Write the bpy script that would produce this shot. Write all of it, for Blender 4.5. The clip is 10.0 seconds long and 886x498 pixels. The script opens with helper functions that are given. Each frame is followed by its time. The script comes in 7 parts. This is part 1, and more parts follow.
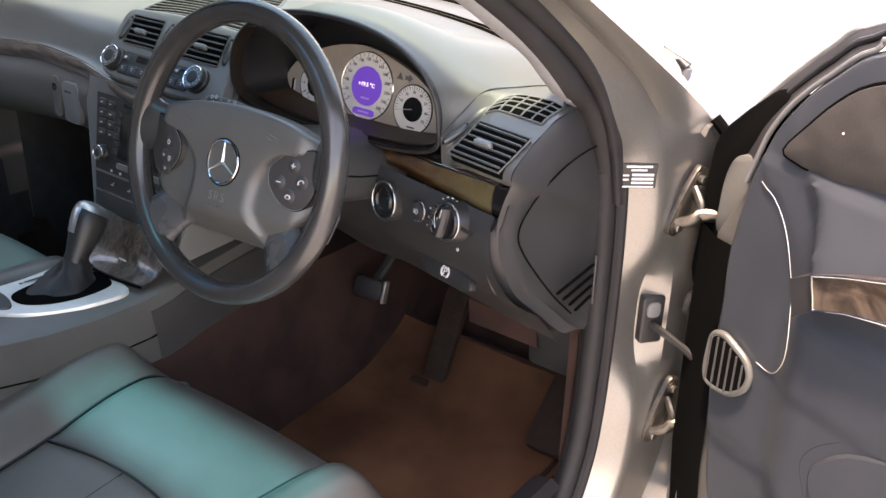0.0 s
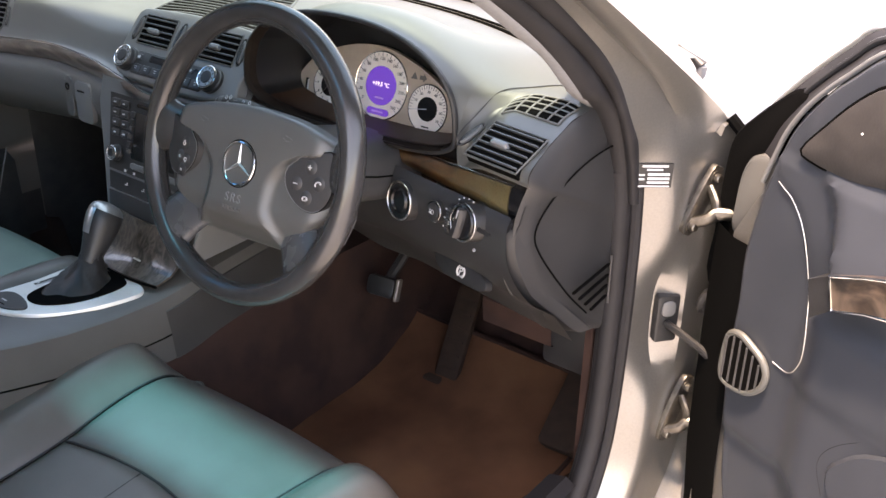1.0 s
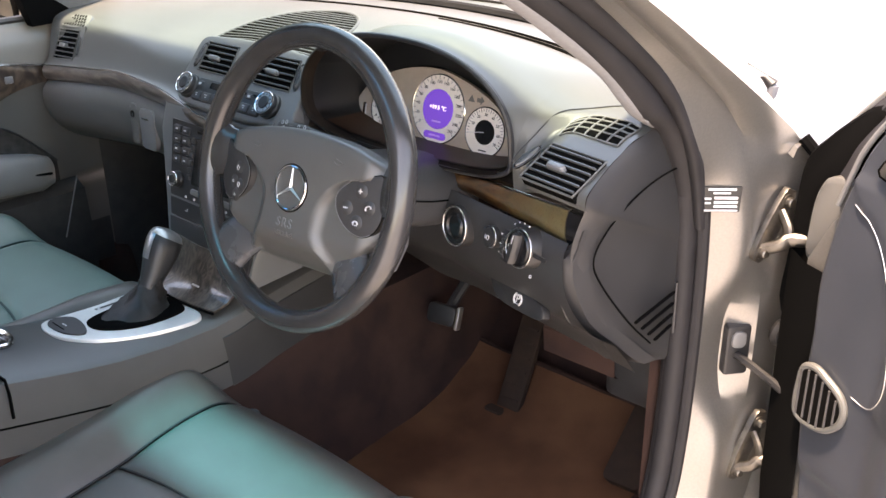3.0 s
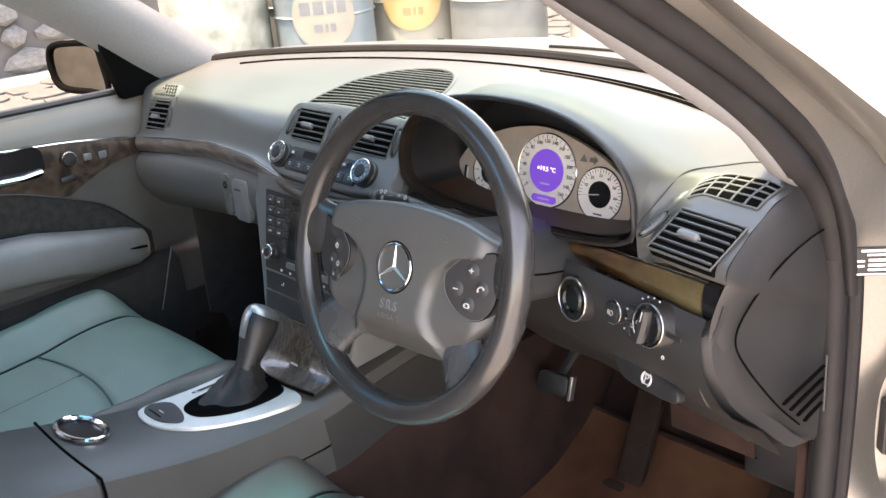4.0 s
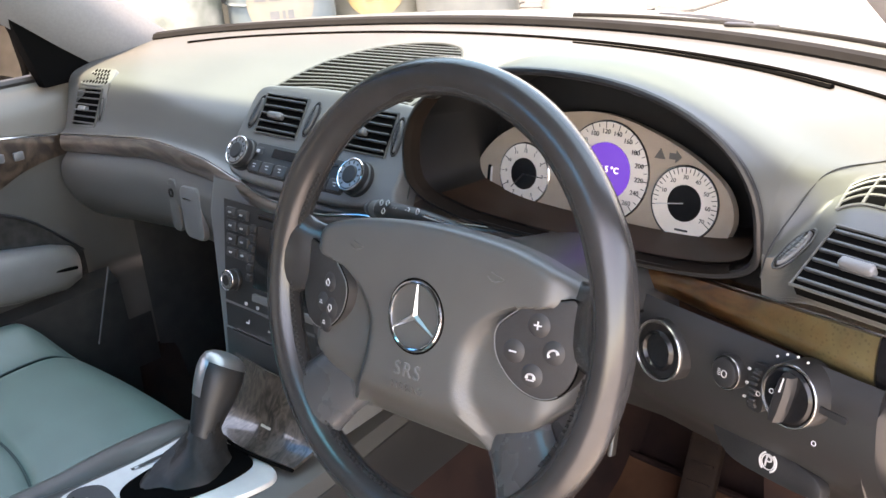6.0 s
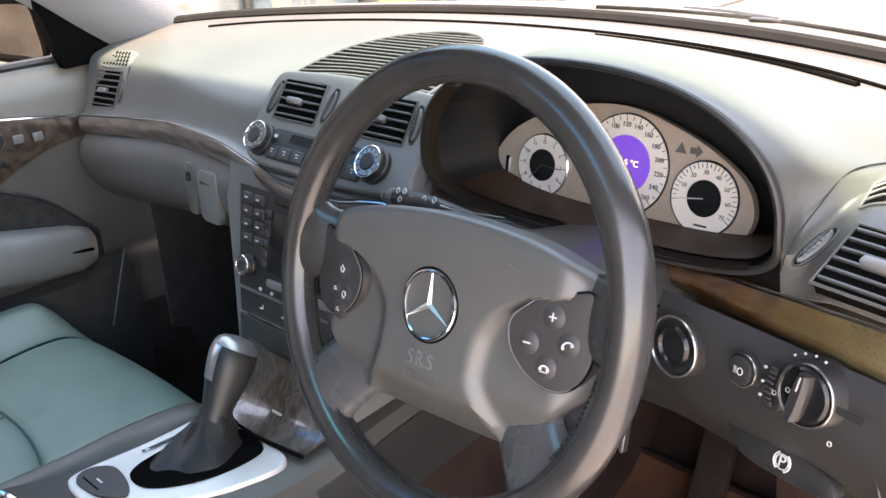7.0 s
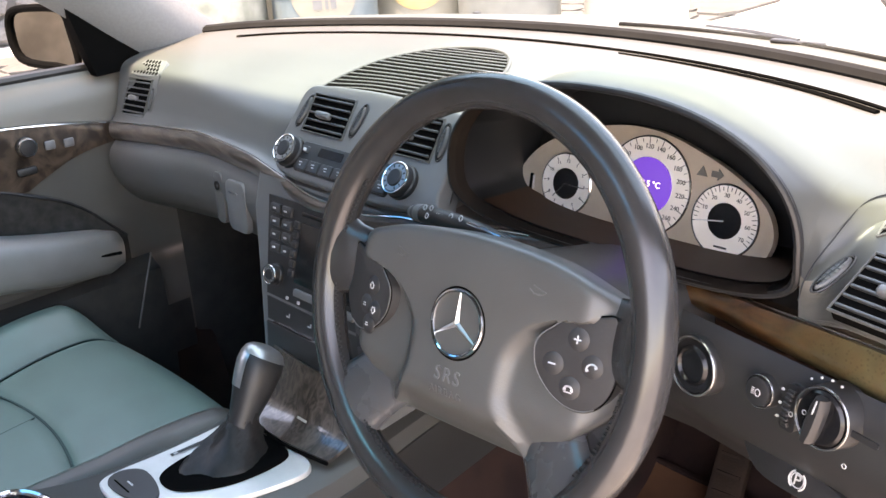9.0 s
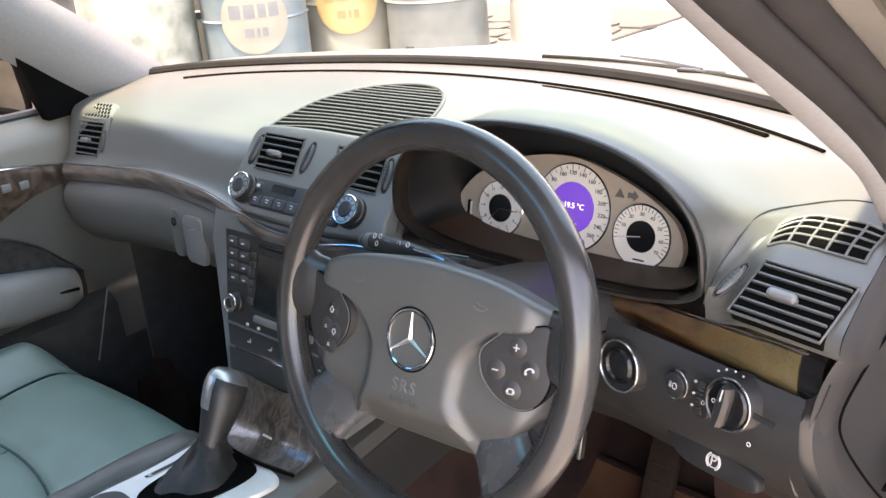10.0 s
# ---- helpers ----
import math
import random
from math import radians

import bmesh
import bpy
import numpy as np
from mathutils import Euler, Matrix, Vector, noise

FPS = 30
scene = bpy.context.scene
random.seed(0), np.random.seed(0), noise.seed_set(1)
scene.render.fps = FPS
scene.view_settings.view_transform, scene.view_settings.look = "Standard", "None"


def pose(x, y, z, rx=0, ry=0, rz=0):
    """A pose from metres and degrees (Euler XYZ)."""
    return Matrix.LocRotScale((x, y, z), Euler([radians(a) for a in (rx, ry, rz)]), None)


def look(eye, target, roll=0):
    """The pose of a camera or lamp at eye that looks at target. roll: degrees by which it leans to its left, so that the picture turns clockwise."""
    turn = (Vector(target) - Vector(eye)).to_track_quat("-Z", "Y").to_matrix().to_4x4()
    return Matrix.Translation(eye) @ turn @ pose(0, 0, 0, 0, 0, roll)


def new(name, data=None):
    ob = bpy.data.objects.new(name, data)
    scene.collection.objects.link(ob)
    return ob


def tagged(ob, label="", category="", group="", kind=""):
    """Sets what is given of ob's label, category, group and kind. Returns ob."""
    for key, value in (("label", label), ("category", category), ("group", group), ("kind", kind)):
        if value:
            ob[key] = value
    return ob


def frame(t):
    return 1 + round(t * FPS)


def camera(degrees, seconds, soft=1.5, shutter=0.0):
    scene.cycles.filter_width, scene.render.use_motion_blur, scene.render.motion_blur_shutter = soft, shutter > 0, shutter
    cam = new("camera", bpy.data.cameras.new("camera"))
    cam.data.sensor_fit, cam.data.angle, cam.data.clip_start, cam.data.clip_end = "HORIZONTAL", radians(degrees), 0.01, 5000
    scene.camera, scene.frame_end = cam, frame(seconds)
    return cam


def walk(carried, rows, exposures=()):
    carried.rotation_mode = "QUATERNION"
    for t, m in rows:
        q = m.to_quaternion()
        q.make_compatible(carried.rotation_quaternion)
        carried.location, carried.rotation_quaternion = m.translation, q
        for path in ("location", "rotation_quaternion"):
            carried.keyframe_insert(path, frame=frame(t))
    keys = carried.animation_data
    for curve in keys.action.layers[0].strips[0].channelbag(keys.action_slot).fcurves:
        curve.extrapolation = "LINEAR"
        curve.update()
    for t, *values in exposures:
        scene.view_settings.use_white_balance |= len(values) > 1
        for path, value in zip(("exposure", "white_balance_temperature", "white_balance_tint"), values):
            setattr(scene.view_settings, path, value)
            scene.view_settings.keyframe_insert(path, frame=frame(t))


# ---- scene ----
cam = camera(49.7, 10.0)
PATH = [
    (0, (1.266, -0.917, 1.287), (0.181, 0.528, 0.431), 1.5),
    (0.5, (1.254, -0.925, 1.294), (0.175, 0.52, 0.429), 1.4),
    (1, (1.252, -0.923, 1.296), (0.163, 0.511, 0.426), 1.2),
    (1.5, (1.249, -0.927, 1.298), (0.154, 0.501, 0.426), 1.1),
    (2, (1.246, -0.931, 1.302), (0.138, 0.485, 0.427), 0.9),
    (3.3, (1.253, -0.861, 1.272), (-0.02, 0.462, 0.48), -1.7),
    (3.5, (1.236, -0.851, 1.274), (-0.068, 0.449, 0.492), -2.6),
    (4, (1.153, -0.819, 1.28), (-0.226, 0.431, 0.548), -5.0),
    (4.5, (1.026, -0.753, 1.271), (-0.339, 0.532, 0.575), -6.3),
    (5, (0.922, -0.682, 1.233), (-0.404, 0.634, 0.52), -6.3),
    (5.5, (0.874, -0.649, 1.207), (-0.437, 0.67, 0.471), -5.7),
    (7, (0.862, -0.641, 1.191), (-0.471, 0.64, 0.428), -4.0),
    (7.5, (0.862, -0.643, 1.194), (-0.479, 0.629, 0.43), -3.8),
    (8, (0.864, -0.639, 1.196), (-0.492, 0.615, 0.429), -4.0),
    (8.5, (0.863, -0.651, 1.203), (-0.488, 0.605, 0.431), -3.6),
    (9, (0.867, -0.66, 1.218), (-0.486, 0.599, 0.454), -3.5),
    (9.5, (0.882, -0.696, 1.25), (-0.458, 0.593, 0.515), -2.8),
    (10, (0.928, -0.731, 1.266), (-0.34, 0.625, 0.524), -4.7),
]
walk(cam, [(t, look(eye, target, roll)) for t, eye, target, roll in PATH], [(0.0, 3.26, 9900, 25), (1.0, 3.38, 9900, 25), (2.2, 3.56, 9900, 24), (3.5, 3.64, 10300, 25), (4.2, 3.74, 10300, 24), (5.5, 3.80, 10200, 25), (7.0, 3.86, 10200, 27), (9.0, 3.84, 10200, 27), (10.0, 3.76, 10200, 25)])

# ---- world and light ----
world = bpy.data.worlds.new("sky")
scene.world = world
world.use_nodes = True
_nt = world.node_tree
_sky = _nt.nodes.new("ShaderNodeTexSky")
_sky.sky_type = "NISHITA"
_sky.sun_disc = False
_sky.sun_elevation, _sky.sun_rotation = radians(75), radians(180)
_nt.links.new(_sky.outputs[0], _nt.nodes["Background"].inputs[0])
_nt.nodes["Background"].inputs[1].default_value = 0.15

sun_data = bpy.data.lights.new("sun", "SUN")
sun_data.energy, sun_data.angle, sun_data.color = 1.5, radians(3.5), (1.0, 0.97, 0.93)
sun = new("sun", sun_data)
sun.matrix_world = look((0.0, -1.34, 5.0), (0, 0, 0))


# ---- materials ----
def material(name, color, rough=0.5, metal=0.0, second=None, scale=40.0, amount=0.5, bump=0.0, bump_scale=300.0, coat=0.0, spec=0.5, emit=None, strength=0.0):
    m = bpy.data.materials.new(name)
    m.use_nodes = True
    nt = m.node_tree
    p = nt.nodes["Principled BSDF"]
    p.inputs["Roughness"].default_value = rough
    p.inputs["Metallic"].default_value = metal
    p.inputs["Coat Weight"].default_value = coat
    p.inputs["Coat Roughness"].default_value = 0.06
    p.inputs["Specular IOR Level"].default_value = spec
    p.inputs["Base Color"].default_value = (*color, 1)
    tc = nt.nodes.new("ShaderNodeTexCoord")
    if second:
        n = nt.nodes.new("ShaderNodeTexNoise")
        n.inputs["Scale"].default_value, n.inputs["Detail"].default_value = scale, 6
        nt.links.new(tc.outputs["Object"], n.inputs["Vector"])
        r = nt.nodes.new("ShaderNodeMapRange")
        r.inputs["From Min"].default_value, r.inputs["From Max"].default_value = 0.35, 0.65
        nt.links.new(n.outputs["Fac"], r.inputs["Value"])
        mx = nt.nodes.new("ShaderNodeMix")
        mx.data_type = "RGBA"
        mx.inputs[6].default_value, mx.inputs[7].default_value = (*color, 1), (*second, 1)
        nt.links.new(r.outputs[0], mx.inputs[0])
        nt.links.new(mx.outputs[2], p.inputs["Base Color"])
        r2 = nt.nodes.new("ShaderNodeMapRange")
        r2.inputs["To Min"].default_value, r2.inputs["To Max"].default_value = rough * 0.9, min(1, rough * 1.12)
        nt.links.new(n.outputs["Fac"], r2.inputs["Value"])
        nt.links.new(r2.outputs[0], p.inputs["Roughness"])
    if bump:
        n2 = nt.nodes.new("ShaderNodeTexVoronoi")
        n2.inputs["Scale"].default_value = bump_scale
        nt.links.new(tc.outputs["Object"], n2.inputs["Vector"])
        b = nt.nodes.new("ShaderNodeBump")
        b.inputs["Strength"].default_value, b.inputs["Distance"].default_value = bump, 0.0006
        nt.links.new(n2.outputs["Distance"], b.inputs["Height"])
        nt.links.new(b.outputs[0], p.inputs["Normal"])
    if emit:
        p.inputs["Emission Color"].default_value = (*emit, 1)
        p.inputs["Emission Strength"].default_value = strength
    return m


def wood_material(name, dark, light, stretch=(6, 40, 40), patch=None):
    m = material(name, dark, rough=0.28, coat=0.8)
    nt = m.node_tree
    p = nt.nodes["Principled BSDF"]
    tc = nt.nodes.new("ShaderNodeTexCoord")
    mp = nt.nodes.new("ShaderNodeMapping")
    mp.inputs["Scale"].default_value = stretch
    nt.links.new(tc.outputs["Object"], mp.inputs[0])
    n = nt.nodes.new("ShaderNodeTexNoise")
    n.inputs["Scale"].default_value, n.inputs["Detail"].default_value, n.inputs["Distortion"].default_value = 1.0, 8, 2.5
    nt.links.new(mp.outputs[0], n.inputs[0])
    ramp = nt.nodes.new("ShaderNodeValToRGB")
    ramp.color_ramp.elements[0].position, ramp.color_ramp.elements[0].color = 0.38, (*dark, 1)
    ramp.color_ramp.elements[1].position, ramp.color_ramp.elements[1].color = 0.64, (*light, 1)
    nt.links.new(n.outputs["Fac"], ramp.inputs[0])
    nt.links.new(ramp.outputs[0], p.inputs["Base Color"])
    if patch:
        # a reflection painted as pale, speckled figure along x, from patch[0] to patch[1]
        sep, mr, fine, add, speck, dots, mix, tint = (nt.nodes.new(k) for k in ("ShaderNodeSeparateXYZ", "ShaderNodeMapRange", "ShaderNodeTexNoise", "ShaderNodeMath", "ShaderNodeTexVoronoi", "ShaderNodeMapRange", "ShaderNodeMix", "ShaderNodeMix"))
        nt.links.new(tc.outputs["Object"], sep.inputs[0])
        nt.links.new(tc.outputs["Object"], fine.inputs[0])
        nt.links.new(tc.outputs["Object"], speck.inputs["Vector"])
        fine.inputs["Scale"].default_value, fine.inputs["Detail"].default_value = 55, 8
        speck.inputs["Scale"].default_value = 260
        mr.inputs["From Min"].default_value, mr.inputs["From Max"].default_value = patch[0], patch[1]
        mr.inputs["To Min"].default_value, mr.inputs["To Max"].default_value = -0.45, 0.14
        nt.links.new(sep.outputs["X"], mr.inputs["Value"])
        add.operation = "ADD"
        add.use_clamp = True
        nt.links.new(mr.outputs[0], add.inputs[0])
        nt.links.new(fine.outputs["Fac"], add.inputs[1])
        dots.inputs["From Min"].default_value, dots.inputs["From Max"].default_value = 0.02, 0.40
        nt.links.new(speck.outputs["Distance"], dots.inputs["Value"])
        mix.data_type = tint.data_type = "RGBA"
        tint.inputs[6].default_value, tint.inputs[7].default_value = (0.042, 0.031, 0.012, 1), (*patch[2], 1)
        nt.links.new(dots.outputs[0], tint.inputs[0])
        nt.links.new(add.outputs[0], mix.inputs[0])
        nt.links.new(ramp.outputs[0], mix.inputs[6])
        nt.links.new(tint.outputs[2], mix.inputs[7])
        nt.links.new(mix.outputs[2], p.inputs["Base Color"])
    return m


M = {
    "dash": material("dash_pad", (0.071, 0.072, 0.069), 0.40, second=(0.080, 0.081, 0.077), scale=9, bump=0.07, bump_scale=900),
    "dash_low": material("dash_lower", (0.025, 0.025, 0.026), 0.40, second=(0.031, 0.031, 0.032), scale=12, bump=0.08, bump_scale=900),
    "trim": material("grey_trim", (0.122, 0.123, 0.122), 0.40, second=(0.134, 0.135, 0.133), scale=15, bump=0.05, bump_scale=900),
    "black": material("black_plastic", (0.014, 0.014, 0.015), 0.45, second=(0.02, 0.02, 0.021), scale=30, bump=0.1),
    "gloss": material("gloss_black", (0.008, 0.008, 0.009), 0.26, coat=0.1, spec=0.35),
    # near-black for rubber and seams, and painted shade for uncut slots, gaps, recesses
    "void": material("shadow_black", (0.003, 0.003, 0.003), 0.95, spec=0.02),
    "wood": wood_material("burr_walnut", (0.040, 0.028, 0.023), (0.14, 0.108, 0.092)),
    "wood_sheen": wood_material("sheen_walnut", (0.026, 0.011, 0.005), (0.085, 0.036, 0.012), (11, 26, 26), (0.52, 0.62, (0.115, 0.097, 0.048))),
    "chrome": material("chrome", (0.75, 0.75, 0.76), 0.12, 1.0),
    "silver": material("satin_silver", (0.50, 0.50, 0.49), 0.34, 0.85, second=(0.56, 0.56, 0.55), scale=60),
    "leather": material("wheel_leather", (0.027, 0.0265, 0.027), 0.24, second=(0.034, 0.0335, 0.034), scale=25, bump=0.05, bump_scale=1100, spec=0.6),
    "pad": material("airbag_cover", (0.088, 0.085, 0.081), 0.38, second=(0.096, 0.093, 0.088), scale=20, bump=0.10, bump_scale=1000),
    "seat": material("seat_leather", (0.070, 0.062, 0.054), 0.40, second=(0.084, 0.074, 0.065), scale=14, bump=0.10, bump_scale=800),
    "stitch": material("dark_thread", (0.012, 0.012, 0.012), 0.7),
    "carpet": material("brown_carpet", (0.026, 0.0150, 0.0135), 0.95, second=(0.046, 0.025, 0.020), scale=12, bump=0.8, bump_scale=900, spec=0.1),
    "mat": material("floor_mat", (0.068, 0.029, 0.017), 0.95, second=(0.145, 0.067, 0.036), scale=5, bump=0.8, bump_scale=800, spec=0.1),
    "paint": material("champagne_paint", (0.222, 0.212, 0.198), 0.32, 0.7, second=(0.242, 0.231, 0.215), scale=300, coat=0.3),
    "rubber": material("door_seal", (0.0105, 0.0098, 0.0110), 0.65, second=(0.015, 0.0138, 0.0152), scale=30, bump=0.1, spec=0.35),
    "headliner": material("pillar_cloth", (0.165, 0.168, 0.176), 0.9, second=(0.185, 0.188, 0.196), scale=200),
    "doorpad": material("door_vinyl", (0.029, 0.0335, 0.041), 0.36, second=(0.034, 0.0385, 0.047), scale=12, bump=0.08, bump_scale=900),
    "doorpad_light": material("door_vinyl_upper", (0.165, 0.156, 0.138), 0.45, second=(0.18, 0.170, 0.150), scale=12, bump=0.10, bump_scale=900),
    "steel": material("zinc_steel", (0.105, 0.098, 0.088), 0.36, 0.9, second=(0.15, 0.14, 0.127), scale=80),
    "dial": material("dial_face", (0.73, 0.67, 0.615), 0.45, second=(0.76, 0.70, 0.645), scale=50),
    "bezel": material("dial_plate", (0.40, 0.325, 0.265), 0.38, 0.2, second=(0.43, 0.35, 0.285), scale=70),
    "screen": material("display", (0.03, 0.015, 0.14), 0.25, emit=(0.075, 0.035, 0.36), strength=0.16),
    "ink": material("printed_dark", (0.03, 0.03, 0.03), 0.6),
    "white": material("printed_white", (0.50, 0.50, 0.50), 0.5),
    "glow": material("display_text", (0.75, 0.72, 0.85), 0.4, emit=(0.75, 0.72, 0.95), strength=0.15),
    "lilac": material("dim_display_text", (0.13, 0.10, 0.32), 0.4, emit=(0.28, 0.24, 0.6), strength=0.06),
    "ground": material("pale_ground", (0.36, 0.35, 0.335), 0.8, second=(0.44, 0.43, 0.415), scale=1.2),
    "stone": material("grey_stone", (0.095, 0.093, 0.091), 0.85, second=(0.15, 0.147, 0.142), scale=5, bump=0.5, bump_scale=30),
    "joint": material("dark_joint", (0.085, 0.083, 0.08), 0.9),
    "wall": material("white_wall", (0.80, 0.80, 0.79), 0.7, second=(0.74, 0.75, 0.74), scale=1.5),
    "bluedrum": material("blue_drum", (0.085, 0.125, 0.145), 0.45, second=(0.13, 0.16, 0.17), scale=6),
    "yellowdrum": material("yellow_drum", (0.30, 0.22, 0.10), 0.5, second=(0.32, 0.26, 0.15), scale=6),
    "greydrum": material("grey_drum", (0.09, 0.10, 0.10), 0.5, second=(0.13, 0.14, 0.135), scale=6),
    "cream": material("cream_print", (0.19, 0.185, 0.155), 0.5, second=(0.16, 0.155, 0.13), scale=8),
    "redpaint": material("red_paint", (0.5, 0.04, 0.05), 0.4, second=(0.4, 0.04, 0.05), scale=5),
    "hood": material("hood_lining", (0.020, 0.018, 0.017), 0.6, second=(0.034, 0.030, 0.028), scale=30, bump=0.2),
    "emboss": material("embossed_grey", (0.12, 0.117, 0.113), 0.45, second=(0.095, 0.093, 0.09), scale=40),
    "padbtn": material("button_plastic", (0.032, 0.030, 0.030), 0.5, second=(0.039, 0.037, 0.037), scale=40, bump=0.1),
    "wood_burr": wood_material("grey_burr", (0.026, 0.020, 0.017), (0.105, 0.084, 0.070), (60, 34, 34)),
    "label": material("type_label", (0.012, 0.012, 0.012), 0.4),
    "metalpad": material("brushed_pedal", (0.45, 0.42, 0.38), 0.3, 0.9),
    "dark_cloth": material("dark_panel", (0.03, 0.029, 0.03), 0.7, second=(0.036, 0.035, 0.036), scale=20, bump=0.2),
    "mirror": material("mirror_glass", (0.50, 0.49, 0.46), 0.02, 1.0),
    "armrest": material("armrest_vinyl", (0.165, 0.168, 0.165), 0.40, second=(0.145, 0.145, 0.143), scale=15, bump=0.10, bump_scale=900),
    "creamdrum": material("cream_drum", (0.20, 0.195, 0.16), 0.5, second=(0.25, 0.24, 0.20), scale=5),
    "palecab": material("pale_drum", (0.25, 0.26, 0.25), 0.5, second=(0.31, 0.31, 0.29), scale=5),
    "mottle": material("mottled_metal", (0.09, 0.105, 0.09), 0.6, second=(0.22, 0.23, 0.21), scale=7),
    # paving colour lowered to stand for shade on the passenger's side
    "paver": material("shaded_paving", (0.060, 0.059, 0.056), 0.85, second=(0.092, 0.090, 0.085), scale=3, bump=0.3, bump_scale=60),
    "boot": material("boot_leather", (0.010, 0.009, 0.009), 0.45, second=(0.018, 0.016, 0.015), scale=60, bump=0.2, spec=0.3),
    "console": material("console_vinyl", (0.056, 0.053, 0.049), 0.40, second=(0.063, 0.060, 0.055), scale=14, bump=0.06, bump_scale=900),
    "wood_door": wood_material("dark_walnut", (0.020, 0.0125, 0.0095), (0.090, 0.062, 0.046), (14, 14, 14)),
    "glove": material("glovebox_vinyl", (0.077, 0.076, 0.072), 0.40, second=(0.086, 0.085, 0.080), scale=12, bump=0.08, bump_scale=900),
    "duct": material("vent_blade", (0.066, 0.068, 0.069), 0.38, second=(0.064, 0.066, 0.067), scale=30),
    "print": material("faded_print", (0.09, 0.10, 0.11), 0.6, second=(0.13, 0.135, 0.14), scale=9),
    "rust": material("orange_print", (0.24, 0.14, 0.06), 0.6, second=(0.27, 0.18, 0.10), scale=9),
    "satin": material("satin_plate", (0.62, 0.61, 0.585), 0.40, 0.40, second=(0.66, 0.65, 0.62), scale=60),
    "ringmetal": material("dark_chrome", (0.30, 0.30, 0.30), 0.25, 0.9, second=(0.36, 0.36, 0.36), scale=50),
    "spoke": material("spoke_plastic", (0.055, 0.055, 0.057), 0.27, second=(0.063, 0.062, 0.064), scale=30, bump=0.05, bump_scale=900),
    "shroud": material("shroud_grey", (0.034, 0.035, 0.037), 0.40, second=(0.040, 0.041, 0.043), scale=20, bump=0.06, bump_scale=900),
    "lip": material("binnacle_trim", (0.020, 0.014, 0.011), 0.75, second=(0.026, 0.018, 0.014), scale=40, spec=0.08),
    "reflect_brown": material("binnacle_reflection", (0.046, 0.023, 0.014), 0.45, second=(0.058, 0.029, 0.018), scale=30, spec=0.3),
    "blank": material("binnacle_black", (0.010, 0.010, 0.011), 0.35, second=(0.014, 0.014, 0.015), scale=20),
    "tab": material("tab_plastic", (0.13, 0.13, 0.132), 0.30, second=(0.15, 0.15, 0.152), scale=40),
    "knobmetal": material("brushed_knob", (0.33, 0.33, 0.325), 0.33, 0.8, second=(0.38, 0.38, 0.375), scale=60),
    # darker than the pillar cloth to cut light bounced off the unseen roof
    "lining": material("roof_light_cut", (0.075, 0.075, 0.078), 0.9, second=(0.085, 0.085, 0.088), scale=200),
    "scuttle": material("scuttle_cover", (0.062, 0.068, 0.062), 0.5, second=(0.078, 0.085, 0.078), scale=9, bump=0.1),
    "tunnel": material("tunnel_shade", (0.019, 0.018, 0.0175), 0.5, second=(0.025, 0.024, 0.023), scale=14, bump=0.1, bump_scale=900),
    "cowl": material("scuttle_plastic", (0.008, 0.008, 0.008), 0.85, second=(0.012, 0.012, 0.012), scale=20, spec=0.15),
    "fabric": material("door_cloth", (0.026, 0.025, 0.024), 0.95, second=(0.040, 0.038, 0.036), scale=60, bump=0.3, bump_scale=1200, spec=0.1),
    "pedal": material("pedal_rubber", (0.020, 0.012, 0.009), 0.85, second=(0.030, 0.018, 0.013), scale=40, bump=0.2, spec=0.2),
    "fence": material("weathered_timber", (0.15, 0.115, 0.085), 0.8, second=(0.24, 0.19, 0.145), scale=3),
    "brownpost": material("brown_post", (0.11, 0.045, 0.035), 0.6, second=(0.14, 0.06, 0.05), scale=6),
}


def glass_material():
    m = bpy.data.materials.new("clear_glass")
    m.use_nodes = True
    nt = m.node_tree
    nt.nodes.remove(nt.nodes["Principled BSDF"])
    t, g, mx, fr, pw = (nt.nodes.new(k) for k in ("ShaderNodeBsdfTransparent", "ShaderNodeBsdfGlossy", "ShaderNodeMixShader", "ShaderNodeLayerWeight", "ShaderNodeMath"))
    t.inputs[0].default_value = (0.93, 0.96, 0.95, 1)
    g.inputs["Roughness"].default_value = 0.02
    fr.inputs[0].default_value = 0.5
    pw.operation, pw.inputs[1].default_value = "POWER", 5.0
    nt.links.new(fr.outputs["Facing"], pw.inputs[0])
    nt.links.new(pw.outputs[0], mx.inputs[0])
    nt.links.new(t.outputs[0], mx.inputs[1])
    nt.links.new(g.outputs[0], mx.inputs[2])
    nt.links.new(mx.outputs[0], nt.nodes["Material Output"].inputs[0])
    return m


M["glass"] = glass_material()


def screen_material():
    """Windscreen glass: nearly clear below, a blue-green shade band towards the roof."""
    m = glass_material()
    m.name = "windscreen_glass"
    nt = m.node_tree
    t = next(n for n in nt.nodes if n.type == "BSDF_TRANSPARENT")
    tc, sep, r, mx = (nt.nodes.new(k) for k in ("ShaderNodeTexCoord", "ShaderNodeSeparateXYZ", "ShaderNodeMapRange", "ShaderNodeMix"))
    mx.data_type = "RGBA"
    mx.inputs[6].default_value, mx.inputs[7].default_value = (0.93, 0.97, 0.95, 1), (0.66, 0.93, 0.90, 1)
    r.inputs["From Min"].default_value, r.inputs["From Max"].default_value = 1.12, 1.22
    nt.links.new(tc.outputs["Object"], sep.inputs[0])
    nt.links.new(sep.outputs["Z"], r.inputs["Value"])
    nt.links.new(r.outputs[0], mx.inputs[0])
    nt.links.new(mx.outputs[2], t.inputs[0])
    return m


M["screen_glass"] = screen_material()


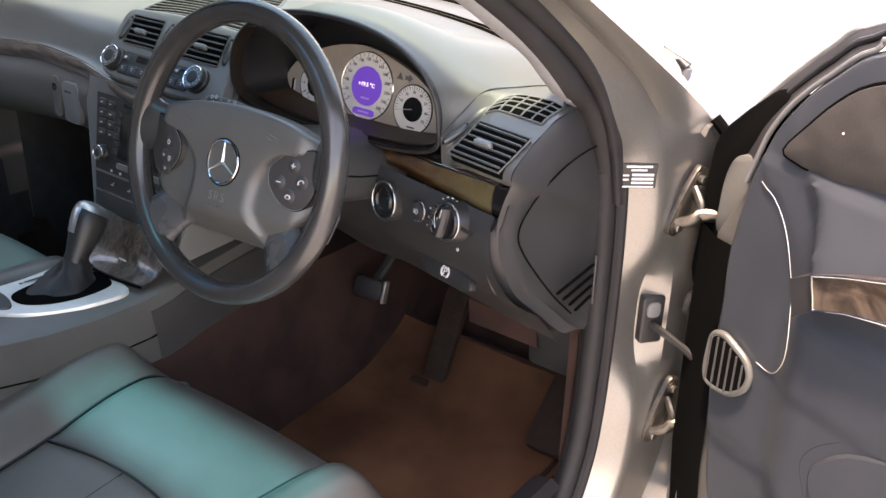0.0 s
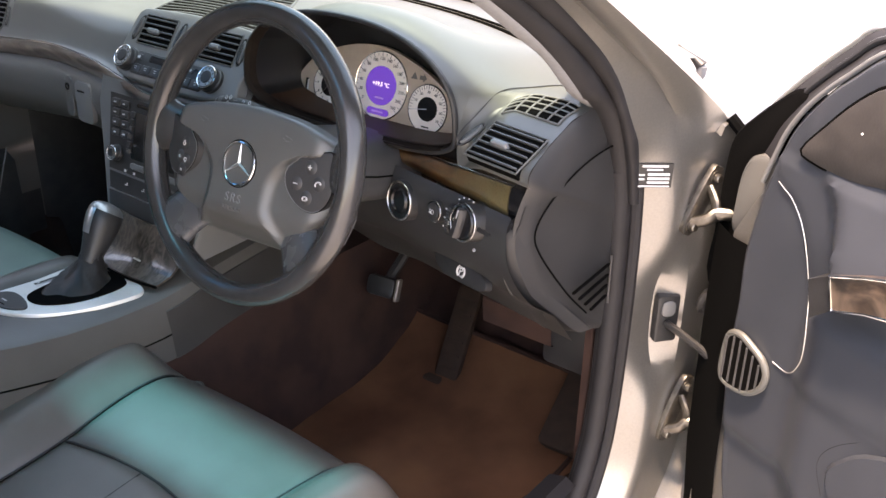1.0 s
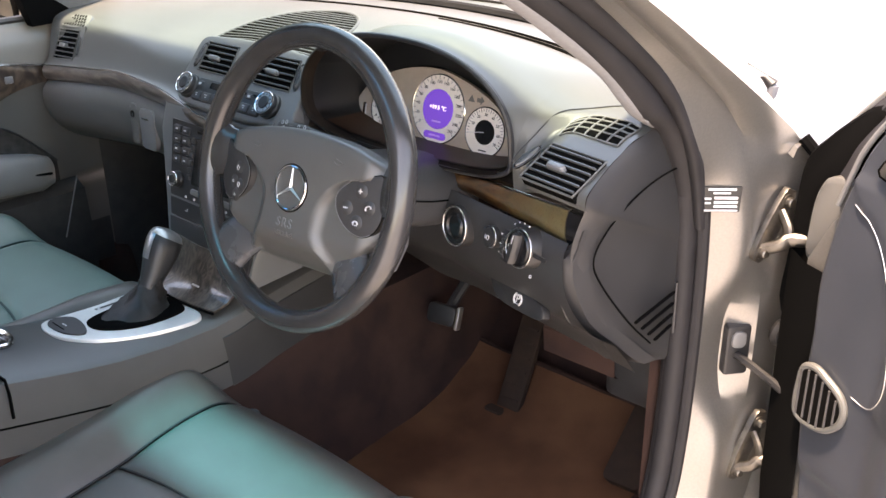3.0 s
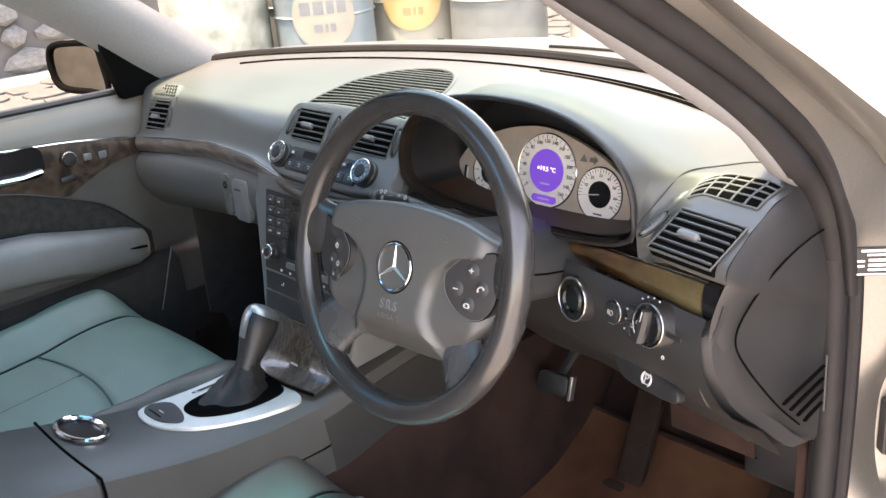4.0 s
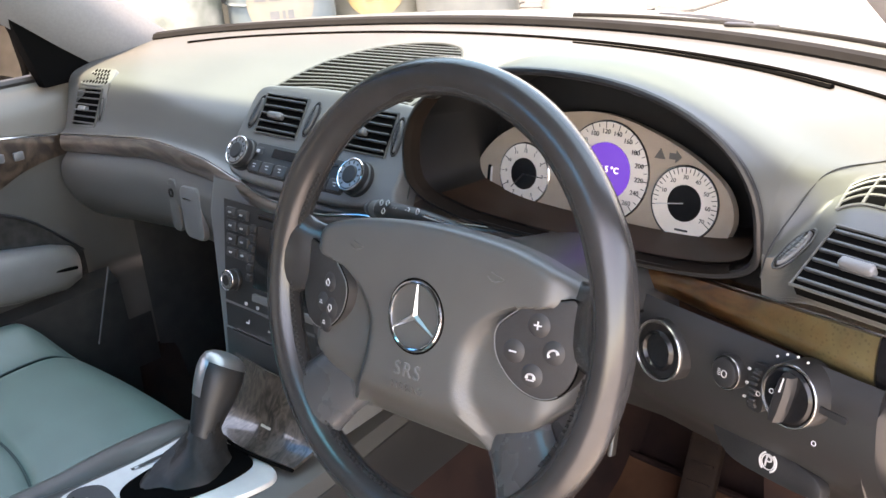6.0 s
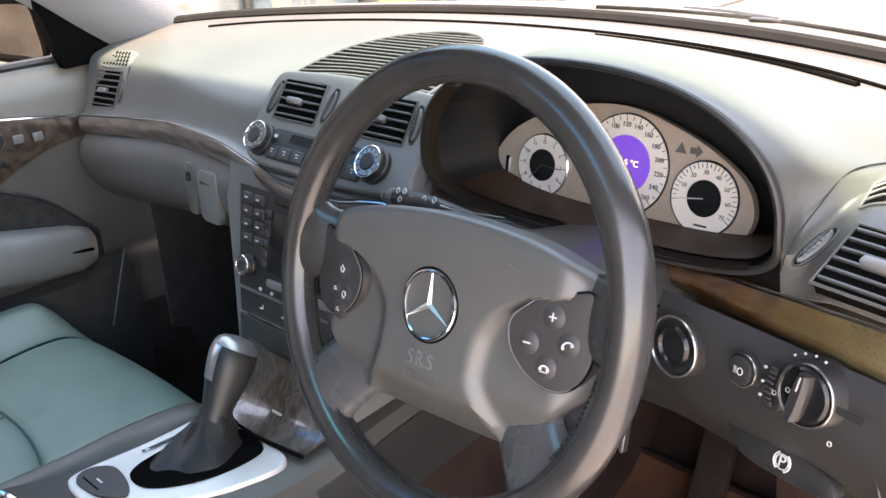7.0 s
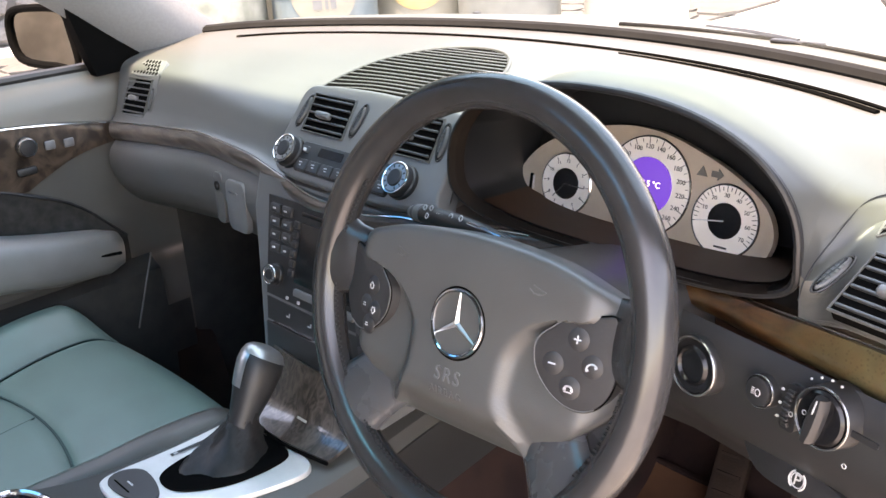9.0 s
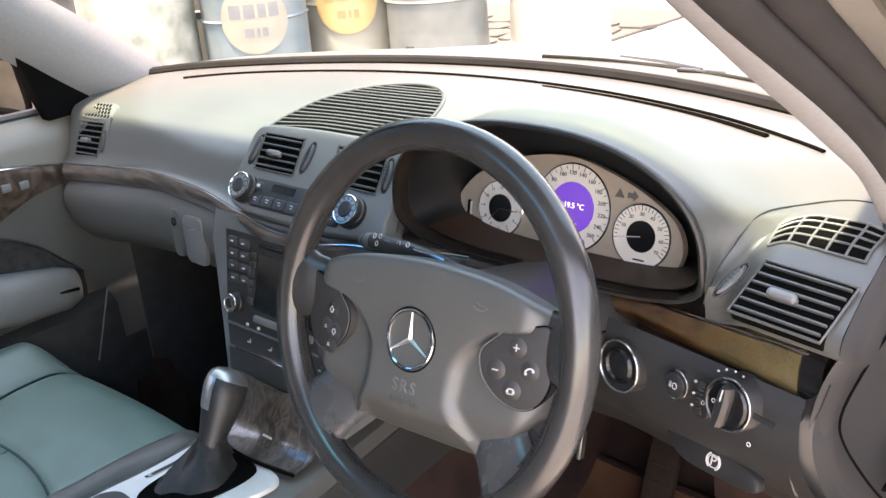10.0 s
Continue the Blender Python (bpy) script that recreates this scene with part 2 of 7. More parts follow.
def tinted_material(name, color):
    """Tinted glass for the unseen blue-green roof panels and rear windows, set to shape light."""
    m = glass_material()
    m.name = name
    next(n for n in m.node_tree.nodes if n.type == "BSDF_TRANSPARENT").inputs[0].default_value = (*color, 1)
    return m


M["rear_light_cut"] = tinted_material("light_cut_glass", (0.10, 0.11, 0.11))
M["tint_glass"] = tinted_material("tinted_glass", (0.05, 0.66, 1.0))
M["tint_dark"] = tinted_material("dark_tinted_glass", (0.03, 0.25, 0.42))


# ---- mesh helpers ----
def finish(name, bm, mat, parent=None, label="", angle=35):
    me = bpy.data.meshes.new(name)
    bmesh.ops.recalc_face_normals(bm, faces=bm.faces)
    bm.to_mesh(me)
    bm.free()
    for p in me.polygons:
        p.use_smooth = True
    me.set_sharp_from_angle(angle=radians(angle))
    me.materials.append(mat)
    ob = new(name, me)
    if parent:
        ob.parent = parent
    if label:
        ob["label"] = label
    return ob


part = finish


def thing(name, label, category, at=(0, 0, 0), rot=(0, 0, 0), group="", kind=""):
    ob = new(name)
    ob.empty_display_size = 0.05
    ob.matrix_basis = pose(*at, *rot)
    return tagged(ob, label, category, group, kind)


def lerp_table(table, x):
    """Smooth table lookup: rows of (x, a, b, ...), joined by cubics that do not overshoot."""
    n = len(table)
    if x <= table[0][0]:
        return tuple(table[0][1:])
    if x >= table[-1][0]:
        return tuple(table[-1][1:])
    k = next(i for i in range(n - 1) if x <= table[i + 1][0])
    h = table[k + 1][0] - table[k][0]
    t = (x - table[k][0]) / h
    out = []
    for c in range(1, len(table[0])):
        def slope(i):
            return (table[i + 1][c] - table[i][c]) / (table[i + 1][0] - table[i][0])

        def tangent(i):
            if i == 0:
                return slope(0)
            if i == n - 1:
                return slope(n - 2)
            a, b = slope(i - 1), slope(i)
            return 0.0 if a * b <= 0 else 2 * a * b / (a + b)
        m0, m1, p0, p1 = tangent(k) * h, tangent(k + 1) * h, table[k][c], table[k + 1][c]
        out.append((2 * t ** 3 - 3 * t * t + 1) * p0 + (t ** 3 - 2 * t * t + t) * m0 + (3 * t * t - 2 * t ** 3) * p1 + (t ** 3 - t * t) * m1)
    return tuple(out)


def spline(points, n, closed=False):
    """Catmull-Rom through points, n steps a span."""
    pts = [Vector(p) for p in points]
    out = []
    m = len(pts)
    for i in range(m if closed else m - 1):
        if closed:
            a, b, c, d = pts[i - 1], pts[i], pts[(i + 1) % m], pts[(i + 2) % m]
        else:
            b, c = pts[i], pts[i + 1]
            a = pts[i - 1] if i else b * 2 - c
            d = pts[i + 2] if i + 2 < m else c * 2 - b
        for k in range(n):
            t = k / n
            out.append(0.5 * ((2 * b) + (c - a) * t + (2 * a - 5 * b + 4 * c - d) * t * t + (3 * b - a - 3 * c + d) * t ** 3))
    if not closed:
        out.append(pts[-1])
    return out


def loft(rings, closed=True, cap=True, bm=None):
    bm = bm or bmesh.new()
    vs = [[bm.verts.new(p) for p in r] for r in rings]
    n = len(rings[0])
    for a, b in zip(vs, vs[1:]):
        for i in range(n if closed else n - 1):
            j = (i + 1) % n
            try:
                bm.faces.new((a[i], a[j], b[j], b[i]))
            except ValueError:
                pass
    if cap and closed:
        for r in (vs[0], vs[-1]):
            try:
                bm.faces.new(r)
            except ValueError:
                pass
    return bm


def thicken(bm, depth):
    """Gives a sheet its thickness, away from its normals."""
    bmesh.ops.recalc_face_normals(bm, faces=bm.faces)
    geom = bm.faces[:]
    bmesh.ops.solidify(bm, geom=geom, thickness=depth)
    return bm


def tube(path, radius, sides=10, closed=False, bm=None, flat=1.0):
    """A round bar along a path; radius may be a function of 0..1."""
    pts = [Vector(p) for p in path]
    n = len(pts)
    rings = []
    normal = None
    for i, p in enumerate(pts):
        t = (pts[(i + 1) % n] - pts[i - 1]) if closed else (pts[min(i + 1, n - 1)] - pts[max(i - 1, 0)])
        t.normalize()
        if normal is None:
            normal = t.orthogonal().normalized()
        normal = (normal - t * normal.dot(t)).normalized()
        b = t.cross(normal)
        r = radius(i / max(1, n - 1)) if callable(radius) else radius
        rings.append([p + (normal * math.cos(a) + b * math.sin(a) * flat) * r for a in (2 * math.pi * k / sides for k in range(sides))])
    if closed:
        rings.append(rings[0])
        bm = loft(rings[:-1], True, False, bm)
        vs = list(bm.verts)[-len(pts) * sides:]
        bm.verts.ensure_lookup_table()
        # join the ends with the smallest twist
        a, c = vs[-sides:], vs[:sides]
        k = min(range(sides), key=lambda s: sum((a[i].co - c[(i + s) % sides].co).length for i in range(sides)))
        for i in range(sides):
            bm.faces.new((a[i], a[(i + 1) % sides], c[(i + 1 + k) % sides], c[(i + k) % sides]))
        return bm
    return loft(rings, True, True, bm)


def box(size, at=(0, 0, 0), bevel=0.0, segs=2, bm=None, rot=None):
    b = bmesh.new()
    bmesh.ops.create_cube(b, size=1)
    bmesh.ops.scale(b, vec=size, verts=b.verts)
    if bevel:
        bmesh.ops.bevel(b, geom=b.edges[:], offset=bevel, segments=segs, affect="EDGES", profile=0.5)
    m = Matrix.Translation(at) @ (rot.to_4x4() if rot else Matrix())
    bmesh.ops.transform(b, matrix=m, verts=b.verts)
    return join(bm, b)


def join(bm, b):
    if bm is None:
        return b
    me = bpy.data.meshes.new("tmp")
    b.to_mesh(me)
    b.free()
    bm.from_mesh(me)
    bpy.data.meshes.remove(me)
    return bm


def turned(profile, sides=32, bm=None, m=None):
    """A turned form: rows of (radius, height) round z."""
    rings = [[(r * math.cos(a), r * math.sin(a), z) for a in (2 * math.pi * k / sides for k in range(sides))] for r, z in profile]
    b = loft(rings)
    if m:
        bmesh.ops.transform(b, matrix=m, verts=b.verts)
    return join(bm, b)


def slab(outline, z0, z1, bevel=0.0, segs=2, bm=None, m=None):
    """A plate of the given outline (x, y), from z0 to z1, its upper edge rounded."""
    b = bmesh.new()
    c = Vector((sum(p[0] for p in outline) / len(outline), sum(p[1] for p in outline) / len(outline)))
    rings = [[(x, y, z0) for x, y in (p[:2] for p in outline)]]
    if bevel:
        n = len(outline)
        for k in range(segs + 1):
            a = math.pi / 2 * k / segs
            inset, z = bevel * (1 - math.cos(a)), z1 - bevel + bevel * math.sin(a)
            ring = []
            for i in range(n):
                p0, p1, p2 = (Vector(outline[(i + d) % n][:2]) for d in (-1, 0, 1))
                d1, d2 = (p1 - p0).normalized(), (p2 - p1).normalized()
                nn = Vector((-(d1 + d2).y, (d1 + d2).x))
                nn = nn.normalized() if nn.length > 1e-6 else Vector((0, 0))
                if nn.dot(c - p1) < 0:
                    nn = -nn
                q = p1 + nn * inset
                ring.append((q.x, q.y, z))
            rings.append(ring)
    else:
        rings.append([(x, y, z1) for x, y in (p[:2] for p in outline)])
    b = loft(rings, True, True, b)
    if m:
        bmesh.ops.transform(b, matrix=m, verts=b.verts)
    return join(bm, b)


def rounded_rect(w, h, r, n=5, cx=0, cy=0):
    out = []
    for sx, sy, a0 in ((1, 1, 0), (-1, 1, 90), (-1, -1, 180), (1, -1, 270)):
        for k in range(n + 1):
            a = radians(a0 + 90 * k / n)
            out.append((cx + sx * (w / 2 - r) + r * math.cos(a), cy + sy * (h / 2 - r) + r * math.sin(a)))
    return out


def frame_of(at, right, up):
    """A pose whose x and y run along right and up (as nearly as they can)."""
    x = Vector(right).normalized()
    z = x.cross(Vector(up)).normalized()
    y = z.cross(x)
    m = Matrix((x, y, z)).transposed().to_4x4()
    m.translation = at
    return m


def words(text, size, mat, parent, at, name="lettering", m=None, shear=0.0, depth=0.0003, space=1.0):
    cu = bpy.data.curves.new("letters", "FONT")
    cu.body, cu.size, cu.align_x, cu.align_y, cu.extrude, cu.shear = text, size, "CENTER", "CENTER", depth, shear
    cu.space_character = space
    cu.resolution_u = 3
    tmp = bpy.data.objects.new("letters", cu)
    scene.collection.objects.link(tmp)
    bpy.context.view_layer.update()
    me = bpy.data.meshes.new_from_object(tmp.evaluated_get(bpy.context.evaluated_depsgraph_get()))
    bpy.data.objects.remove(tmp)
    me.transform((m or Matrix()) @ Matrix.Translation(at) if m is None else m @ Matrix.Translation(at))
    me.name = name
    me.materials.clear()
    me.materials.append(mat)
    ob = new(name, me)
    ob.parent = parent
    return ob


# ---- dashboard ----
WOOD = [(-0.70, 0.036, 0.822), (-0.50, 0.030, 0.845), (-0.35, 0.020, 0.859), (-0.233, 0.010, 0.857), (-0.143, 0.0, 0.846), (-0.05, -0.014, 0.836),
        (0.03, -0.016, 0.835), (0.116, -0.008, 0.845), (0.20, 0.02, 0.846), (0.30, 0.05, 0.842), (0.403, 0.060, 0.838), (0.53, 0.033, 0.846), (0.66, 0.0, 0.855), (0.70, -0.01, 0.857)]
WOOD_H = [(-0.70, 0.030), (-0.35, 0.030), (-0.143, 0.026), (0.0, 0.016), (0.2, 0.018), (0.403, 0.024), (0.53, 0.034), (0.606, 0.040), (0.66, 0.046), (0.70, 0.046)]
BASE = [(0.03, 0.885), (0.05, 0.902), (0.08, 0.919), (0.12, 0.934), (0.16, 0.946), (0.2, 0.956), (0.28, 0.965), (0.46, 0.970)]
HOOD_X, HOOD_W, HOOD_Z, HOOD_H = 0.352, 0.200, 0.900, 0.117


def screen_edge(x):
    return 0.425 - 0.45 * x * x


def ease(f):
    f = max(0.0, min(1.0, f))
    return f * f * (3 - 2 * f)


def hood_top(x):
    u = abs(x - HOOD_X) / HOOD_W
    return HOOD_Z + HOOD_H * (1 - u ** 2.3) ** (1 / 2.3) if u < 1 else HOOD_Z


def pad_z(x, y):
    z = lerp_table(BASE, y)[0] + 0.018 * x * ease((y - 0.05) / 0.15)
    z += 0.016 * math.exp(-(x / 0.15) ** 4) * (1 - ease((y - 0.06) / 0.14))
    f = ease((y - 0.02) / 0.12)
    u = abs(x - HOOD_X) / (HOOD_W + 0.06 * f)
    if u < 1:
        sharp = (1 - u ** 2.3) ** (1 / 2.3)
        soft = 0.5 + 0.5 * math.cos(math.pi * u ** 1.35)
        shape = sharp * (1 - f) + soft * f
        low = lerp_table(BASE, max(y, 0.05))[0] + 0.018 * x * ease((y - 0.05) / 0.15)
        z = max(z, z * (1 - shape) + shape * (low + (HOOD_Z + HOOD_H - 0.908) * (1 - ease((y - 0.05) / 0.19))))
    return z


def pad_front(x):
    """y at which the top of the pad turns down to its front."""
    return 0.05 + 0.024 * ease((-0.20 - x) / 0.42) - (0.028 * (1 - ease((x - 0.552) / 0.05)) if x >= 0.5519 else 0)


def front_point(x, v):
    """Front of the pad: v 0 at the top (y 0.05), 16 at the wood line."""
    wy, wz = lerp_table(WOOD, x)
    yt = pad_front(x)
    zt = pad_z(x, yt) if abs(x - HOOD_X) > HOOD_W - 0.0005 else lerp_table(BASE, 0.05)[0]
    h, d = zt - wz, yt - wy
    pts = spline([(yt, zt, 0), (wy + 0.80 * d, zt - 0.26 * h, 0), (wy + 0.62 * d, wz + 0.40 * h, 0), (wy + 0.25 * d, wz + 0.08 * h, 0), (wy, wz, 0)], 4)
    p = pts[v]
    return (x, p.x, p.y)


def lower_front(x, z):
    """y of the driver's lower panel."""
    off = lerp_table([(0.55, 0.16), (0.62, 0.10), (0.66, 0.068), (0.694, 0.022), (0.74, -0.004), (0.775, -0.013), (0.80, -0.015), (0.82, -0.004)], z)[0]
    return 0.045 - 0.21 * (x - 0.40) + off


dashboard = thing("dashboard", "dark grey soft-grained car dashboard with walnut trim below the windscreen", "dashboard")


# the driver's end of the pad carries a vent housing
HOUSE = [(0.050, 0.9215), (0.030, 0.9165), (0.010, 0.906), (-0.008, 0.8965), (-0.018, 0.890), (-0.022, 0.883), (-0.022, 0.876), (-0.018, 0.869), (-0.008, 0.863), (0.004, 0.858)]


def house_point(x, v):
    p = spline([(y, z, 0) for y, z in HOUSE], 4)[v]
    return (x, p.x + 0.19 * (0.672 - x), p.y)


def end_front(x, v):
    f = ease((x - 0.556) / 0.060)
    a = Vector(front_point(x, round(v * 16 / 36)))
    return a.lerp(Vector(house_point(x, v)), f)


def top_row(x, y0, k=34):
    y1 = screen_edge(x)
    row = [Vector((x, y, pad_z(x, y))) for y in (y0 + (y1 - y0) * (j / k) ** 1.3 for j in range(k + 1))]
    return row + [Vector((x, y1 + 0.012, row[-1].z - 0.010))]


def eased(row, at, reach=9, times=14):
    """Rounds the turn of a section about its point at."""
    for _ in range(times):
        for i in range(max(1, at - reach), min(len(row) - 1, at + reach)):
            row[i] = row[i] * 0.5 + (row[i - 1] + row[i + 1]) * 0.25
    return row


def sheet_z(x, y):
    """Height of the soft pad at the driver's end."""
    e = end_front(x, 0)
    return pad_z(x, y) + (e.z - pad_z(x, e.y)) * (1 - ease((y - e.y) / 0.07))


pad_end = []


def dash_sheet():
    bm = bmesh.new()
    rows = []
    for i in range(81):
        x = -0.705 + 0.857 * i / 80
        rows.append(eased([Vector(front_point(x, 16 - v)) for v in range(16)] + top_row(x, pad_front(x)), 16))
    loft(rows, False, False, bm)
    rows = []
    for i in range(61):
        x = HOOD_X - HOOD_W + 2 * HOOD_W * i / 60
        row = top_row(x, 0.022)
        row[0].z = hood_top(x)
        rows.append(row)
    loft(rows, False, False, bm)
    rows = []
    for i in range(37):
        x = 0.552 + 0.143 * i / 36
        e = end_front(x, 0)
        top = top_row(x, e.y)
        gap = e.z - top[0].z
        top = [Vector((p.x, p.y, p.z + gap * (1 - ease((p.y - e.y) / 0.07)))) for p in top]
        rows.append(eased([end_front(x, 36 - v) for v in range(36)] + top, 36, 7, round(8 * ease((x - 0.552) / 0.04))))
    pad_end.extend(reversed(rows[-1]))
    loft(rows, False, False, bm)
    return bm


part("soft_pad", dash_sheet(), M["dash"], dashboard, "grey grained soft pad")


def wood_strip(x0, x1, n, out=0.006):
    rings = []
    for i in range(n + 1):
        x = x0 + (x1 - x0) * i / n
        y, z = lerp_table(WOOD, x)
        h = lerp_table(WOOD_H, x)[0]
        rings.append([(x, y + 0.012, z), (x, y - out * 0.4, z - 0.001), (x, y - out, z - h * 0.25), (x, y - out * 1.15, z - h * 0.5), (x, y - out, z - h * 0.75), (x, y - out * 0.3, z - h + 0.001), (x, y + 0.012, z - h)])
    return loft(rings)


def wood_line(x0, x1, n, dz, dy, r=0.0011):
    pts = []
    for i in range(n + 1):
        x = x0 + (x1 - x0) * i / n
        y, z = lerp_table(WOOD, x)
        pts.append((x, y + dy, z + dz))
    return tube(pts, r, 6)


part("wood_trim", wood_strip(-0.70, 0.40, 90), M["wood"], dashboard, "dark grey-brown burr walnut strip")
part("wood_trim", wood_strip(0.403, 0.656, 30, 0.0085), M["wood_sheen"], dashboard, "glossy brown walnut strip with a golden reflection painted in")
part("wood_end", wood_strip(0.657, 0.678, 6, 0.0075), M["gloss"], dashboard)
part("chrome_line", wood_line(-0.70, 0.662, 110, 0.0015, -0.002), M["chrome"], dashboard, "thin chrome line")


# defroster slots along the screen, black bars painted for the shade inside
def slot_line(x0, x1, n, back, r):
    return tube([(x, screen_edge(x) - back, pad_z(x, screen_edge(x) - back) + 0.0008) for x in (x0 + (x1 - x0) * i / n for i in range(n + 1))], r, 6)


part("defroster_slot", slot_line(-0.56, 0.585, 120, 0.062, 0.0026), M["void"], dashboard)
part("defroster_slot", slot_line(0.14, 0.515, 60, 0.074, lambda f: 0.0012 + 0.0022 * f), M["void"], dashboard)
part("screen_seal", tube([(x, screen_edge(x) + 0.012, pad_z(x, screen_edge(x)) + 0.002) for x in (-0.70 + 1.39 * i / 60 for i in range(61))], 0.010, 8), M["cowl"], dashboard)

# half-moon vent on top; a black sheet paints the shade below its slats
TOPV = (-0.05, 0.094, 0.134, 0.198)


def top_vent_span(y):
    f = (y - TOPV[1]) / TOPV[3]
    w = TOPV[2] * math.sqrt(max(0, 1 - f * f))
    return TOPV[0] - w, TOPV[0] + w


rows = []
for j in range(25):
    y = TOPV[1] + TOPV[3] * 0.995 * j / 24
    a, b = top_vent_span(y)
    rows.append([(a + (b - a) * i / 24, y, pad_z(a + (b - a) * i / 24, y) + 0.0012) for i in range(25)])
top_vent = part("top_vent", loft(rows, False, False), M["void"], dashboard, "half-moon grille on a black sheet for its shaded depth")
for j in range(17):
    y = TOPV[1] + 0.008 + j * 0.0109
    a, b = top_vent_span(y)
    rr = []
    for i in range(17):
        x = a + (b - a) * i / 16
        z = pad_z(x, y)
        rr.append([(x, y - 0.0012, z + 0.001), (x, y - 0.0010, z + 0.0019), (x, y + 0.0014, z + 0.0021), (x, y + 0.0014, z + 0.001)])
    part("slat", loft(rr), M["duct"], top_vent)
edge = []
for k in range(41):
    a = math.pi * k / 40
    x, y = TOPV[0] - 1.02 * TOPV[2] * math.cos(a), TOPV[1] + 1.02 * TOPV[3] * math.sin(a)
    edge.append((x, y, pad_z(x, y) + 0.001))
part("grille_edge", tube(edge, 0.0022, 6), M["dash"], top_vent)


# vents: black plate painted as the recess's shade, slats, thumb tab
def vent(parent, m, w, h, count, name="air_vent", skew=0.0, thumb=0.32):
    out = [(-w / 2 + skew, h / 2), (w / 2 + skew, h / 2), (w / 2 - skew, -h / 2), (-w / 2 - skew, -h / 2)]
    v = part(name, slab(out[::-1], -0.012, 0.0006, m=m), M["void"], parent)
    for k in range(count):
        f = (k + 0.5) / count - 0.5
        s = skew * 2 * f
        part("slat", box((w - 0.003, 0.0026, 0.0034), (s, f * h, 0.0022), 0.0010, 2), M["duct"], v).data.transform(m)
    bm = tube([(-w / 2 + skew - 0.001, h / 2 + 0.001, 0.001), (w / 2 + skew + 0.001, h / 2 + 0.001, 0.001), (w / 2 - skew + 0.001, -h / 2 - 0.001, 0.001), (-w / 2 - skew - 0.001, -h / 2 - 0.001, 0.001)], 0.0016, 6, True)
    bmesh.ops.transform(bm, matrix=m, verts=bm.verts)
    part("vent_frame", bm, M["dash"], v)
    bm = box((w * thumb, 0.0085, 0.012), (-w * 0.08, -0.002, 0.003), 0.003, 3)
    bmesh.ops.transform(bm, matrix=m, verts=bm.verts)
    part("thumb_tab", bm, M["tab"], v, "satin grey plastic tab")
    return v


def roller(parent, m, name="vent_roller"):
    """A ribbed thumbwheel in its oval slot; its long way is y."""
    o = [(0.006 * math.cos(a), 0.021 * math.sin(a)) for a in (2 * math.pi * k / 24 for k in range(24))]
    r = part(name, slab(o, -0.002, 0.001, m=m), M["void"], parent)
    part("wheel", slab([(0.92 * x, 0.92 * y) for x, y in o], -0.001, 0.0042, 0.0036, 4, m=m), M["duct"], r)
    for k in range(9):
        a = radians(-60 + 15 * k)
        bm = box((0.0066 * math.cos(a * 0.8), 0.0008, 0.0008), (0, 0.0185 * math.sin(a), 0.0008 + 0.0036 * math.cos(a)))
        bmesh.ops.transform(bm, matrix=m, verts=bm.verts)
        part("rib", bm, M["black"], r)
    bm = tube([(1.15 * x, 1.08 * y, 0.001) for x, y in o], 0.0010, 6, True)
    bmesh.ops.transform(bm, matrix=m, verts=bm.verts)
    part("slot_ring", bm, M["black"], r)
    return r


# vents at the driver's end


def house_frame(x, v, lift=0.0, w=0.0):
    """A frame on the housing: x along it, y up its slope."""
    a, b = Vector(house_point(x, v - 1)), Vector(house_point(x, v + 1))
    m = frame_of(house_point(x, v), (1, -0.19, 0), a - b)
    return m @ Matrix.Translation((0, 0, lift))


plate_m = house_frame(0.628, 12, 0.0005)

RV = plate_m @ Matrix.Translation((0.014, 0.006, 0.0015))
vent(dashboard, RV, 0.087, 0.060, 6)
roller(dashboard, plate_m @ pose(-0.047, 0.006, 0.0012, 0, 0, -10))


def grille_point(x, v, lift):
    """A place on the rounded shoulder above the vent: v from 0 at its front to 1 at its back."""
    y0 = end_front(x, 0).y + 0.006
    y1 = lerp_table([(0.590, 0.090), (0.606, 0.104), (0.622, 0.111), (0.660, 0.113), (0.684, 0.106)], x)[0]
    y = y0 + (y1 - y0) * v
    return Vector((x, y, sheet_z(x, y) + lift))


# black sheet paints the shade behind the bars; the pad has no opening
grill = part("side_grille", loft([[grille_point(0.592 + 0.091 * i / 20, j / 10, 0.0007) for i in range(21)] for j in range(11)], False, False), M["void"], dashboard, "egg-crate grille on a black sheet for its shaded depth")
for v in (0.0, 0.27, 0.54, 0.80, 1.0):
    part("grille_bar", tube([grille_point(0.592 + 0.091 * i / 16, v, 0.0012) for i in range(17)], 0.0013, 6), M["emboss"], grill)
for k in range(6):
    part("grille_bar", tube([grille_point(0.592 + 0.0182 * k, j / 8, 0.0012) for j in range(9)], 0.0013, 6), M["emboss"], grill)
seam = [house_frame(0.564, 22, 0.001).translation, house_frame(0.563, 12, 0.001).translation, house_frame(0.566, 4, 0.001).translation]
seam += [(x, y, sheet_z(x, y) + 0.0005) for x, y in ((0.575, 0.085), (0.60, 0.122), (0.64, 0.140), (0.69, 0.138))]
part("housing_seam", tube(spline(seam, 6), 0.0007, 6), M["black"], dashboard)

# passenger's side vent
LV = frame_of((-0.627, 0.0600, 0.870), (1, -0.03, 0.06), (0, 0.34, 0.94))
part("vent_plate", slab([(-0.046, 0.040), (0.064, 0.040), (0.050, -0.036), (-0.062, -0.036)], -0.03, 0.0012, 0.001, m=LV), M["dash"], dashboard)
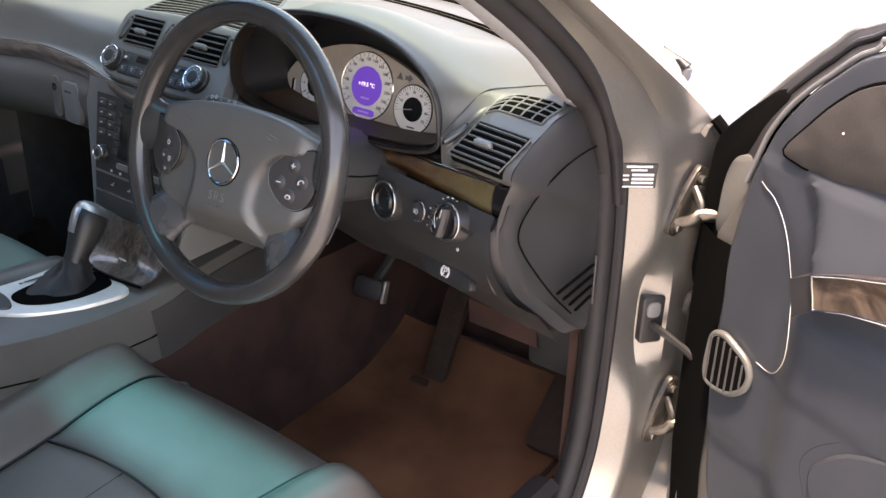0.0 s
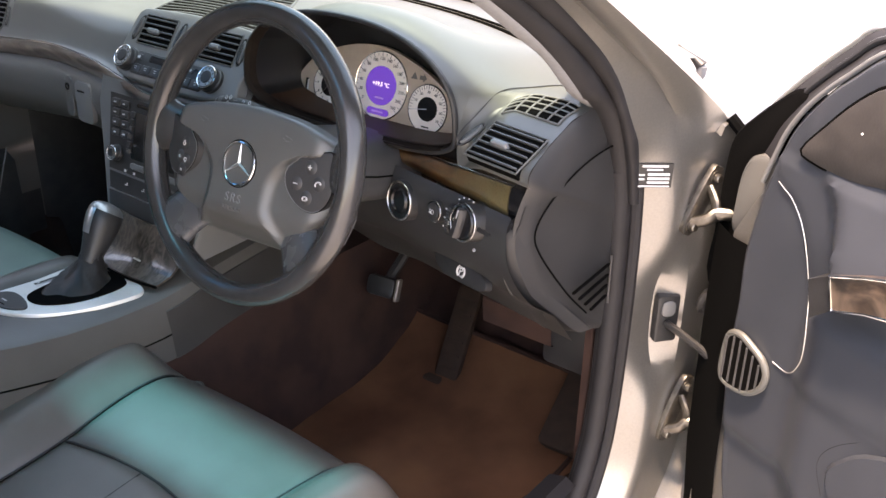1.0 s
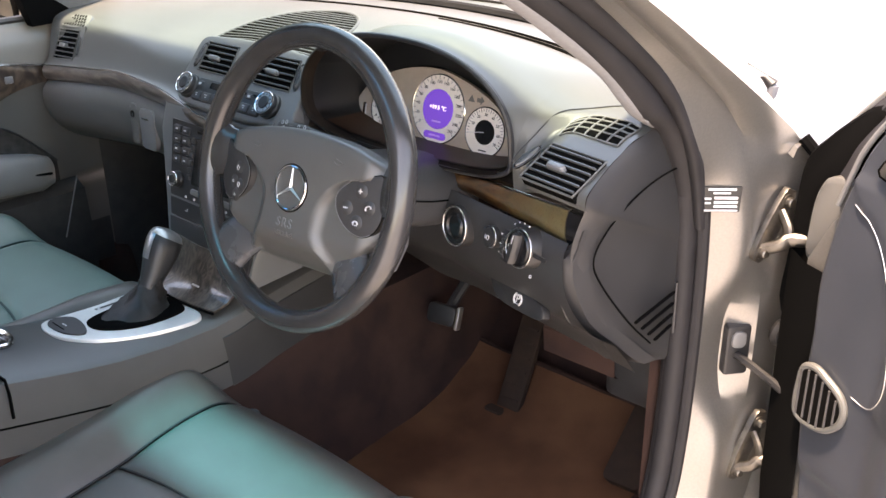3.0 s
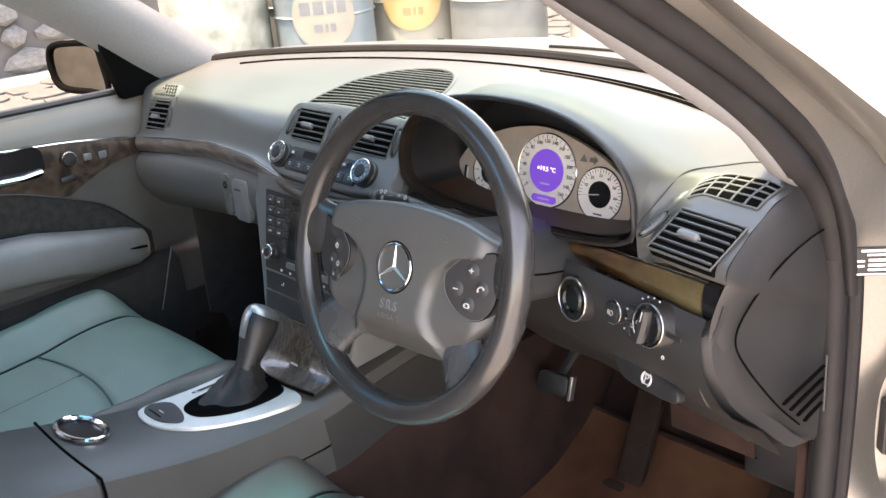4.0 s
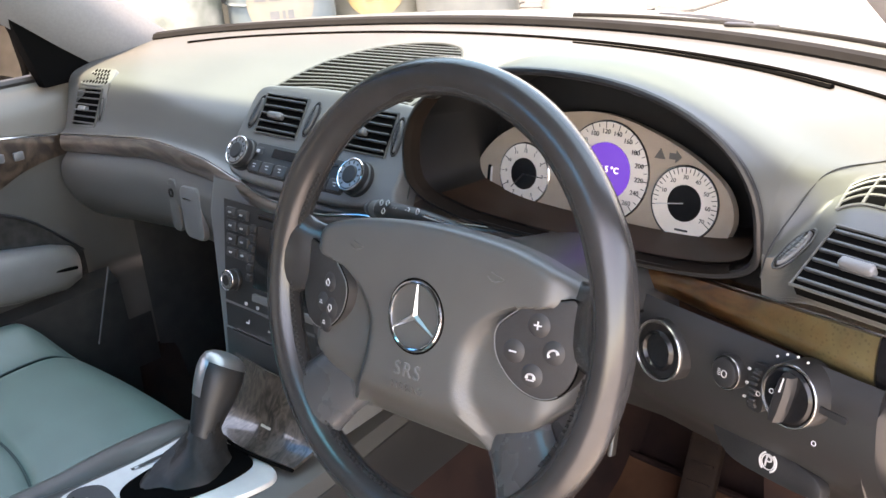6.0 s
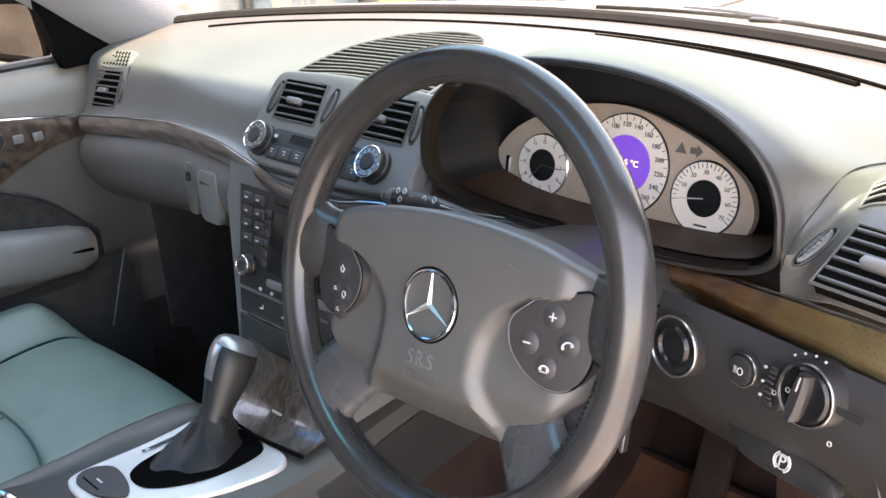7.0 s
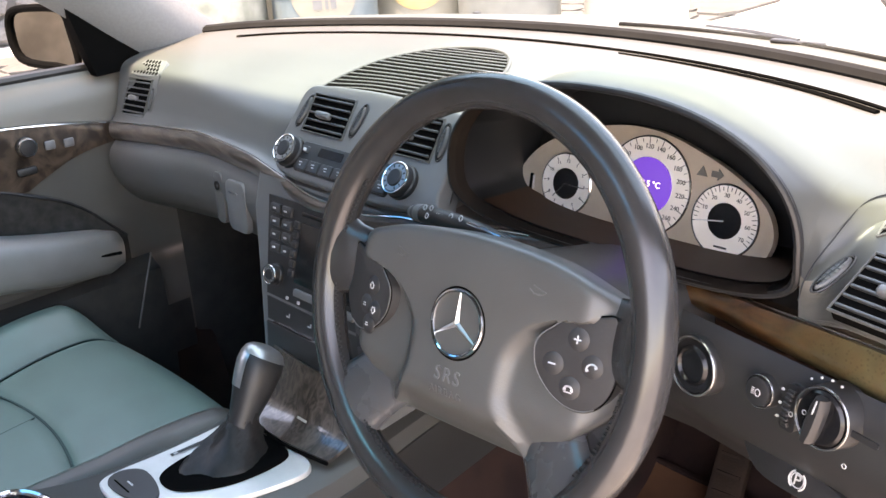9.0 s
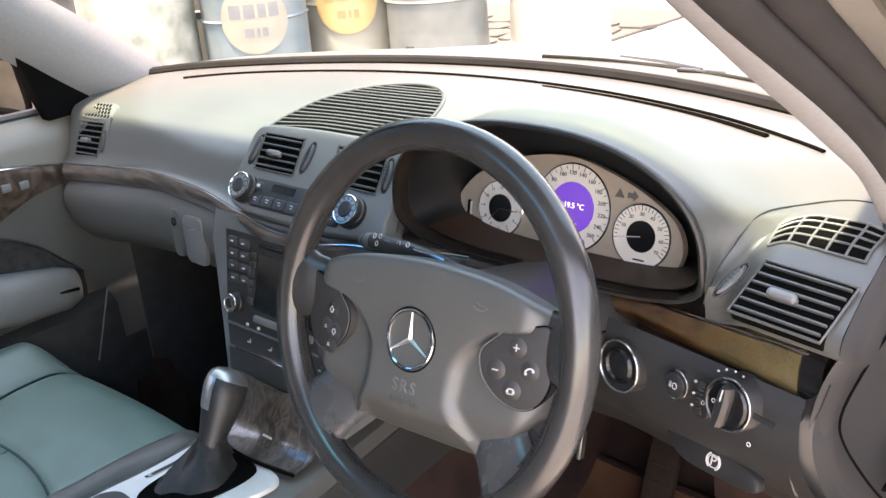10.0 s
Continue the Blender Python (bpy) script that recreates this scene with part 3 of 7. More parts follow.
vent(dashboard, LV @ Matrix.Translation((-0.004, 0.0, 0.0015)), 0.080, 0.060, 6, skew=0.008)
roller(dashboard, LV @ pose(0.047, 0.0, 0.001, 0, 0, -12) @ Matrix.Diagonal((0.7, 0.85, 0.8, 1)))
LG = frame_of((-0.618, 0.0835, 0.9165), (1, 0.0, 0.05), (0.10, 0.78, 0.62))
grill = part("side_grille", slab([(p.x, p.y) for p in spline([(-0.044, -0.016, 0), (0.040, -0.016, 0), (0.046, 0.004, 0), (0.034, 0.017, 0), (-0.020, 0.016, 0), (-0.040, 0.004, 0)], 3, True)], -0.012, 0.0010, 0.001, m=LG), M["trim"], dashboard, "grey grille with round holes")
# black discs stand for the shade inside the holes
for j in range(4):
    for i in range(8):
        hx, hy = -0.036 + 0.0105 * i + (0.005 if j % 2 else 0), -0.011 + 0.0075 * j
        if hx < 0.042 - 0.004 * j and hx > -0.042 + 0.006 * j:
            part("hole", turned([(0.0036, 0.0), (0.0036, 0.0014), (0.0001, 0.0014)], 8, m=LG @ Matrix.Translation((hx, hy, 0))), M["void"], grill)

# centre panel with two vents
CP = frame_of((0, 0.0275, 0.90), (1, 0, 0), (0, 0.622, 0.783))
panel = [(-0.142, 0.058), (-0.10, 0.066), (0.0, 0.070), (0.10, 0.066), (0.146, 0.058), (0.150, 0.02), (0.150, -0.030), (0.150, -0.050), (0.06, -0.062), (-0.06, -0.062), (-0.128, -0.058), (-0.150, -0.035), (-0.150, 0.02)]
part("centre_panel", slab([(p.x, p.y) for p in spline([(x, y, 0) for x, y in panel], 4, True)], -0.03, 0.004, 0.004, 3, m=CP), M["trim"], dashboard)
CP4 = CP @ Matrix.Translation((0, 0, 0.004))
vent(dashboard, CP4 @ Matrix.Translation((-0.079, 0.026, 0)), 0.079, 0.050, 5, skew=-0.002)
vent(dashboard, CP4 @ Matrix.Translation((0.072, 0.026, 0)), 0.086, 0.050, 5, skew=-0.002)
roller(dashboard, CP4 @ pose(-0.128, 0.026, 0, 0, 0, -8))
roller(dashboard, CP4 @ pose(0.126, 0.026, 0, 0, 0, 8))
roller(dashboard, CP4 @ pose(-0.022, 0.028, 0, 0, 0, -6))

# glovebox
def glove_front(x, v):
    wy, wz = lerp_table(WOOD, x)
    wz -= lerp_table(WOOD_H, x)[0]
    pts = spline([(wy + 0.004, wz, 0), (wy - 0.012, wz - 0.018, 0), (wy - 0.015, wz - 0.048, 0), (wy + 0.002, wz - 0.090, 0), (wy + 0.045, wz - 0.130, 0), (wy + 0.13, wz - 0.155, 0), (wy + 0.30, wz - 0.17, 0), (wy + 0.52, wz - 0.17, 0)], 3)
    p = pts[v]
    return (x, p.x, p.y)


part("glovebox_lid", loft([[glove_front(-0.70 + 0.508 * i / 30, j) for j in range(22)] for i in range(31)], False, False), M["glove"], dashboard)
GL = frame_of((-0.262, 0.000, 0.786), (1, -0.10, 0.06), (0, 0.06, 1))
lock = part("lock_plate", slab(rounded_rect(0.028, 0.075, 0.010, cx=-0.048, cy=-0.006), -0.004, 0.0035, 0.0015, m=GL), M["glove"], dashboard)
part("key_lock", turned([(0.0001, 0.0), (0.0065, 0.0), (0.0065, 0.006), (0.0045, 0.0065), (0.004, 0.004), (0.0001, 0.004)], 20, m=GL @ Matrix.Translation((-0.048, 0.012, 0))), M["gloss"], lock)
handle = part("glovebox_handle", slab(rounded_rect(0.060, 0.074, 0.014, cx=0.006, cy=-0.010), -0.004, 0.0045, 0.003, m=GL), M["trim"], dashboard)
part("catch_mark", slab(rounded_rect(0.026, 0.0025, 0.001, cx=0.004, cy=0.010), 0.004, 0.0065, m=GL), M["chrome"], handle)


# driver's lower panel
def lower_panel():
    rows = []
    zs = [0.60, 0.63, 0.66, 0.68, 0.694, 0.71, 0.73, 0.75, 0.765, 0.78, 0.79, 0.80, 0.81, 0.82, 0.83]
    for i in range(25):
        x = 0.13 + 0.537 * i / 24
        wz = lerp_table(WOOD, x)[1] - lerp_table(WOOD_H, x)[0]
        rows.append([(x + 0.034 * (i / 24) ** 4 * ease((0.77 - z) / 0.14), lower_front(max(x, 0.38), min(z, 0.82)) + 0.25 * max(0, 0.30 - x), z if z < 0.83 else wz + 0.001) for z in zs])
    return loft(rows, False, False)


part("lower_panel", lower_panel(), M["dash_low"], dashboard)
part("cluster_apron", loft([[(x, lerp_table(WOOD, x)[0] + 0.002, lerp_table(WOOD, x)[1] - 0.001), (x, 0.052, 0.8445), (x, 0.085, 0.8460)] for x in (0.13 + 0.44 * i / 20 for i in range(21))], False, False), M["hood"], dashboard)

# end panel facing the door
END = [tuple(p + Vector((0.0004, 0, -0.0004))) for p in [q for q in pad_end if q.y < 0.215 and q.z > 0.872][::4]] + [(0.688, -0.019, 0.862), (0.682, -0.020, 0.846), (0.676, -0.021, 0.822), (0.669, -0.022, 0.790), (0.671, 0.010, 0.712), (0.685, 0.068, 0.650), (0.696, 0.122, 0.604), (0.702, 0.215, 0.573)]


def end_panel():
    edge = spline(END, 3)
    for _ in range(10):
        edge = [edge[0]] + [edge[i] * 0.5 + (edge[i - 1] + edge[i + 1]) * 0.25 for i in range(1, len(edge) - 1)] + [edge[-1]]
    rings = []
    for f in (0, 0.05, 0.12, 0.4, 0.7, 1.0):
        ring = []
        for p in edge:
            q = p.lerp(Vector((0.706, 0.26, 0.74)), f)
            q.x = p.x + (0.706 - p.x) * (1 - (1 - f) ** 2) + (0.005 if 0 < f < 1 else 0)
            ring.append(q)
        rings.append(ring)
    return loft(rings, False, False)


def end_web():
    low = [(z, x, y) for x, y, z in reversed(END) if z < 0.866]
    rows = []
    for i in range(25):
        z = 0.604 + 0.236 * i / 24
        x, y = lerp_table(low, z)
        yp = lower_front(0.655, min(z, 0.82))
        off = 0.020 * ease((z - 0.800) / 0.008)
        rows.append([(0.640, yp + 0.006 + off, z), (0.655, yp + 0.001 + off, z), (x - 0.004, min(y, yp + 0.02) + 0.002 + 0.4 * off, z), (x + 0.006, y + 0.006, z), (x + 0.014, y + 0.030, z)])
    return loft(rows, False, False)


end_cover = part("end_panel", end_panel(), M["dash_low"], dashboard, "dark grey plastic end cover")
part("end_web", end_web(), M["dash_low"], end_cover)
crease = [(0.712, 0.20, 0.876), (0.712, 0.13, 0.880), (0.708, 0.07, 0.868), (0.699, 0.025, 0.838), (0.690, 0.006, 0.800), (0.692, 0.020, 0.762), (0.703, 0.075, 0.690), (0.709, 0.125, 0.640)]
part("panel_seam", tube(spline(crease, 5), 0.0013, 6), M["void"], end_cover)
# black bars coloured as the shade within the slots
for k in range(4):
    y0, y1 = 0.078 + 0.018 * k, 0.168
    part("footwell_slot", tube([(0.7125, y0, 0.692 - 0.016 * k), (0.7135, y1, 0.700 - 0.0165 * k)], 0.0042, 8, flat=0.55), M["void"], end_cover)
part("slot_frame", tube([(0.7130, 0.176, 0.712), (0.7130, 0.178, 0.635)], 0.0020, 6), M["dash_low"], end_cover)


# instrument hood
def hood_rim(y=0.02, grow=1.0, drop=0.0):
    pts = []
    for k in range(72):
        a = 2 * math.pi * k / 72
        c, s = math.cos(a), math.sin(a)
        e = 2 / 2.3 if s >= 0 else 2 / 3.2
        px = abs(c) ** e * (1 if c >= 0 else -1)
        pz = abs(s) ** e * (1 if s >= 0 else -1)
        pts.append((HOOD_X + HOOD_W * grow * px, y + (0.018 if s < 0 else 0.0) * (-s), HOOD_Z - drop + (HOOD_H if s >= 0 else 0.056) * grow * pz))
    return pts


part("instrument_hood", loft([hood_rim(0.026, 1.0), hood_rim(0.018, 0.988), hood_rim(0.022, 0.965), hood_rim(0.09, 0.915, 0.004), hood_rim(0.145, 0.88, 0.008), hood_rim(0.145, 0.02, 0.0)], True, False), M["blank"], dashboard)
lip_a, lip_b, lip_c = hood_rim(0.017, 0.975), hood_rim(0.022, 0.950), hood_rim(0.034, 0.942)
lip_rows = [[Vector(p) + Vector((0, -0.001, 0.001)) for p in r] for r in ([lip_a[k % 72] for k in range(28, 66)], [lip_b[k % 72] for k in range(28, 66)], [lip_c[k % 72] for k in range(28, 66)])]
part("binnacle_lip", loft(lip_rows, False, False), M["lip"], dashboard, "dark brown frame of the instrument opening")
# lower lining laid in brown: the walnut's reflection put into its colour
floor_rows = [[Vector(r[k % 72]) + Vector((0, 0, 0.002)) for k in range(42, 71)] for r in (hood_rim(0.034, 0.935), hood_rim(0.060, 0.925, 0.002), hood_rim(0.100, 0.90, 0.003))]
part("binnacle_floor", loft(floor_rows, False, False), M["reflect_brown"], dashboard, "lower lining of the instrument opening, browned as the wood's reflection")
part("hood_lip", tube(hood_rim(0.021, 0.99), 0.0035, 8, True), M["black"], dashboard)

# ---- instrument cluster ----
CL = frame_of((0.335, 0.118, 0.885), (1, 0, 0), (0, 0.22, 0.975))
cluster = thing("instrument_cluster", "instrument cluster with silver-faced dials and violet display", "instruments")
plate = [(-0.172, -0.040), (-0.165, -0.005), (-0.140, 0.026), (-0.095, 0.050), (-0.045, 0.064), (0.005, 0.066), (0.055, 0.054), (0.10, 0.036), (0.135, 0.012), (0.146, -0.018), (0.132, -0.045), (0.10, -0.056), (-0.05, -0.054), (-0.15, -0.054)]
part("face_plate", slab([(p.x, p.y) for p in spline([(x, y, 0) for x, y in plate], 4, True)], -0.01, 0.0, m=CL), M["bezel"], cluster)


def dial(cx, cy, r, inner, name, marks, a0, a1, numbers=(), size=0.006, flip=False):
    m = CL @ Matrix.Translation((cx, cy, 0))
    d = part(name, turned([(0.0001, 0.0012), (r, 0.0012), (r, 0.0002), (0.0001, 0.0002)], 48, m=m), M["dial"], cluster)
    part("ring", tube([(m @ Vector((r * math.cos(2 * math.pi * k / 48), r * math.sin(2 * math.pi * k / 48), 0.001))) for k in range(48)], 0.0012, 6, True), M["chrome"], d)
    for k in range(marks + 1):
        a = radians(a0 + (a1 - a0) * k / marks)
        long = k % 2 == 0
        bm = box((0.006 if long else 0.0035, 0.0007, 0.0004), (r - 0.004, 0, 0.0016))
        bmesh.ops.transform(bm, matrix=m @ Matrix.Rotation(a, 4, "Z"), verts=bm.verts)
        part("tick", bm, M["ink"], d)
    for i, t in enumerate(numbers):
        a = radians(a0 + (a1 - a0) * i / (len(numbers) - 1))
        words(t, size, M["ink"], d, ((r - 0.0105) * math.cos(a), (r - 0.0105) * math.sin(a), 0.0016), "numeral", m)
    if inner:
        part("centre_disc", turned([(0.0001, 0.0022), (inner, 0.0022), (inner, 0.001)], 40, m=m), M["gloss"], d)
    return d, m


def needle(d, m, a, length, back=0.0, mat=M["white"]):
    bm = box((length, 0.0011, 0.0008), (length / 2 - back, 0, 0.0034), 0.0003, 1)
    bmesh.ops.transform(bm, matrix=m @ Matrix.Rotation(radians(a), 4, "Z"), verts=bm.verts)
    part("needle", bm, mat, d)


clock, cm = dial(-0.098, -0.008, 0.033, 0.017, "clock", 12, 90, -270)
for k, t in enumerate(("12", "1", "2", "3", "4", "5", "6", "7", "8", "9", "10", "11")):
    a = radians(90 - 30 * k)
    words(t, 0.0052, M["ink"], clock, (0.0245 * math.cos(a), 0.0245 * math.sin(a), 0.0016), "numeral", cm)
needle(clock, cm, -2, 0.026, 0, M["ink"])
needle(clock, cm, 228, 0.022, 0, M["ink"])
speedo, sm = dial(0.004, 0.010, 0.050, 0, "speedometer", 26, 215, -45, [str(v) for v in range(0, 261, 20)], 0.0068)
lcd = part("display", turned([(0.0001, 0.0022), (0.029, 0.0022), (0.029, 0.001)], 48, m=sm), M["screen"], speedo, "violet lit display")
words("+19.5 °C", 0.0088, M["glow"], lcd, (0, 0.002, 0.0025), "reading", sm)
part("reading", slab(rounded_rect(0.017, 0.0024, 0.001, cy=-0.018), 0.0022, 0.0026, m=sm), M["lilac"], lcd)
odo = part("odometer", slab(rounded_rect(0.042, 0.010, 0.005, cy=-0.0385), 0.001, 0.0024, m=sm), M["screen"], speedo)
part("reading", slab(rounded_rect(0.022, 0.0024, 0.001, cy=-0.0385), 0.0024, 0.0028, m=sm), M["lilac"], odo)
needle(speedo, sm, 217, 0.016, -0.031)
tach, tm = dial(0.095, -0.007, 0.035, 0.0175, "rev_counter", 28, 190, -35, ("", "10", "20", "30", "40", "50", "60", "70"), 0.0058)
needle(tach, tm, 189, 0.030)
part("unit_mark", slab(rounded_rect(0.014, 0.002, 0.0008, cy=-0.026), 0.0012, 0.0016, m=tm), M["ink"], tach)
part("gauge_bar", slab(rounded_rect(0.0045, 0.034, 0.002, cx=-0.1465, cy=-0.022), 0, 0.0015, m=CL), M["gloss"], cluster)
part("gauge_light", slab(rounded_rect(0.0014, 0.030, 0.0006, cx=-0.1435, cy=-0.022), 0, 0.0019, m=CL), M["white"], cluster)
part("warning_mark", slab([(0.057, 0.031), (0.069, 0.031), (0.063, 0.041)], 0, 0.0008, m=CL), M["emboss"], cluster)
part("turn_arrow", slab([(0.073, 0.032), (0.080, 0.032), (0.080, 0.029), (0.086, 0.035), (0.080, 0.041), (0.080, 0.038), (0.073, 0.038)], 0, 0.0008, m=CL), M["emboss"], cluster)
part("reset_pin", turned([(0.0001, 0.012), (0.0028, 0.012), (0.003, 0)], 14, m=CL @ Matrix.Translation((0.137, -0.040, 0))), M["black"], cluster)
part("dimmer_pin", turned([(0.0001, 0.012), (0.0035, 0.012), (0.0038, 0)], 14, m=frame_of((0.146, 0.046, 0.890), (1, 0, 0), (0, 0.2, 1))), M["trim"], cluster)

# ---- steering wheel ----
WHEEL = (0.361, -0.167, 0.8715)
steering_wheel = thing("steering_wheel", "black leather four-spoke steering wheel with grey airbag cover", "steering wheel", WHEEL, (72.3, 0, 0))


def rim_ring():
    rings = []
    for k in range(120):
        a = 2 * math.pi * k / 120
        # thicker grips at ten and two
        g = 0.0010 * (math.exp(-((math.degrees(a) - 25) / 14) ** 2) + math.exp(-((math.degrees(a) - 155) / 14) ** 2))
        r = 0.0152 + g
        rings.append([((0.1780 + r * math.cos(b)) * math.cos(a), (0.1780 + r * math.cos(b)) * math.sin(a), 1.12 * r * math.sin(b)) for b in (2 * math.pi * j / 18 for j in range(18))])
    bm = bmesh.new()
    vs = [[bm.verts.new(p) for p in r] for r in rings]
    for i in range(120):
        for j in range(18):
            bm.faces.new((vs[i][j], vs[i][(j + 1) % 18], vs[(i + 1) % 120][(j + 1) % 18], vs[(i + 1) % 120][j]))
    return bm


rim = part("rim", rim_ring(), M["leather"], steering_wheel)


def rim_stitch(a0, a1, n):
    bm = bmesh.new()
    for k in range(n):
        a = radians(a0 + (a1 - a0) * k / n)
        t = Matrix.Rotation(a, 4, "Z") @ Matrix.Translation((0.1635, 0, 0.0045)) @ Matrix.Rotation(radians(25 if k % 2 else -25), 4, "Y")
        b = box((0.0056, 0.0020, 0.0016))
        bmesh.ops.transform(b, matrix=t, verts=b.verts)
        bm = join(bm, b)
    return bm


part("stitching", rim_stitch(185, 222, 44), M["stitch"], rim)
part("stitching", rim_stitch(232, 268, 40), M["stitch"], rim)
part("stitching", rim_stitch(150, 172, 26), M["stitch"], rim)
part("stitching", rim_stitch(318, 355, 44), M["stitch"], rim)

HALF = [(0.0, 0.062), (0.045, 0.0600), (0.088, 0.0550), (0.122, 0.046), (0.140, 0.036), (0.1445, 0.026), (0.146, 0.004), (0.150, -0.028), (0.144, -0.048), (0.128, -0.064), (0.112, -0.079), (0.096, -0.093), (0.080, -0.107), (0.066, -0.1125), (0.034, -0.1135), (0.0, -0.1135)]
hub2d = spline([(x, y, 0) for x, y in HALF] + [(-x, y, 0) for x, y in HALF[-2:0:-1]], 4, True)
TURN = Matrix.Rotation(radians(2.5), 4, "Z")


def wheel_part(name, bm, mat, parent=steering_wheel, label=""):
    """A part of the hub, which stands turned a little within the rim."""
    bmesh.ops.transform(bm, matrix=TURN, verts=bm.verts)
    return part(name, bm, mat, parent, label)


def lobe_edge(y):
    """Half width of the raised middle lobe at a height."""
    return lerp_table([(-0.12, 0.076), (-0.108, 0.071), (-0.092, 0.062), (-0.075, 0.052), (-0.055, 0.045), (-0.030, 0.046), (-0.008, 0.058), (0.012, 0.085), (0.022, 0.13), (0.07, 0.20)], y)[0]


def hub_z(x, y):
    """Height of the airbag cover over the plane of the rim."""
    a = abs(x)
    z = 0.0085 - 3.4 * max(0, y - 0.014) ** 2 + 0.0045 * ease((-0.010 - y) / 0.06)
    z -= 0.044 * ease((-0.062 - y) / 0.060) ** 1.4 * (1 - ease((a - lobe_edge(y) + 0.004) / 0.020))
    z -= 0.010 * ease((a - lobe_edge(y)) / 0.016) * ease((0.034 - y) / 0.02)
    z -= 0.020 * ease((a - 0.118) / 0.034) + 0.014 * ease((-0.058 - y) / 0.045) * ease((a - lobe_edge(y)) / 0.02)
    return z


def hub():
    """A cushion with a raised middle lobe that falls away towards the spokes."""
    c = Vector((0, -0.028, 0))
    rings = []
    for f, drop in ((0.985, 0.030), (0.995, 0.018), (1.0, 0.010), (0.994, 0.0045), (0.982, 0.0018), (0.965, 0.0005)) + tuple((0.94 - 0.92 * k / 30, 0.0) for k in range(31)):
        rings.append([(c.x + (p.x - c.x) * f, c.y + (p.y - c.y) * f, hub_z(c.x + (p.x - c.x) * f, c.y + (p.y - c.y) * f) - drop) for p in hub2d])
    return loft(rings)


cover = wheel_part("airbag_cover", hub(), M["pad"], steering_wheel, "grey-black grained airbag cover")
EY = -0.0115
EZ = hub_z(0, EY) + 0.0004
wheel_part("emblem_ring", tube([(0.0272 * math.cos(2 * math.pi * k / 48), EY + 0.0272 * math.sin(2 * math.pi * k / 48), hub_z(0, EY + 0.0272 * math.sin(2 * math.pi * k / 48)) + 0.0012) for k in range(48)], 0.0017, 8, True), M["chrome"], cover, "chrome emblem ring")
wheel_part("emblem_groove", tube([(0.0298 * math.cos(2 * math.pi * k / 48), EY + 0.0298 * math.sin(2 * math.pi * k / 48), hub_z(0, EY + 0.0298 * math.sin(2 * math.pi * k / 48)) - 0.0001) for k in range(48)], 0.0009, 6, True), M["void"], cover)
for k in range(3):
    a = radians(90 + 120 * k)
    d, n = Vector((math.cos(a), math.sin(a), 0)), Vector((-math.sin(a), math.cos(a), 0))
    o = Vector((0, EY, EZ + 0.0006))
    bm = bmesh.new()
    vs = [bm.verts.new(q) for q in (o + n * 0.0028 - d * 0.0016, o - n * 0.0028 - d * 0.0016, o + d * 0.0268 - n * 0.0006, o + d * 0.0268 + n * 0.0006, o + Vector((0, 0, 0.0024)), o + d * 0.0268 + Vector((0, 0, 0.0006)))]
    for t in ((0, 3, 5, 4), (1, 4, 5, 2), (0, 4, 1), (2, 5, 3)):
        bm.faces.new([vs[i] for i in t])
    wheel_part("emblem_arm", bm, M["silver"], cover)


def hub_frame(x, y, lift):
    """A frame lying on the airbag cover."""
    e = 0.004
    right = Vector((2 * e, 0, hub_z(x + e, y) - hub_z(x - e, y)))
    up = Vector((0, 2 * e, hub_z(x, y + e) - hub_z(x, y - e)))
    return TURN @ frame_of((x, y, hub_z(x, y)), right, up) @ Matrix.Translation((0, 0, lift))


words("SRS", 0.0165, M["tab"], cover, (0, 0, 0), "lettering", hub_frame(0.0, -0.0560, 0.0002), 0, 0.0008, 1.25)
words("AIRBAG", 0.0092, M["pad"], cover, (0, 0, 0), "lettering", hub_frame(0.0, -0.0700, 0.0002), 0, 0.0007, 1.2)
for sx in (1, -1):
    wheel_part("horn_mark", tube([(sx * 0.076 + 0.008 * u, 0.033 - 0.003 * (1 - u * u), hub_z(0.076, 0.032) + 0.0002) for u in (-1, -0.5, 0, 0.5, 1)] + [(sx * 0.076 + 0.008, 0.033, hub_z(0.076, 0.032) + 0.0002), (sx * 0.076 - 0.005, 0.0365, hub_z(0.076, 0.036) + 0.0002)], 0.0007, 5), M["emboss"], cover)

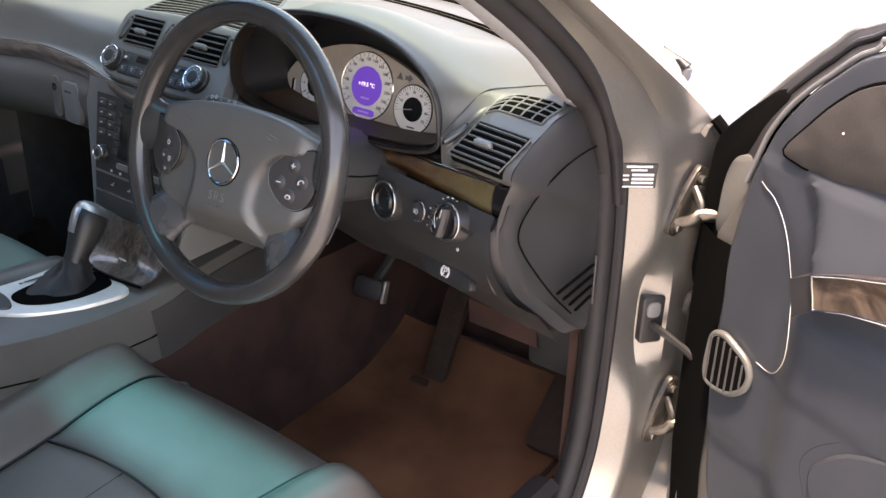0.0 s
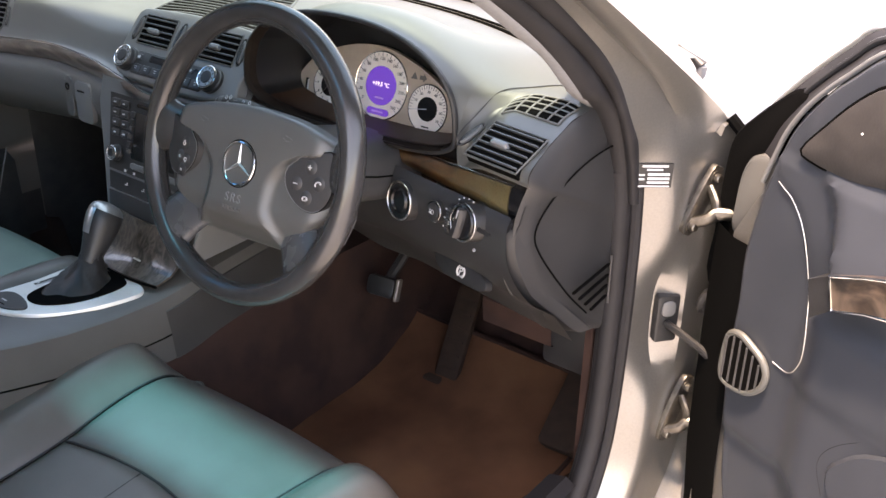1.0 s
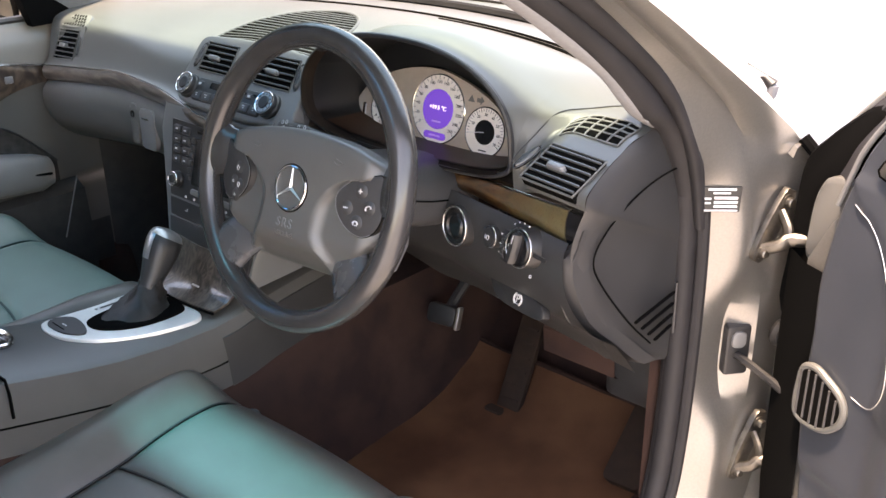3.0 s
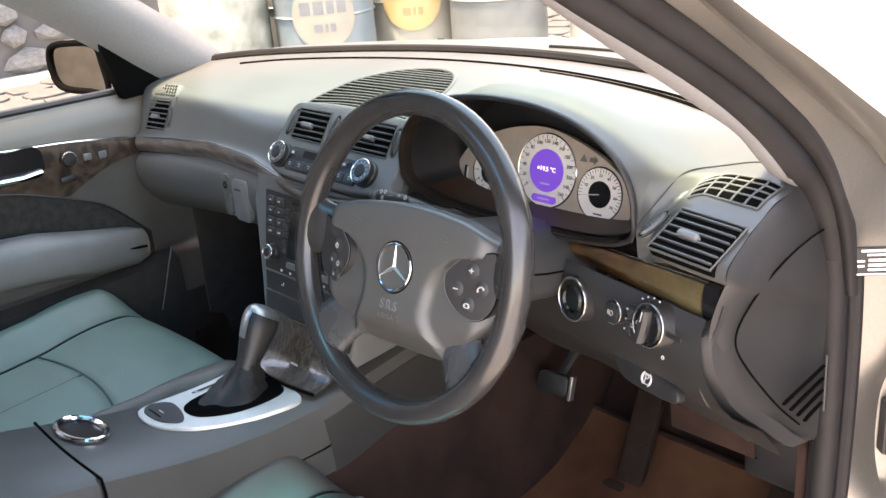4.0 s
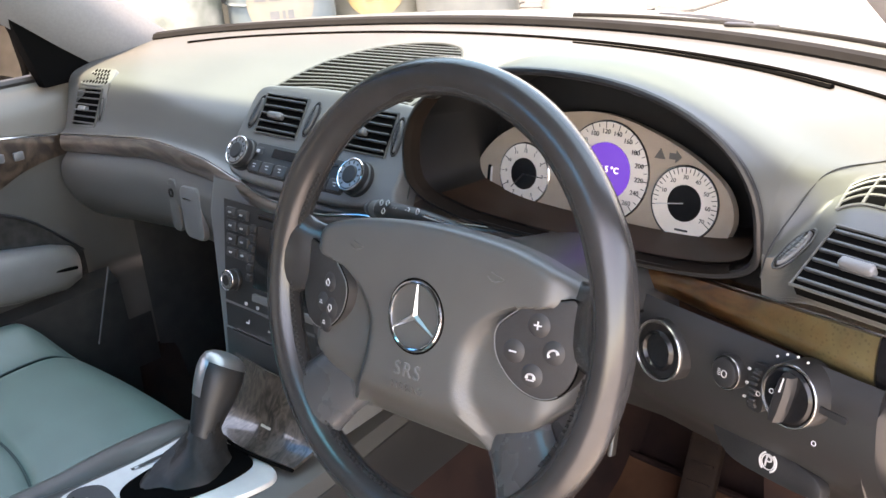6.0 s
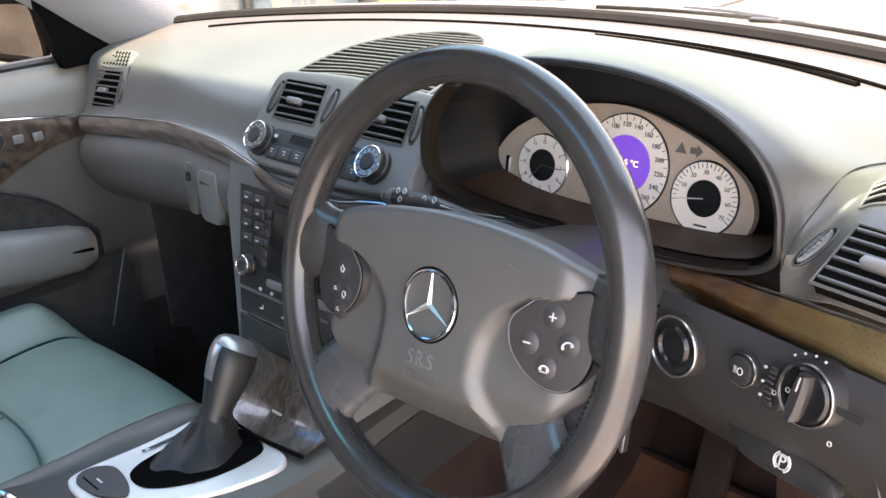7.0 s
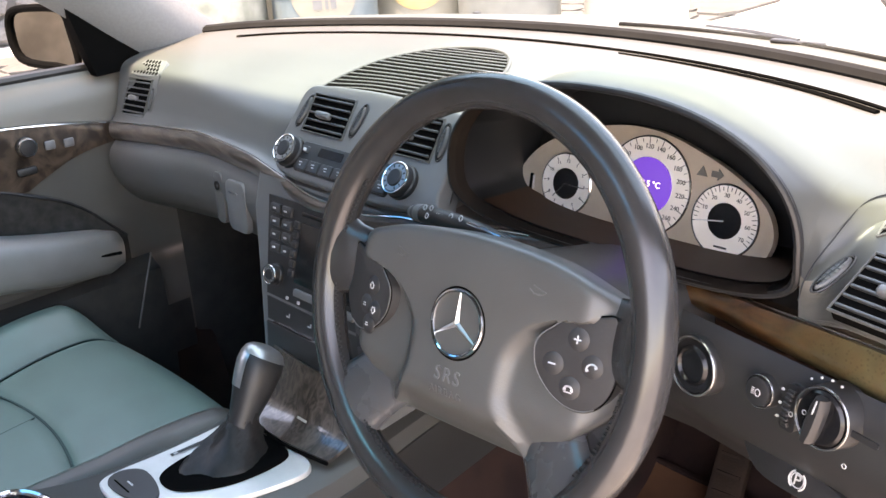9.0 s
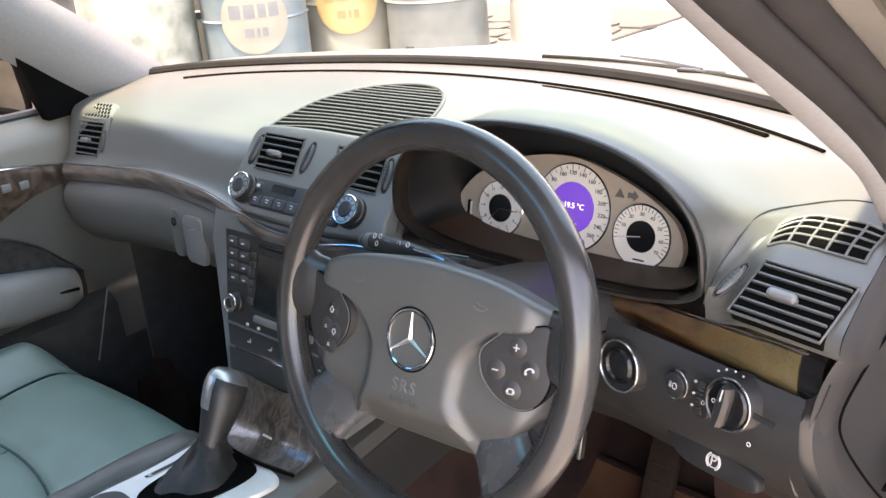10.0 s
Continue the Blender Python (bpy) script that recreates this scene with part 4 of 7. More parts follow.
PADHALF = [(0.091, 0.007), (0.110, 0.021), (0.132, 0.0265), (0.1445, 0.027), (0.1475, 0.004), (0.150, -0.020), (0.142, -0.038), (0.129, -0.0465), (0.114, -0.0465), (0.099, -0.0395), (0.086, -0.026), (0.0815, -0.012), (0.083, -0.002)]
PAD_AT = (0.112, 0.003)
for sx in (1, -1):
    outl = [(p.x, p.y) for p in spline([(sx * x, y, 0) for x, y in PADHALF], 5, True)]
    tilt_m = Matrix.Translation((sx * PAD_AT[0], 0, PAD_AT[1])) @ Matrix.Rotation(radians(sx * 9), 4, "Y") @ Matrix.Translation((-sx * PAD_AT[0], 0, 0))
    pad = wheel_part("button_pad", slab(outl, -0.016, 0.002, 0.002, 3, m=tilt_m), M["padbtn"], steering_wheel, "dark grey button field")
    wheel_part("pad_line", tube([tilt_m @ Vector((x * 1.0, y, 0.0006)) for x, y in outl], 0.0009, 6, True), M["void"], pad)
    wheel_part("pad_edge", tube([tilt_m @ Vector((x, y + 0.0004, 0.0016)) for x, y in outl[len(outl) // 2:] + outl[:6]], 0.0005, 6), M["trim"], pad)
    if sx > 0:
        spots = [(0.117, 0.006), (0.099, -0.0165), (0.131, -0.0115), (0.1155, -0.0315)]
    else:
        spots = [(-0.108, -0.004), (-0.102, -0.026), (-0.117, -0.023), (-0.110, -0.040)]
    for i, (bx, by) in enumerate(spots):
        b = wheel_part("button", turned([(0.0001, 0.0030), (0.0062, 0.0026), (0.0088, 0.0012), (0.0094, 0.0)], 20, m=tilt_m @ Matrix.Translation((bx, by, 0.001))), M["padbtn"], pad)
        mm = tilt_m @ Matrix.Translation((bx, by, 0.0041))
        if sx > 0 and i == 0:
            bm = box((0.0062, 0.0011, 0.0004), bm=box((0.0011, 0.0062, 0.0004)))
        elif sx > 0 and i == 1:
            bm = box((0.0062, 0.0012, 0.0004))
        elif sx > 0:
            s = 1 if i == 2 else 0.8
            bm = tube([(0.0042 * s * math.cos(a), 0.0032 * s * math.sin(a) - 0.001, 0) for a in (math.pi * k / 8 for k in range(9))], 0.0008, 5)
            bm = box((0.0022, 0.0018, 0.0006), (0.0038 * s, -0.0012, 0), bm=box((0.0022, 0.0018, 0.0006), (-0.0038 * s, -0.0012, 0), bm=bm))
            bmesh.ops.rotate(bm, verts=bm.verts, matrix=Matrix.Rotation(radians(25 if i == 2 else 0), 3, "Z"))
            if i == 3:
                bm = box((0.0066, 0.0008, 0.0004), (0, -0.0030, 0), bm=bm)
        elif i < 2:
            s = 1 if i == 0 else -1
            bm = tube([(0, 0.003 * s, 0), (0.0028, 0, 0), (0.0014, -0.003 * s, 0), (-0.0014, -0.003 * s, 0), (-0.0028, 0, 0)], 0.0006, 5, True)
        else:
            bm = box((0.0045, 0.0012, 0.0004), (0, -0.001, 0), bm=box((0.0030, 0.0012, 0.0004), (0, 0.001, 0)))
        bmesh.ops.transform(bm, matrix=mm, verts=bm.verts)
        wheel_part("symbol", bm, M["white"], b)
    # side spoke: broad at the rim, waisted beside the cover
    arm = []
    for x, y, z, hw, th in ((0.120, 0.008, -0.026, 0.030, 0.010), (0.140, 0.009, -0.016, 0.032, 0.013), (0.150, 0.011, -0.010, 0.033, 0.0145), (0.158, 0.013, -0.006, 0.036, 0.015), (0.166, 0.014, -0.003, 0.041, 0.0145), (0.173, 0.015, 0.0, 0.047, 0.0130), (0.180, 0.016, 0.0, 0.050, 0.010)):
        arm.append([(sx * x, y + hw * math.copysign(abs(math.cos(b)) ** 0.8, math.cos(b)), z + th * math.sin(b)) for b in (2 * math.pi * j / 20 for j in range(20))])
    wheel_part("spoke", loft(arm), M["leather"])
    # lower spoke: from the seam of the cover to the rim
    arm = []
    d = Vector((0.66, -0.751, 0))
    n = Vector((0.751, 0.66, 0))
    for s, z, hw, th in ((-0.020, -0.024, 0.034, 0.010), (0.000, -0.018, 0.0335, 0.012), (0.014, -0.0125, 0.033, 0.013), (0.026, -0.009, 0.0335, 0.0135), (0.038, -0.0055, 0.0355, 0.0138), (0.048, -0.002, 0.040, 0.0138), (0.056, 0.0, 0.046, 0.0120)):
        c = Vector((0.092, -0.081, z)) + d * s
        arm.append([(sx * q.x, q.y, q.z) for q in (c + n * hw * math.copysign(abs(math.cos(b)) ** 0.8, math.cos(b)) + Vector((0, 0, th * math.sin(b))) for b in (2 * math.pi * j / 20 for j in range(20)))])
    wheel_part("spoke", loft(arm), M["spoke"])
    # backing between the button field and the lower spoke
    wheel_part("rear_shell", loft([[(sx * x, y, z) for x, y in ((0.100, -0.020), (0.155, -0.020), (0.158, -0.050), (0.146, -0.084), (0.120, -0.100), (0.085, -0.085))] for z in (-0.046, -0.020)]), M["spoke"], steering_wheel, "warm grey plastic backing")

# steering column and stalks
column = thing("steering_column", "black steering column shroud with control stalks", "steering column")
rings = []
for y, zc, w, h in ((0.090, 0.795, 0.080, 0.050), (0.04, 0.803, 0.080, 0.050), (-0.01, 0.815, 0.082, 0.050), (-0.05, 0.828, 0.084, 0.050), (-0.085, 0.842, 0.084, 0.047), (-0.108, 0.850, 0.076, 0.042), (-0.120, 0.855, 0.058, 0.032)):
    rings.append([(0.361 + w * math.copysign(abs(math.cos(a)) ** 0.7, math.cos(a)), y, zc + h * math.copysign(abs(math.sin(a)) ** 0.7, math.sin(a))) for a in (2 * math.pi * k / 40 for k in range(40))])
part("shroud", loft(rings), M["shroud"], column, "grey plastic column cover")
part("shroud_joint", tube([(r[0][0] + 0.0006, r[0][1], r[0][2]) for r in rings[1:-1]], 0.0012, 6), M["void"], column)
ax = spline([(0.325, -0.058, 0.880), (0.285, -0.052, 0.8825), (0.23, -0.042, 0.877), (0.180, -0.030, 0.870), (0.132, -0.016, 0.860)], 5)
stalk = part("stalk", tube(ax, lambda f: 0.0042 + 0.0056 * ease((f - 0.15) / 0.4) - (0.004 if f > 0.97 else 0), 14), M["black"], column, "black plastic lever with white symbols")
part("stalk_tip", tube(spline([(0.160, -0.0245, 0.8665), (0.143, -0.0195, 0.8625), (0.128, -0.0145, 0.859)], 4), lambda f: 0.0102 - 0.004 * f * f, 14), M["trim"], stalk)
part("stalk_edge", tube([(0.300, -0.0585, 0.8850), (0.275, -0.0550, 0.8865), (0.250, -0.0510, 0.8855)], 0.0018, 6), M["chrome"], stalk)
SM = frame_of((0.200, -0.0412, 0.8800), (1, -0.22, 0.13), (0.0, 0.50, 0.86))
words("LIM", 0.0075, M["white"], stalk, (0.0, -0.002, 0.0004), "lettering", SM)
for k, (dx, dy) in enumerate(((-0.030, 0.003), (-0.018, 0.004), (-0.022, -0.005), (0.022, 0.001), (0.040, 0.002))):
    part("symbol", tube([SM @ Vector((dx + 0.0028 * math.cos(a), dy + 0.0028 * math.sin(a), 0.0004)) for a in (2 * math.pi * j / 10 for j in range(10))], 0.0006, 5, True), M["white"], stalk)

# ---- climate panel ----
climate = thing("climate_panel", "grey climate control panel with two chrome-ringed knobs", "climate control")
CA = CP4 @ Matrix.Translation((-0.012, -0.0325, 0))
face = part("panel_face", slab(rounded_rect(0.176, 0.040, 0.005), -0.002, 0.003, 0.002, m=CA), M["black"], climate)
part("display", slab(rounded_rect(0.046, 0.011, 0.002, cx=-0.028, cy=0.010), 0.002, 0.0036, m=CA), M["gloss"], face, "dark glossy display")
part("card_slot", slab(rounded_rect(0.036, 0.003, 0.001, cx=0.050, cy=0.012), 0.002, 0.004, m=CA), M["gloss"], face)
for k in range(7):
    bx = -0.075 + 0.025 * k
    b = part("button", slab(rounded_rect(0.0225, 0.015, 0.002, cx=bx, cy=-0.0105), 0.0, 0.0048, 0.0015, m=CA), M["dash_low"], climate)
    bm = box((0.006, 0.0012, 0.0003), (bx, -0.008, 0.0049), bm=box((0.004, 0.0012, 0.0003), (bx + 0.001, -0.0115, 0.0049)))
    bmesh.ops.transform(bm, matrix=CA, verts=bm.verts)
    part("symbol", bm, M["white"], b)
for bx in (-0.078, 0.052, 0.078):
    b = part("button", slab(rounded_rect(0.016, 0.010, 0.002, cx=bx, cy=0.009), 0.0, 0.0045, 0.0015, m=CA), M["dash_low"], climate)
    part("symbol", slab(rounded_rect(0.006, 0.004, 0.001, cx=bx, cy=0.009), 0.0045, 0.0049, m=CA), M["white"], b)


def ring_knob(parent, m, r, h, name="knob"):
    k = part(name, turned([(r * 1.08, -0.002), (r * 1.08, h * 0.35), (r, h * 0.45), (r, h * 0.9), (r * 0.94, h), (r * 0.70, h * 1.0), (r * 0.66, h * 0.86), (0.0001, h * 0.84)], 36, m=m), M["black"], parent)
    part("ring", tube([m @ Vector((r * 0.93 * math.cos(2 * math.pi * j / 40), r * 0.93 * math.sin(2 * math.pi * j / 40), h)) for j in range(40)], r * 0.055, 8, True), M["chrome"], k, "chrome ring")
    part("scale_ring", turned([(r * 0.82, h * 0.96), (r * 0.82, h * 1.03), (r * 0.56, h * 1.03), (r * 0.56, h * 0.9)], 36, m=m), M["knobmetal"], k, "satin silver scale ring")
    for j in range(11):
        a = radians(-150 + 300 * j / 10 + 90)
        bm = box((r * 0.15, r * 0.09, 0.0006), (r * 0.70, 0, h * 1.04))
        bmesh.ops.transform(bm, matrix=m @ Matrix.Rotation(a, 4, "Z"), verts=bm.verts)
        part("mark", bm, M["ink"], k)
    part("cap", turned([(r * 0.55, h * 0.8), (r * 0.54, h * 1.08), (r * 0.48, h * 1.14), (0.0001, h * 1.16)], 28, m=m), M["black"], k)
    return k


ring_knob(climate, CP4 @ Matrix.Translation((-0.116, -0.0315, 0)), 0.0195, 0.016)
ring_knob(climate, CP4 @ Matrix.Translation((0.0935, -0.0295, 0)), 0.0195, 0.016)

# ---- centre stack, radio and console ----
centre_console = thing("centre_console", "dark grey centre console with burr walnut lid", "console")


def stack():
    rows = []
    for z, y, xl, xr in ((0.842, -0.006, -0.190, 0.170), (0.80, -0.022, -0.186, 0.165), (0.76, -0.035, -0.170, 0.150), (0.70, -0.053, -0.148, 0.130), (0.64, -0.072, -0.126, 0.115), (0.60, -0.084, -0.116, 0.112)):
        rows.append([(xl + 0.02, y + 0.30, z), (xl, y + 0.05, z), (xl - 0.002, y + 0.012, z), (xl + 0.004, y + 0.003, z), (xl + 0.012, y, z), (xr - 0.012, y, z), (xr - 0.004, y + 0.003, z), (xr, y + 0.012, z), (xr - 0.02, y + 0.30, z)])
    return loft(rows, False, False)


part("stack_body", stack(), M["trim"], centre_console)
RS = frame_of((0, -0.0445, 0.728), (1, 0, 0), (0, 0.292, 0.956))
radio = thing("car_radio", "black car radio with key columns, knob and screen", "radio")
part("radio_face", slab([(-0.148, 0.098), (0.130, 0.098), (0.118, -0.028), (-0.126, -0.028)], -0.01, 0.0015, m=RS), M["black"], radio)
part("screen", slab(rounded_rect(0.120, 0.078, 0.003, cx=-0.012, cy=0.038), 0, 0.003, 0.001, m=RS), M["gloss"], radio, "dark glossy screen")
part("disc_slot", slab(rounded_rect(0.125, 0.006, 0.002, cx=-0.010, cy=0.088), 0, 0.003, 0.001, m=RS), M["gloss"], radio)
part("bottom_bar", slab(rounded_rect(0.120, 0.010, 0.003, cx=-0.008, cy=-0.012), 0, 0.0055, 0.002, m=RS), M["trim"], radio)
for j in range(4):
    for i in range(2):
        bx, by = -0.126 + 0.024 * i + 0.003 * j, 0.084 - 0.0165 * j
        b = part("key", slab(rounded_rect(0.021, 0.0125, 0.002, cx=bx, cy=by), 0, 0.0058, 0.002, m=RS), M["dash_low"], radio)
        part("symbol", slab(rounded_rect(0.006, 0.0022, 0.0006, cx=bx - 0.001, cy=by), 0.0057, 0.0063, m=RS), M["white"], b)
for j in range(6):
    part("key", slab(rounded_rect(0.010, 0.009, 0.0015, cx=-0.080, cy=0.072 - 0.0125 * j), 0, 0.0048, 0.0015, m=RS), M["dash_low"], radio)
for j in range(6):
    part("key", slab(rounded_rect(0.018, 0.010, 0.0015, cx=0.082, cy=0.080 - 0.016 * j), 0, 0.0050, 0.0015, m=RS), M["dash_low"], radio)
ring_knob(radio, RS @ Matrix.Translation((-0.108, 0.001, 0.001)), 0.0130, 0.014, "volume_knob")
for bx in (-0.082, -0.058, 0.03):
    part("symbol", slab(rounded_rect(0.005, 0.004, 0.001, cx=bx, cy=-0.024), 0.001, 0.0024, m=RS), M["white"], radio)
ashtray = thing("stack_drawer", "black drawer panel with thin chrome edge under the radio", "drawer")
part("upper_panel", slab([(-0.124, -0.032), (0.116, -0.032), (0.112, -0.060), (-0.116, -0.060)], -0.01, 0.002, m=RS), M["black"], ashtray)
part("drawer_front", slab([(-0.116, -0.063), (0.112, -0.063), (0.106, -0.108), (-0.104, -0.108)], -0.01, 0.004, 0.002, m=RS), M["black"], ashtray)
part("chrome_edge", slab(rounded_rect(0.20, 0.0018, 0.0006, cx=0.0, cy=-0.0605), 0, 0.0055, m=RS), M["chrome"], ashtray)
for bx in (-0.075, -0.030, 0.03, 0.07):
    bm = box((0.006, 0.0016, 0.0004), (bx, -0.047, 0.0023), bm=box((0.0016, 0.005, 0.0004), (bx + 0.003, -0.045, 0.0023)))
    bmesh.ops.transform(bm, matrix=RS, verts=bm.verts)
    part("symbol", bm, M["white"], ashtray)

# tunnel and console top
CON = [(0.12, 0.116, 0.60), (-0.05, 0.116, 0.580), (-0.10, 0.114, 0.567), (-0.14, 0.110, 0.561), (-0.22, 0.104, 0.560), (-0.30, 0.101, 0.568), (-0.36, 0.101, 0.580), (-0.42, 0.103, 0.596), (-0.50, 0.106, 0.618), (-0.58, 0.108, 0.640), (-0.70, 0.11, 0.66), (-0.95, 0.11, 0.67)]


def tunnel():
    rings = []
    for y, w, z in CON:
        l, r = -w - 0.022, w - 0.006
        rings.append([(l - 0.014, y, z - 0.105), (l - 0.008, y, z - 0.060), (l, y, z - 0.022), (l + 0.008, y, z - 0.006), (l + 0.020, y, z),
                      (r - 0.020, y, z), (r - 0.008, y, z - 0.006), (r, y, z - 0.022), (r + 0.008, y, z - 0.060), (r + 0.014, y, z - 0.105)])
    return loft(rings, False, False)


part("tunnel_cover", tunnel(), M["console"], centre_console)
# near-black overlay on the tunnel's side: the dashboard's shade put into colour
side = []
for i in range(13):
    y = -0.137 + 0.257 * i / 12
    w, z = lerp_table([(-a, b, c) for a, b, c in CON], -y)
    side.append([(w - 0.006 + dx, y, z + dz) for dx, dz in ((-0.004, -0.0215), (0.0024, -0.024), (0.0104, -0.060), (0.0164, -0.105), (0.010, -0.110))])
part("side_shade", loft(side, False, False), M["tunnel"], centre_console, "black overlay for the shade under the dashboard")
rings = []
for y, w, z in CON:
    l, r = -w - 0.022, w - 0.006
    rings.append([(l - 0.060, y, 0.19), (l - 0.030, y, z - 0.18), (l - 0.010, y, z - 0.100), (r + 0.010, y, z - 0.100), (r + 0.030, y, z - 0.18), (r + 0.060, y, 0.19)])
rings.insert(0, [(x, 0.55, z) for x, _, z in rings[0]])
part("tunnel_carpet", loft(rings, False, False), M["carpet"], centre_console, "dark brown tunnel carpet")


def console_line(y0, y1, dx, dz, r, mat, name):
    pts = []
    rows = [(-y, w, z) for y, w, z in CON]
    for i in range(25):
        y = y0 + (y1 - y0) * i / 24
        w, z = lerp_table(rows, -y)
        pts.append((w - 0.006 + dx, y, z + dz))
    part(name, tube(pts, r, 6), mat, centre_console)


console_line(0.10, -0.90, 0.0085, -0.064, 0.0016, M["void"], "side_seam")


def on_console(x, y, lift=0.0):
    w, z = lerp_table([(-a, b, c) for a, b, c in CON], -y)
    return Vector((x, y, z + lift))


def console_plate(outline, lift, thick, mat, name, label="", round_edge=0.002, parent=None):
    bm = bmesh.new()
    pts = [(p.x, p.y) for p in spline([(x, y, 0) for x, y in outline], 5, True)]
    c = (sum(p[0] for p in pts) / len(pts), sum(p[1] for p in pts) / len(pts))
    rings = []
    for f, up in ((1.0, -0.004), (1.0, lift + thick - round_edge), (0.985, lift + thick), (0.6, lift + thick), (0.02, lift + thick)):
        rings.append([on_console(c[0] + (x - c[0]) * f, c[1] + (y - c[1]) * f, up) for x, y in pts])
    return part(name, loft(rings, True, True, bm), mat, parent or centre_console, label)


def lid():
    rows = []
    for j, (y, z) in enumerate(((-0.068, 0.640), (-0.078, 0.618), (-0.086, 0.598), (-0.093, 0.585), (-0.103, 0.577), (-0.118, 0.572), (-0.126, 0.569))):
        w0, w1 = -0.108 + 0.002 * j, 0.092 - 0.002 * j
        rows.append([(w0 + (w1 - w0) * i / 14, y - 0.004 - 0.010 * math.sin(math.pi * i / 14), z + 0.004) for i in range(15)])
    return thicken(loft(rows, False, False), 0.004)


part("walnut_lid", lid(), M["wood_burr"], centre_console, "grey-brown burr walnut lid")
part("lid_edge", tube([(-0.096 + 0.176 * i / 14, -0.132 - 0.010 * math.sin(math.pi * i / 14), 0.570) for i in range(15)], 0.0022, 6), M["void"], centre_console)
part("lid_mark", slab(rounded_rect(0.018, 0.003, 0.001), 0, 0.001, m=frame_of((0.004, -0.1095, 0.5875), (1, 0, 0), (0, 0.62, 0.78))), M["satin"], centre_console)

gate = console_plate([(-0.094, -0.150), (-0.080, -0.137), (-0.045, -0.134), (0.010, -0.136), (0.052, -0.139), (0.069, -0.150), (0.070, -0.172), (0.058, -0.215), (0.036, -0.275), (0.010, -0.315), (-0.020, -0.338), (-0.066, -0.340), (-0.088, -0.320), (-0.096, -0.25), (-0.096, -0.18)], 0.003, 0.003, M["satin"], "gear_gate", "satin silver gear gate plate")
# black plate on the gate paints the dark of its opening
console_plate([(-0.040, -0.282), (-0.058, -0.258), (-0.066, -0.215), (-0.062, -0.165), (-0.040, -0.146), (0.012, -0.144), (0.032, -0.158), (0.030, -0.205), (0.012, -0.255), (-0.010, -0.282)], 0.0078, 0.0010, M["void"], "gate_opening", "", 0.0005, gate)
part("gate_letters", loft([[on_console(-0.080, -0.185, 0.0068), on_console(-0.074, -0.185, 0.0068)], [on_console(-0.084, -0.245, 0.0068), on_console(-0.078, -0.245, 0.0068)]], False, False), M["ink"], gate)
for k in range(4):
    p = on_console(-0.0775 - 0.001 * k, -0.191 - 0.016 * k, 0.0070)
    part("letter", box((0.0035, 0.006, 0.0004), p), M["white"], gate)
switch = console_plate([(-0.070, -0.286), (-0.028, -0.290), (-0.004, -0.306), (-0.024, -0.328), (-0.066, -0.331), (-0.084, -0.310)], 0.005, 0.004, M["dash_low"], "mode_switch", "dark oval mode switch")
part("switch_mark", box((0.012, 0.002, 0.0005), on_console(-0.050, -0.312, 0.0095)), M["white"], switch)
part("switch_groove", box((0.034, 0.0016, 0.0006), on_console(-0.050, -0.322, 0.0095)), M["void"], switch)

part("cup_ring", tube([on_console(-0.060 + 0.045 * math.cos(a), -0.425 + 0.030 * math.sin(a), 0.004) for a in (2 * math.pi * k / 32 for k in range(32))], 0.0042, 8, True), M["chrome"], centre_console, "chrome cup holder ring")
console_plate([(-0.060 + 0.043 * math.cos(a), -0.425 + 0.028 * math.sin(a)) for a in (2 * math.pi * k / 16 for k in range(16))], 0.0, 0.0015, M["gloss"], "cup_well")
part("armrest_seam", tube([on_console(-0.118 + 0.208 * i / 10, -0.466 - 0.004 * math.sin(math.pi * i / 10), 0.0) for i in range(11)] + [(0.103, -0.469, 0.594), (0.108, -0.472, 0.560)], 0.0022, 6), M["void"], centre_console)

gear_lever = thing("gear_lever", "automatic gear lever with silver-topped knob and leather boot", "gear lever")
base, top = Vector((-0.026, -0.200, 0.562)), Vector((-0.045, -0.119, 0.668))
boot = []
for f, rx, ry in ((0.0, 0.045, 0.066), (0.05, 0.043, 0.060), (0.10, 0.038, 0.050), (0.14, 0.034, 0.045), (0.20, 0.030, 0.037), (0.24, 0.025, 0.031), (0.30, 0.023, 0.026), (0.36, 0.0185, 0.021), (0.44, 0.0170, 0.0185)):
    c = base.lerp(top, f)
    boot.append([(c.x + (rx + 0.0028 * math.sin(7 * a + 26 * f)) * math.cos(a), c.y - 0.010 * (1 - min(1, f / 0.3)) + (ry + 0.0035 * math.sin(5 * a + f * 40)) * math.sin(a), c.z + 0.0035 * math.sin(3 * a + 16 * f)) for a in (2 * math.pi * k / 36 for k in range(36))])
part("boot", loft(boot), M["boot"], gear_lever, "creased black leather boot")
axis = (top - base).normalized()
sidev = Vector((1, 0, 0))
upv = axis.cross(sidev)


def knob_ring(f, rx, ry, off, a0=0, a1=360, n=24, grow=1.0):
    c = base.lerp(top, f) + upv * off
    return [c + (sidev * rx * math.cos(radians(a0 + (a1 - a0) * k / n)) + upv * ry * math.sin(radians(a0 + (a1 - a0) * k / n))) * grow for k in range(n + (1 if a1 - a0 < 360 else 0))]


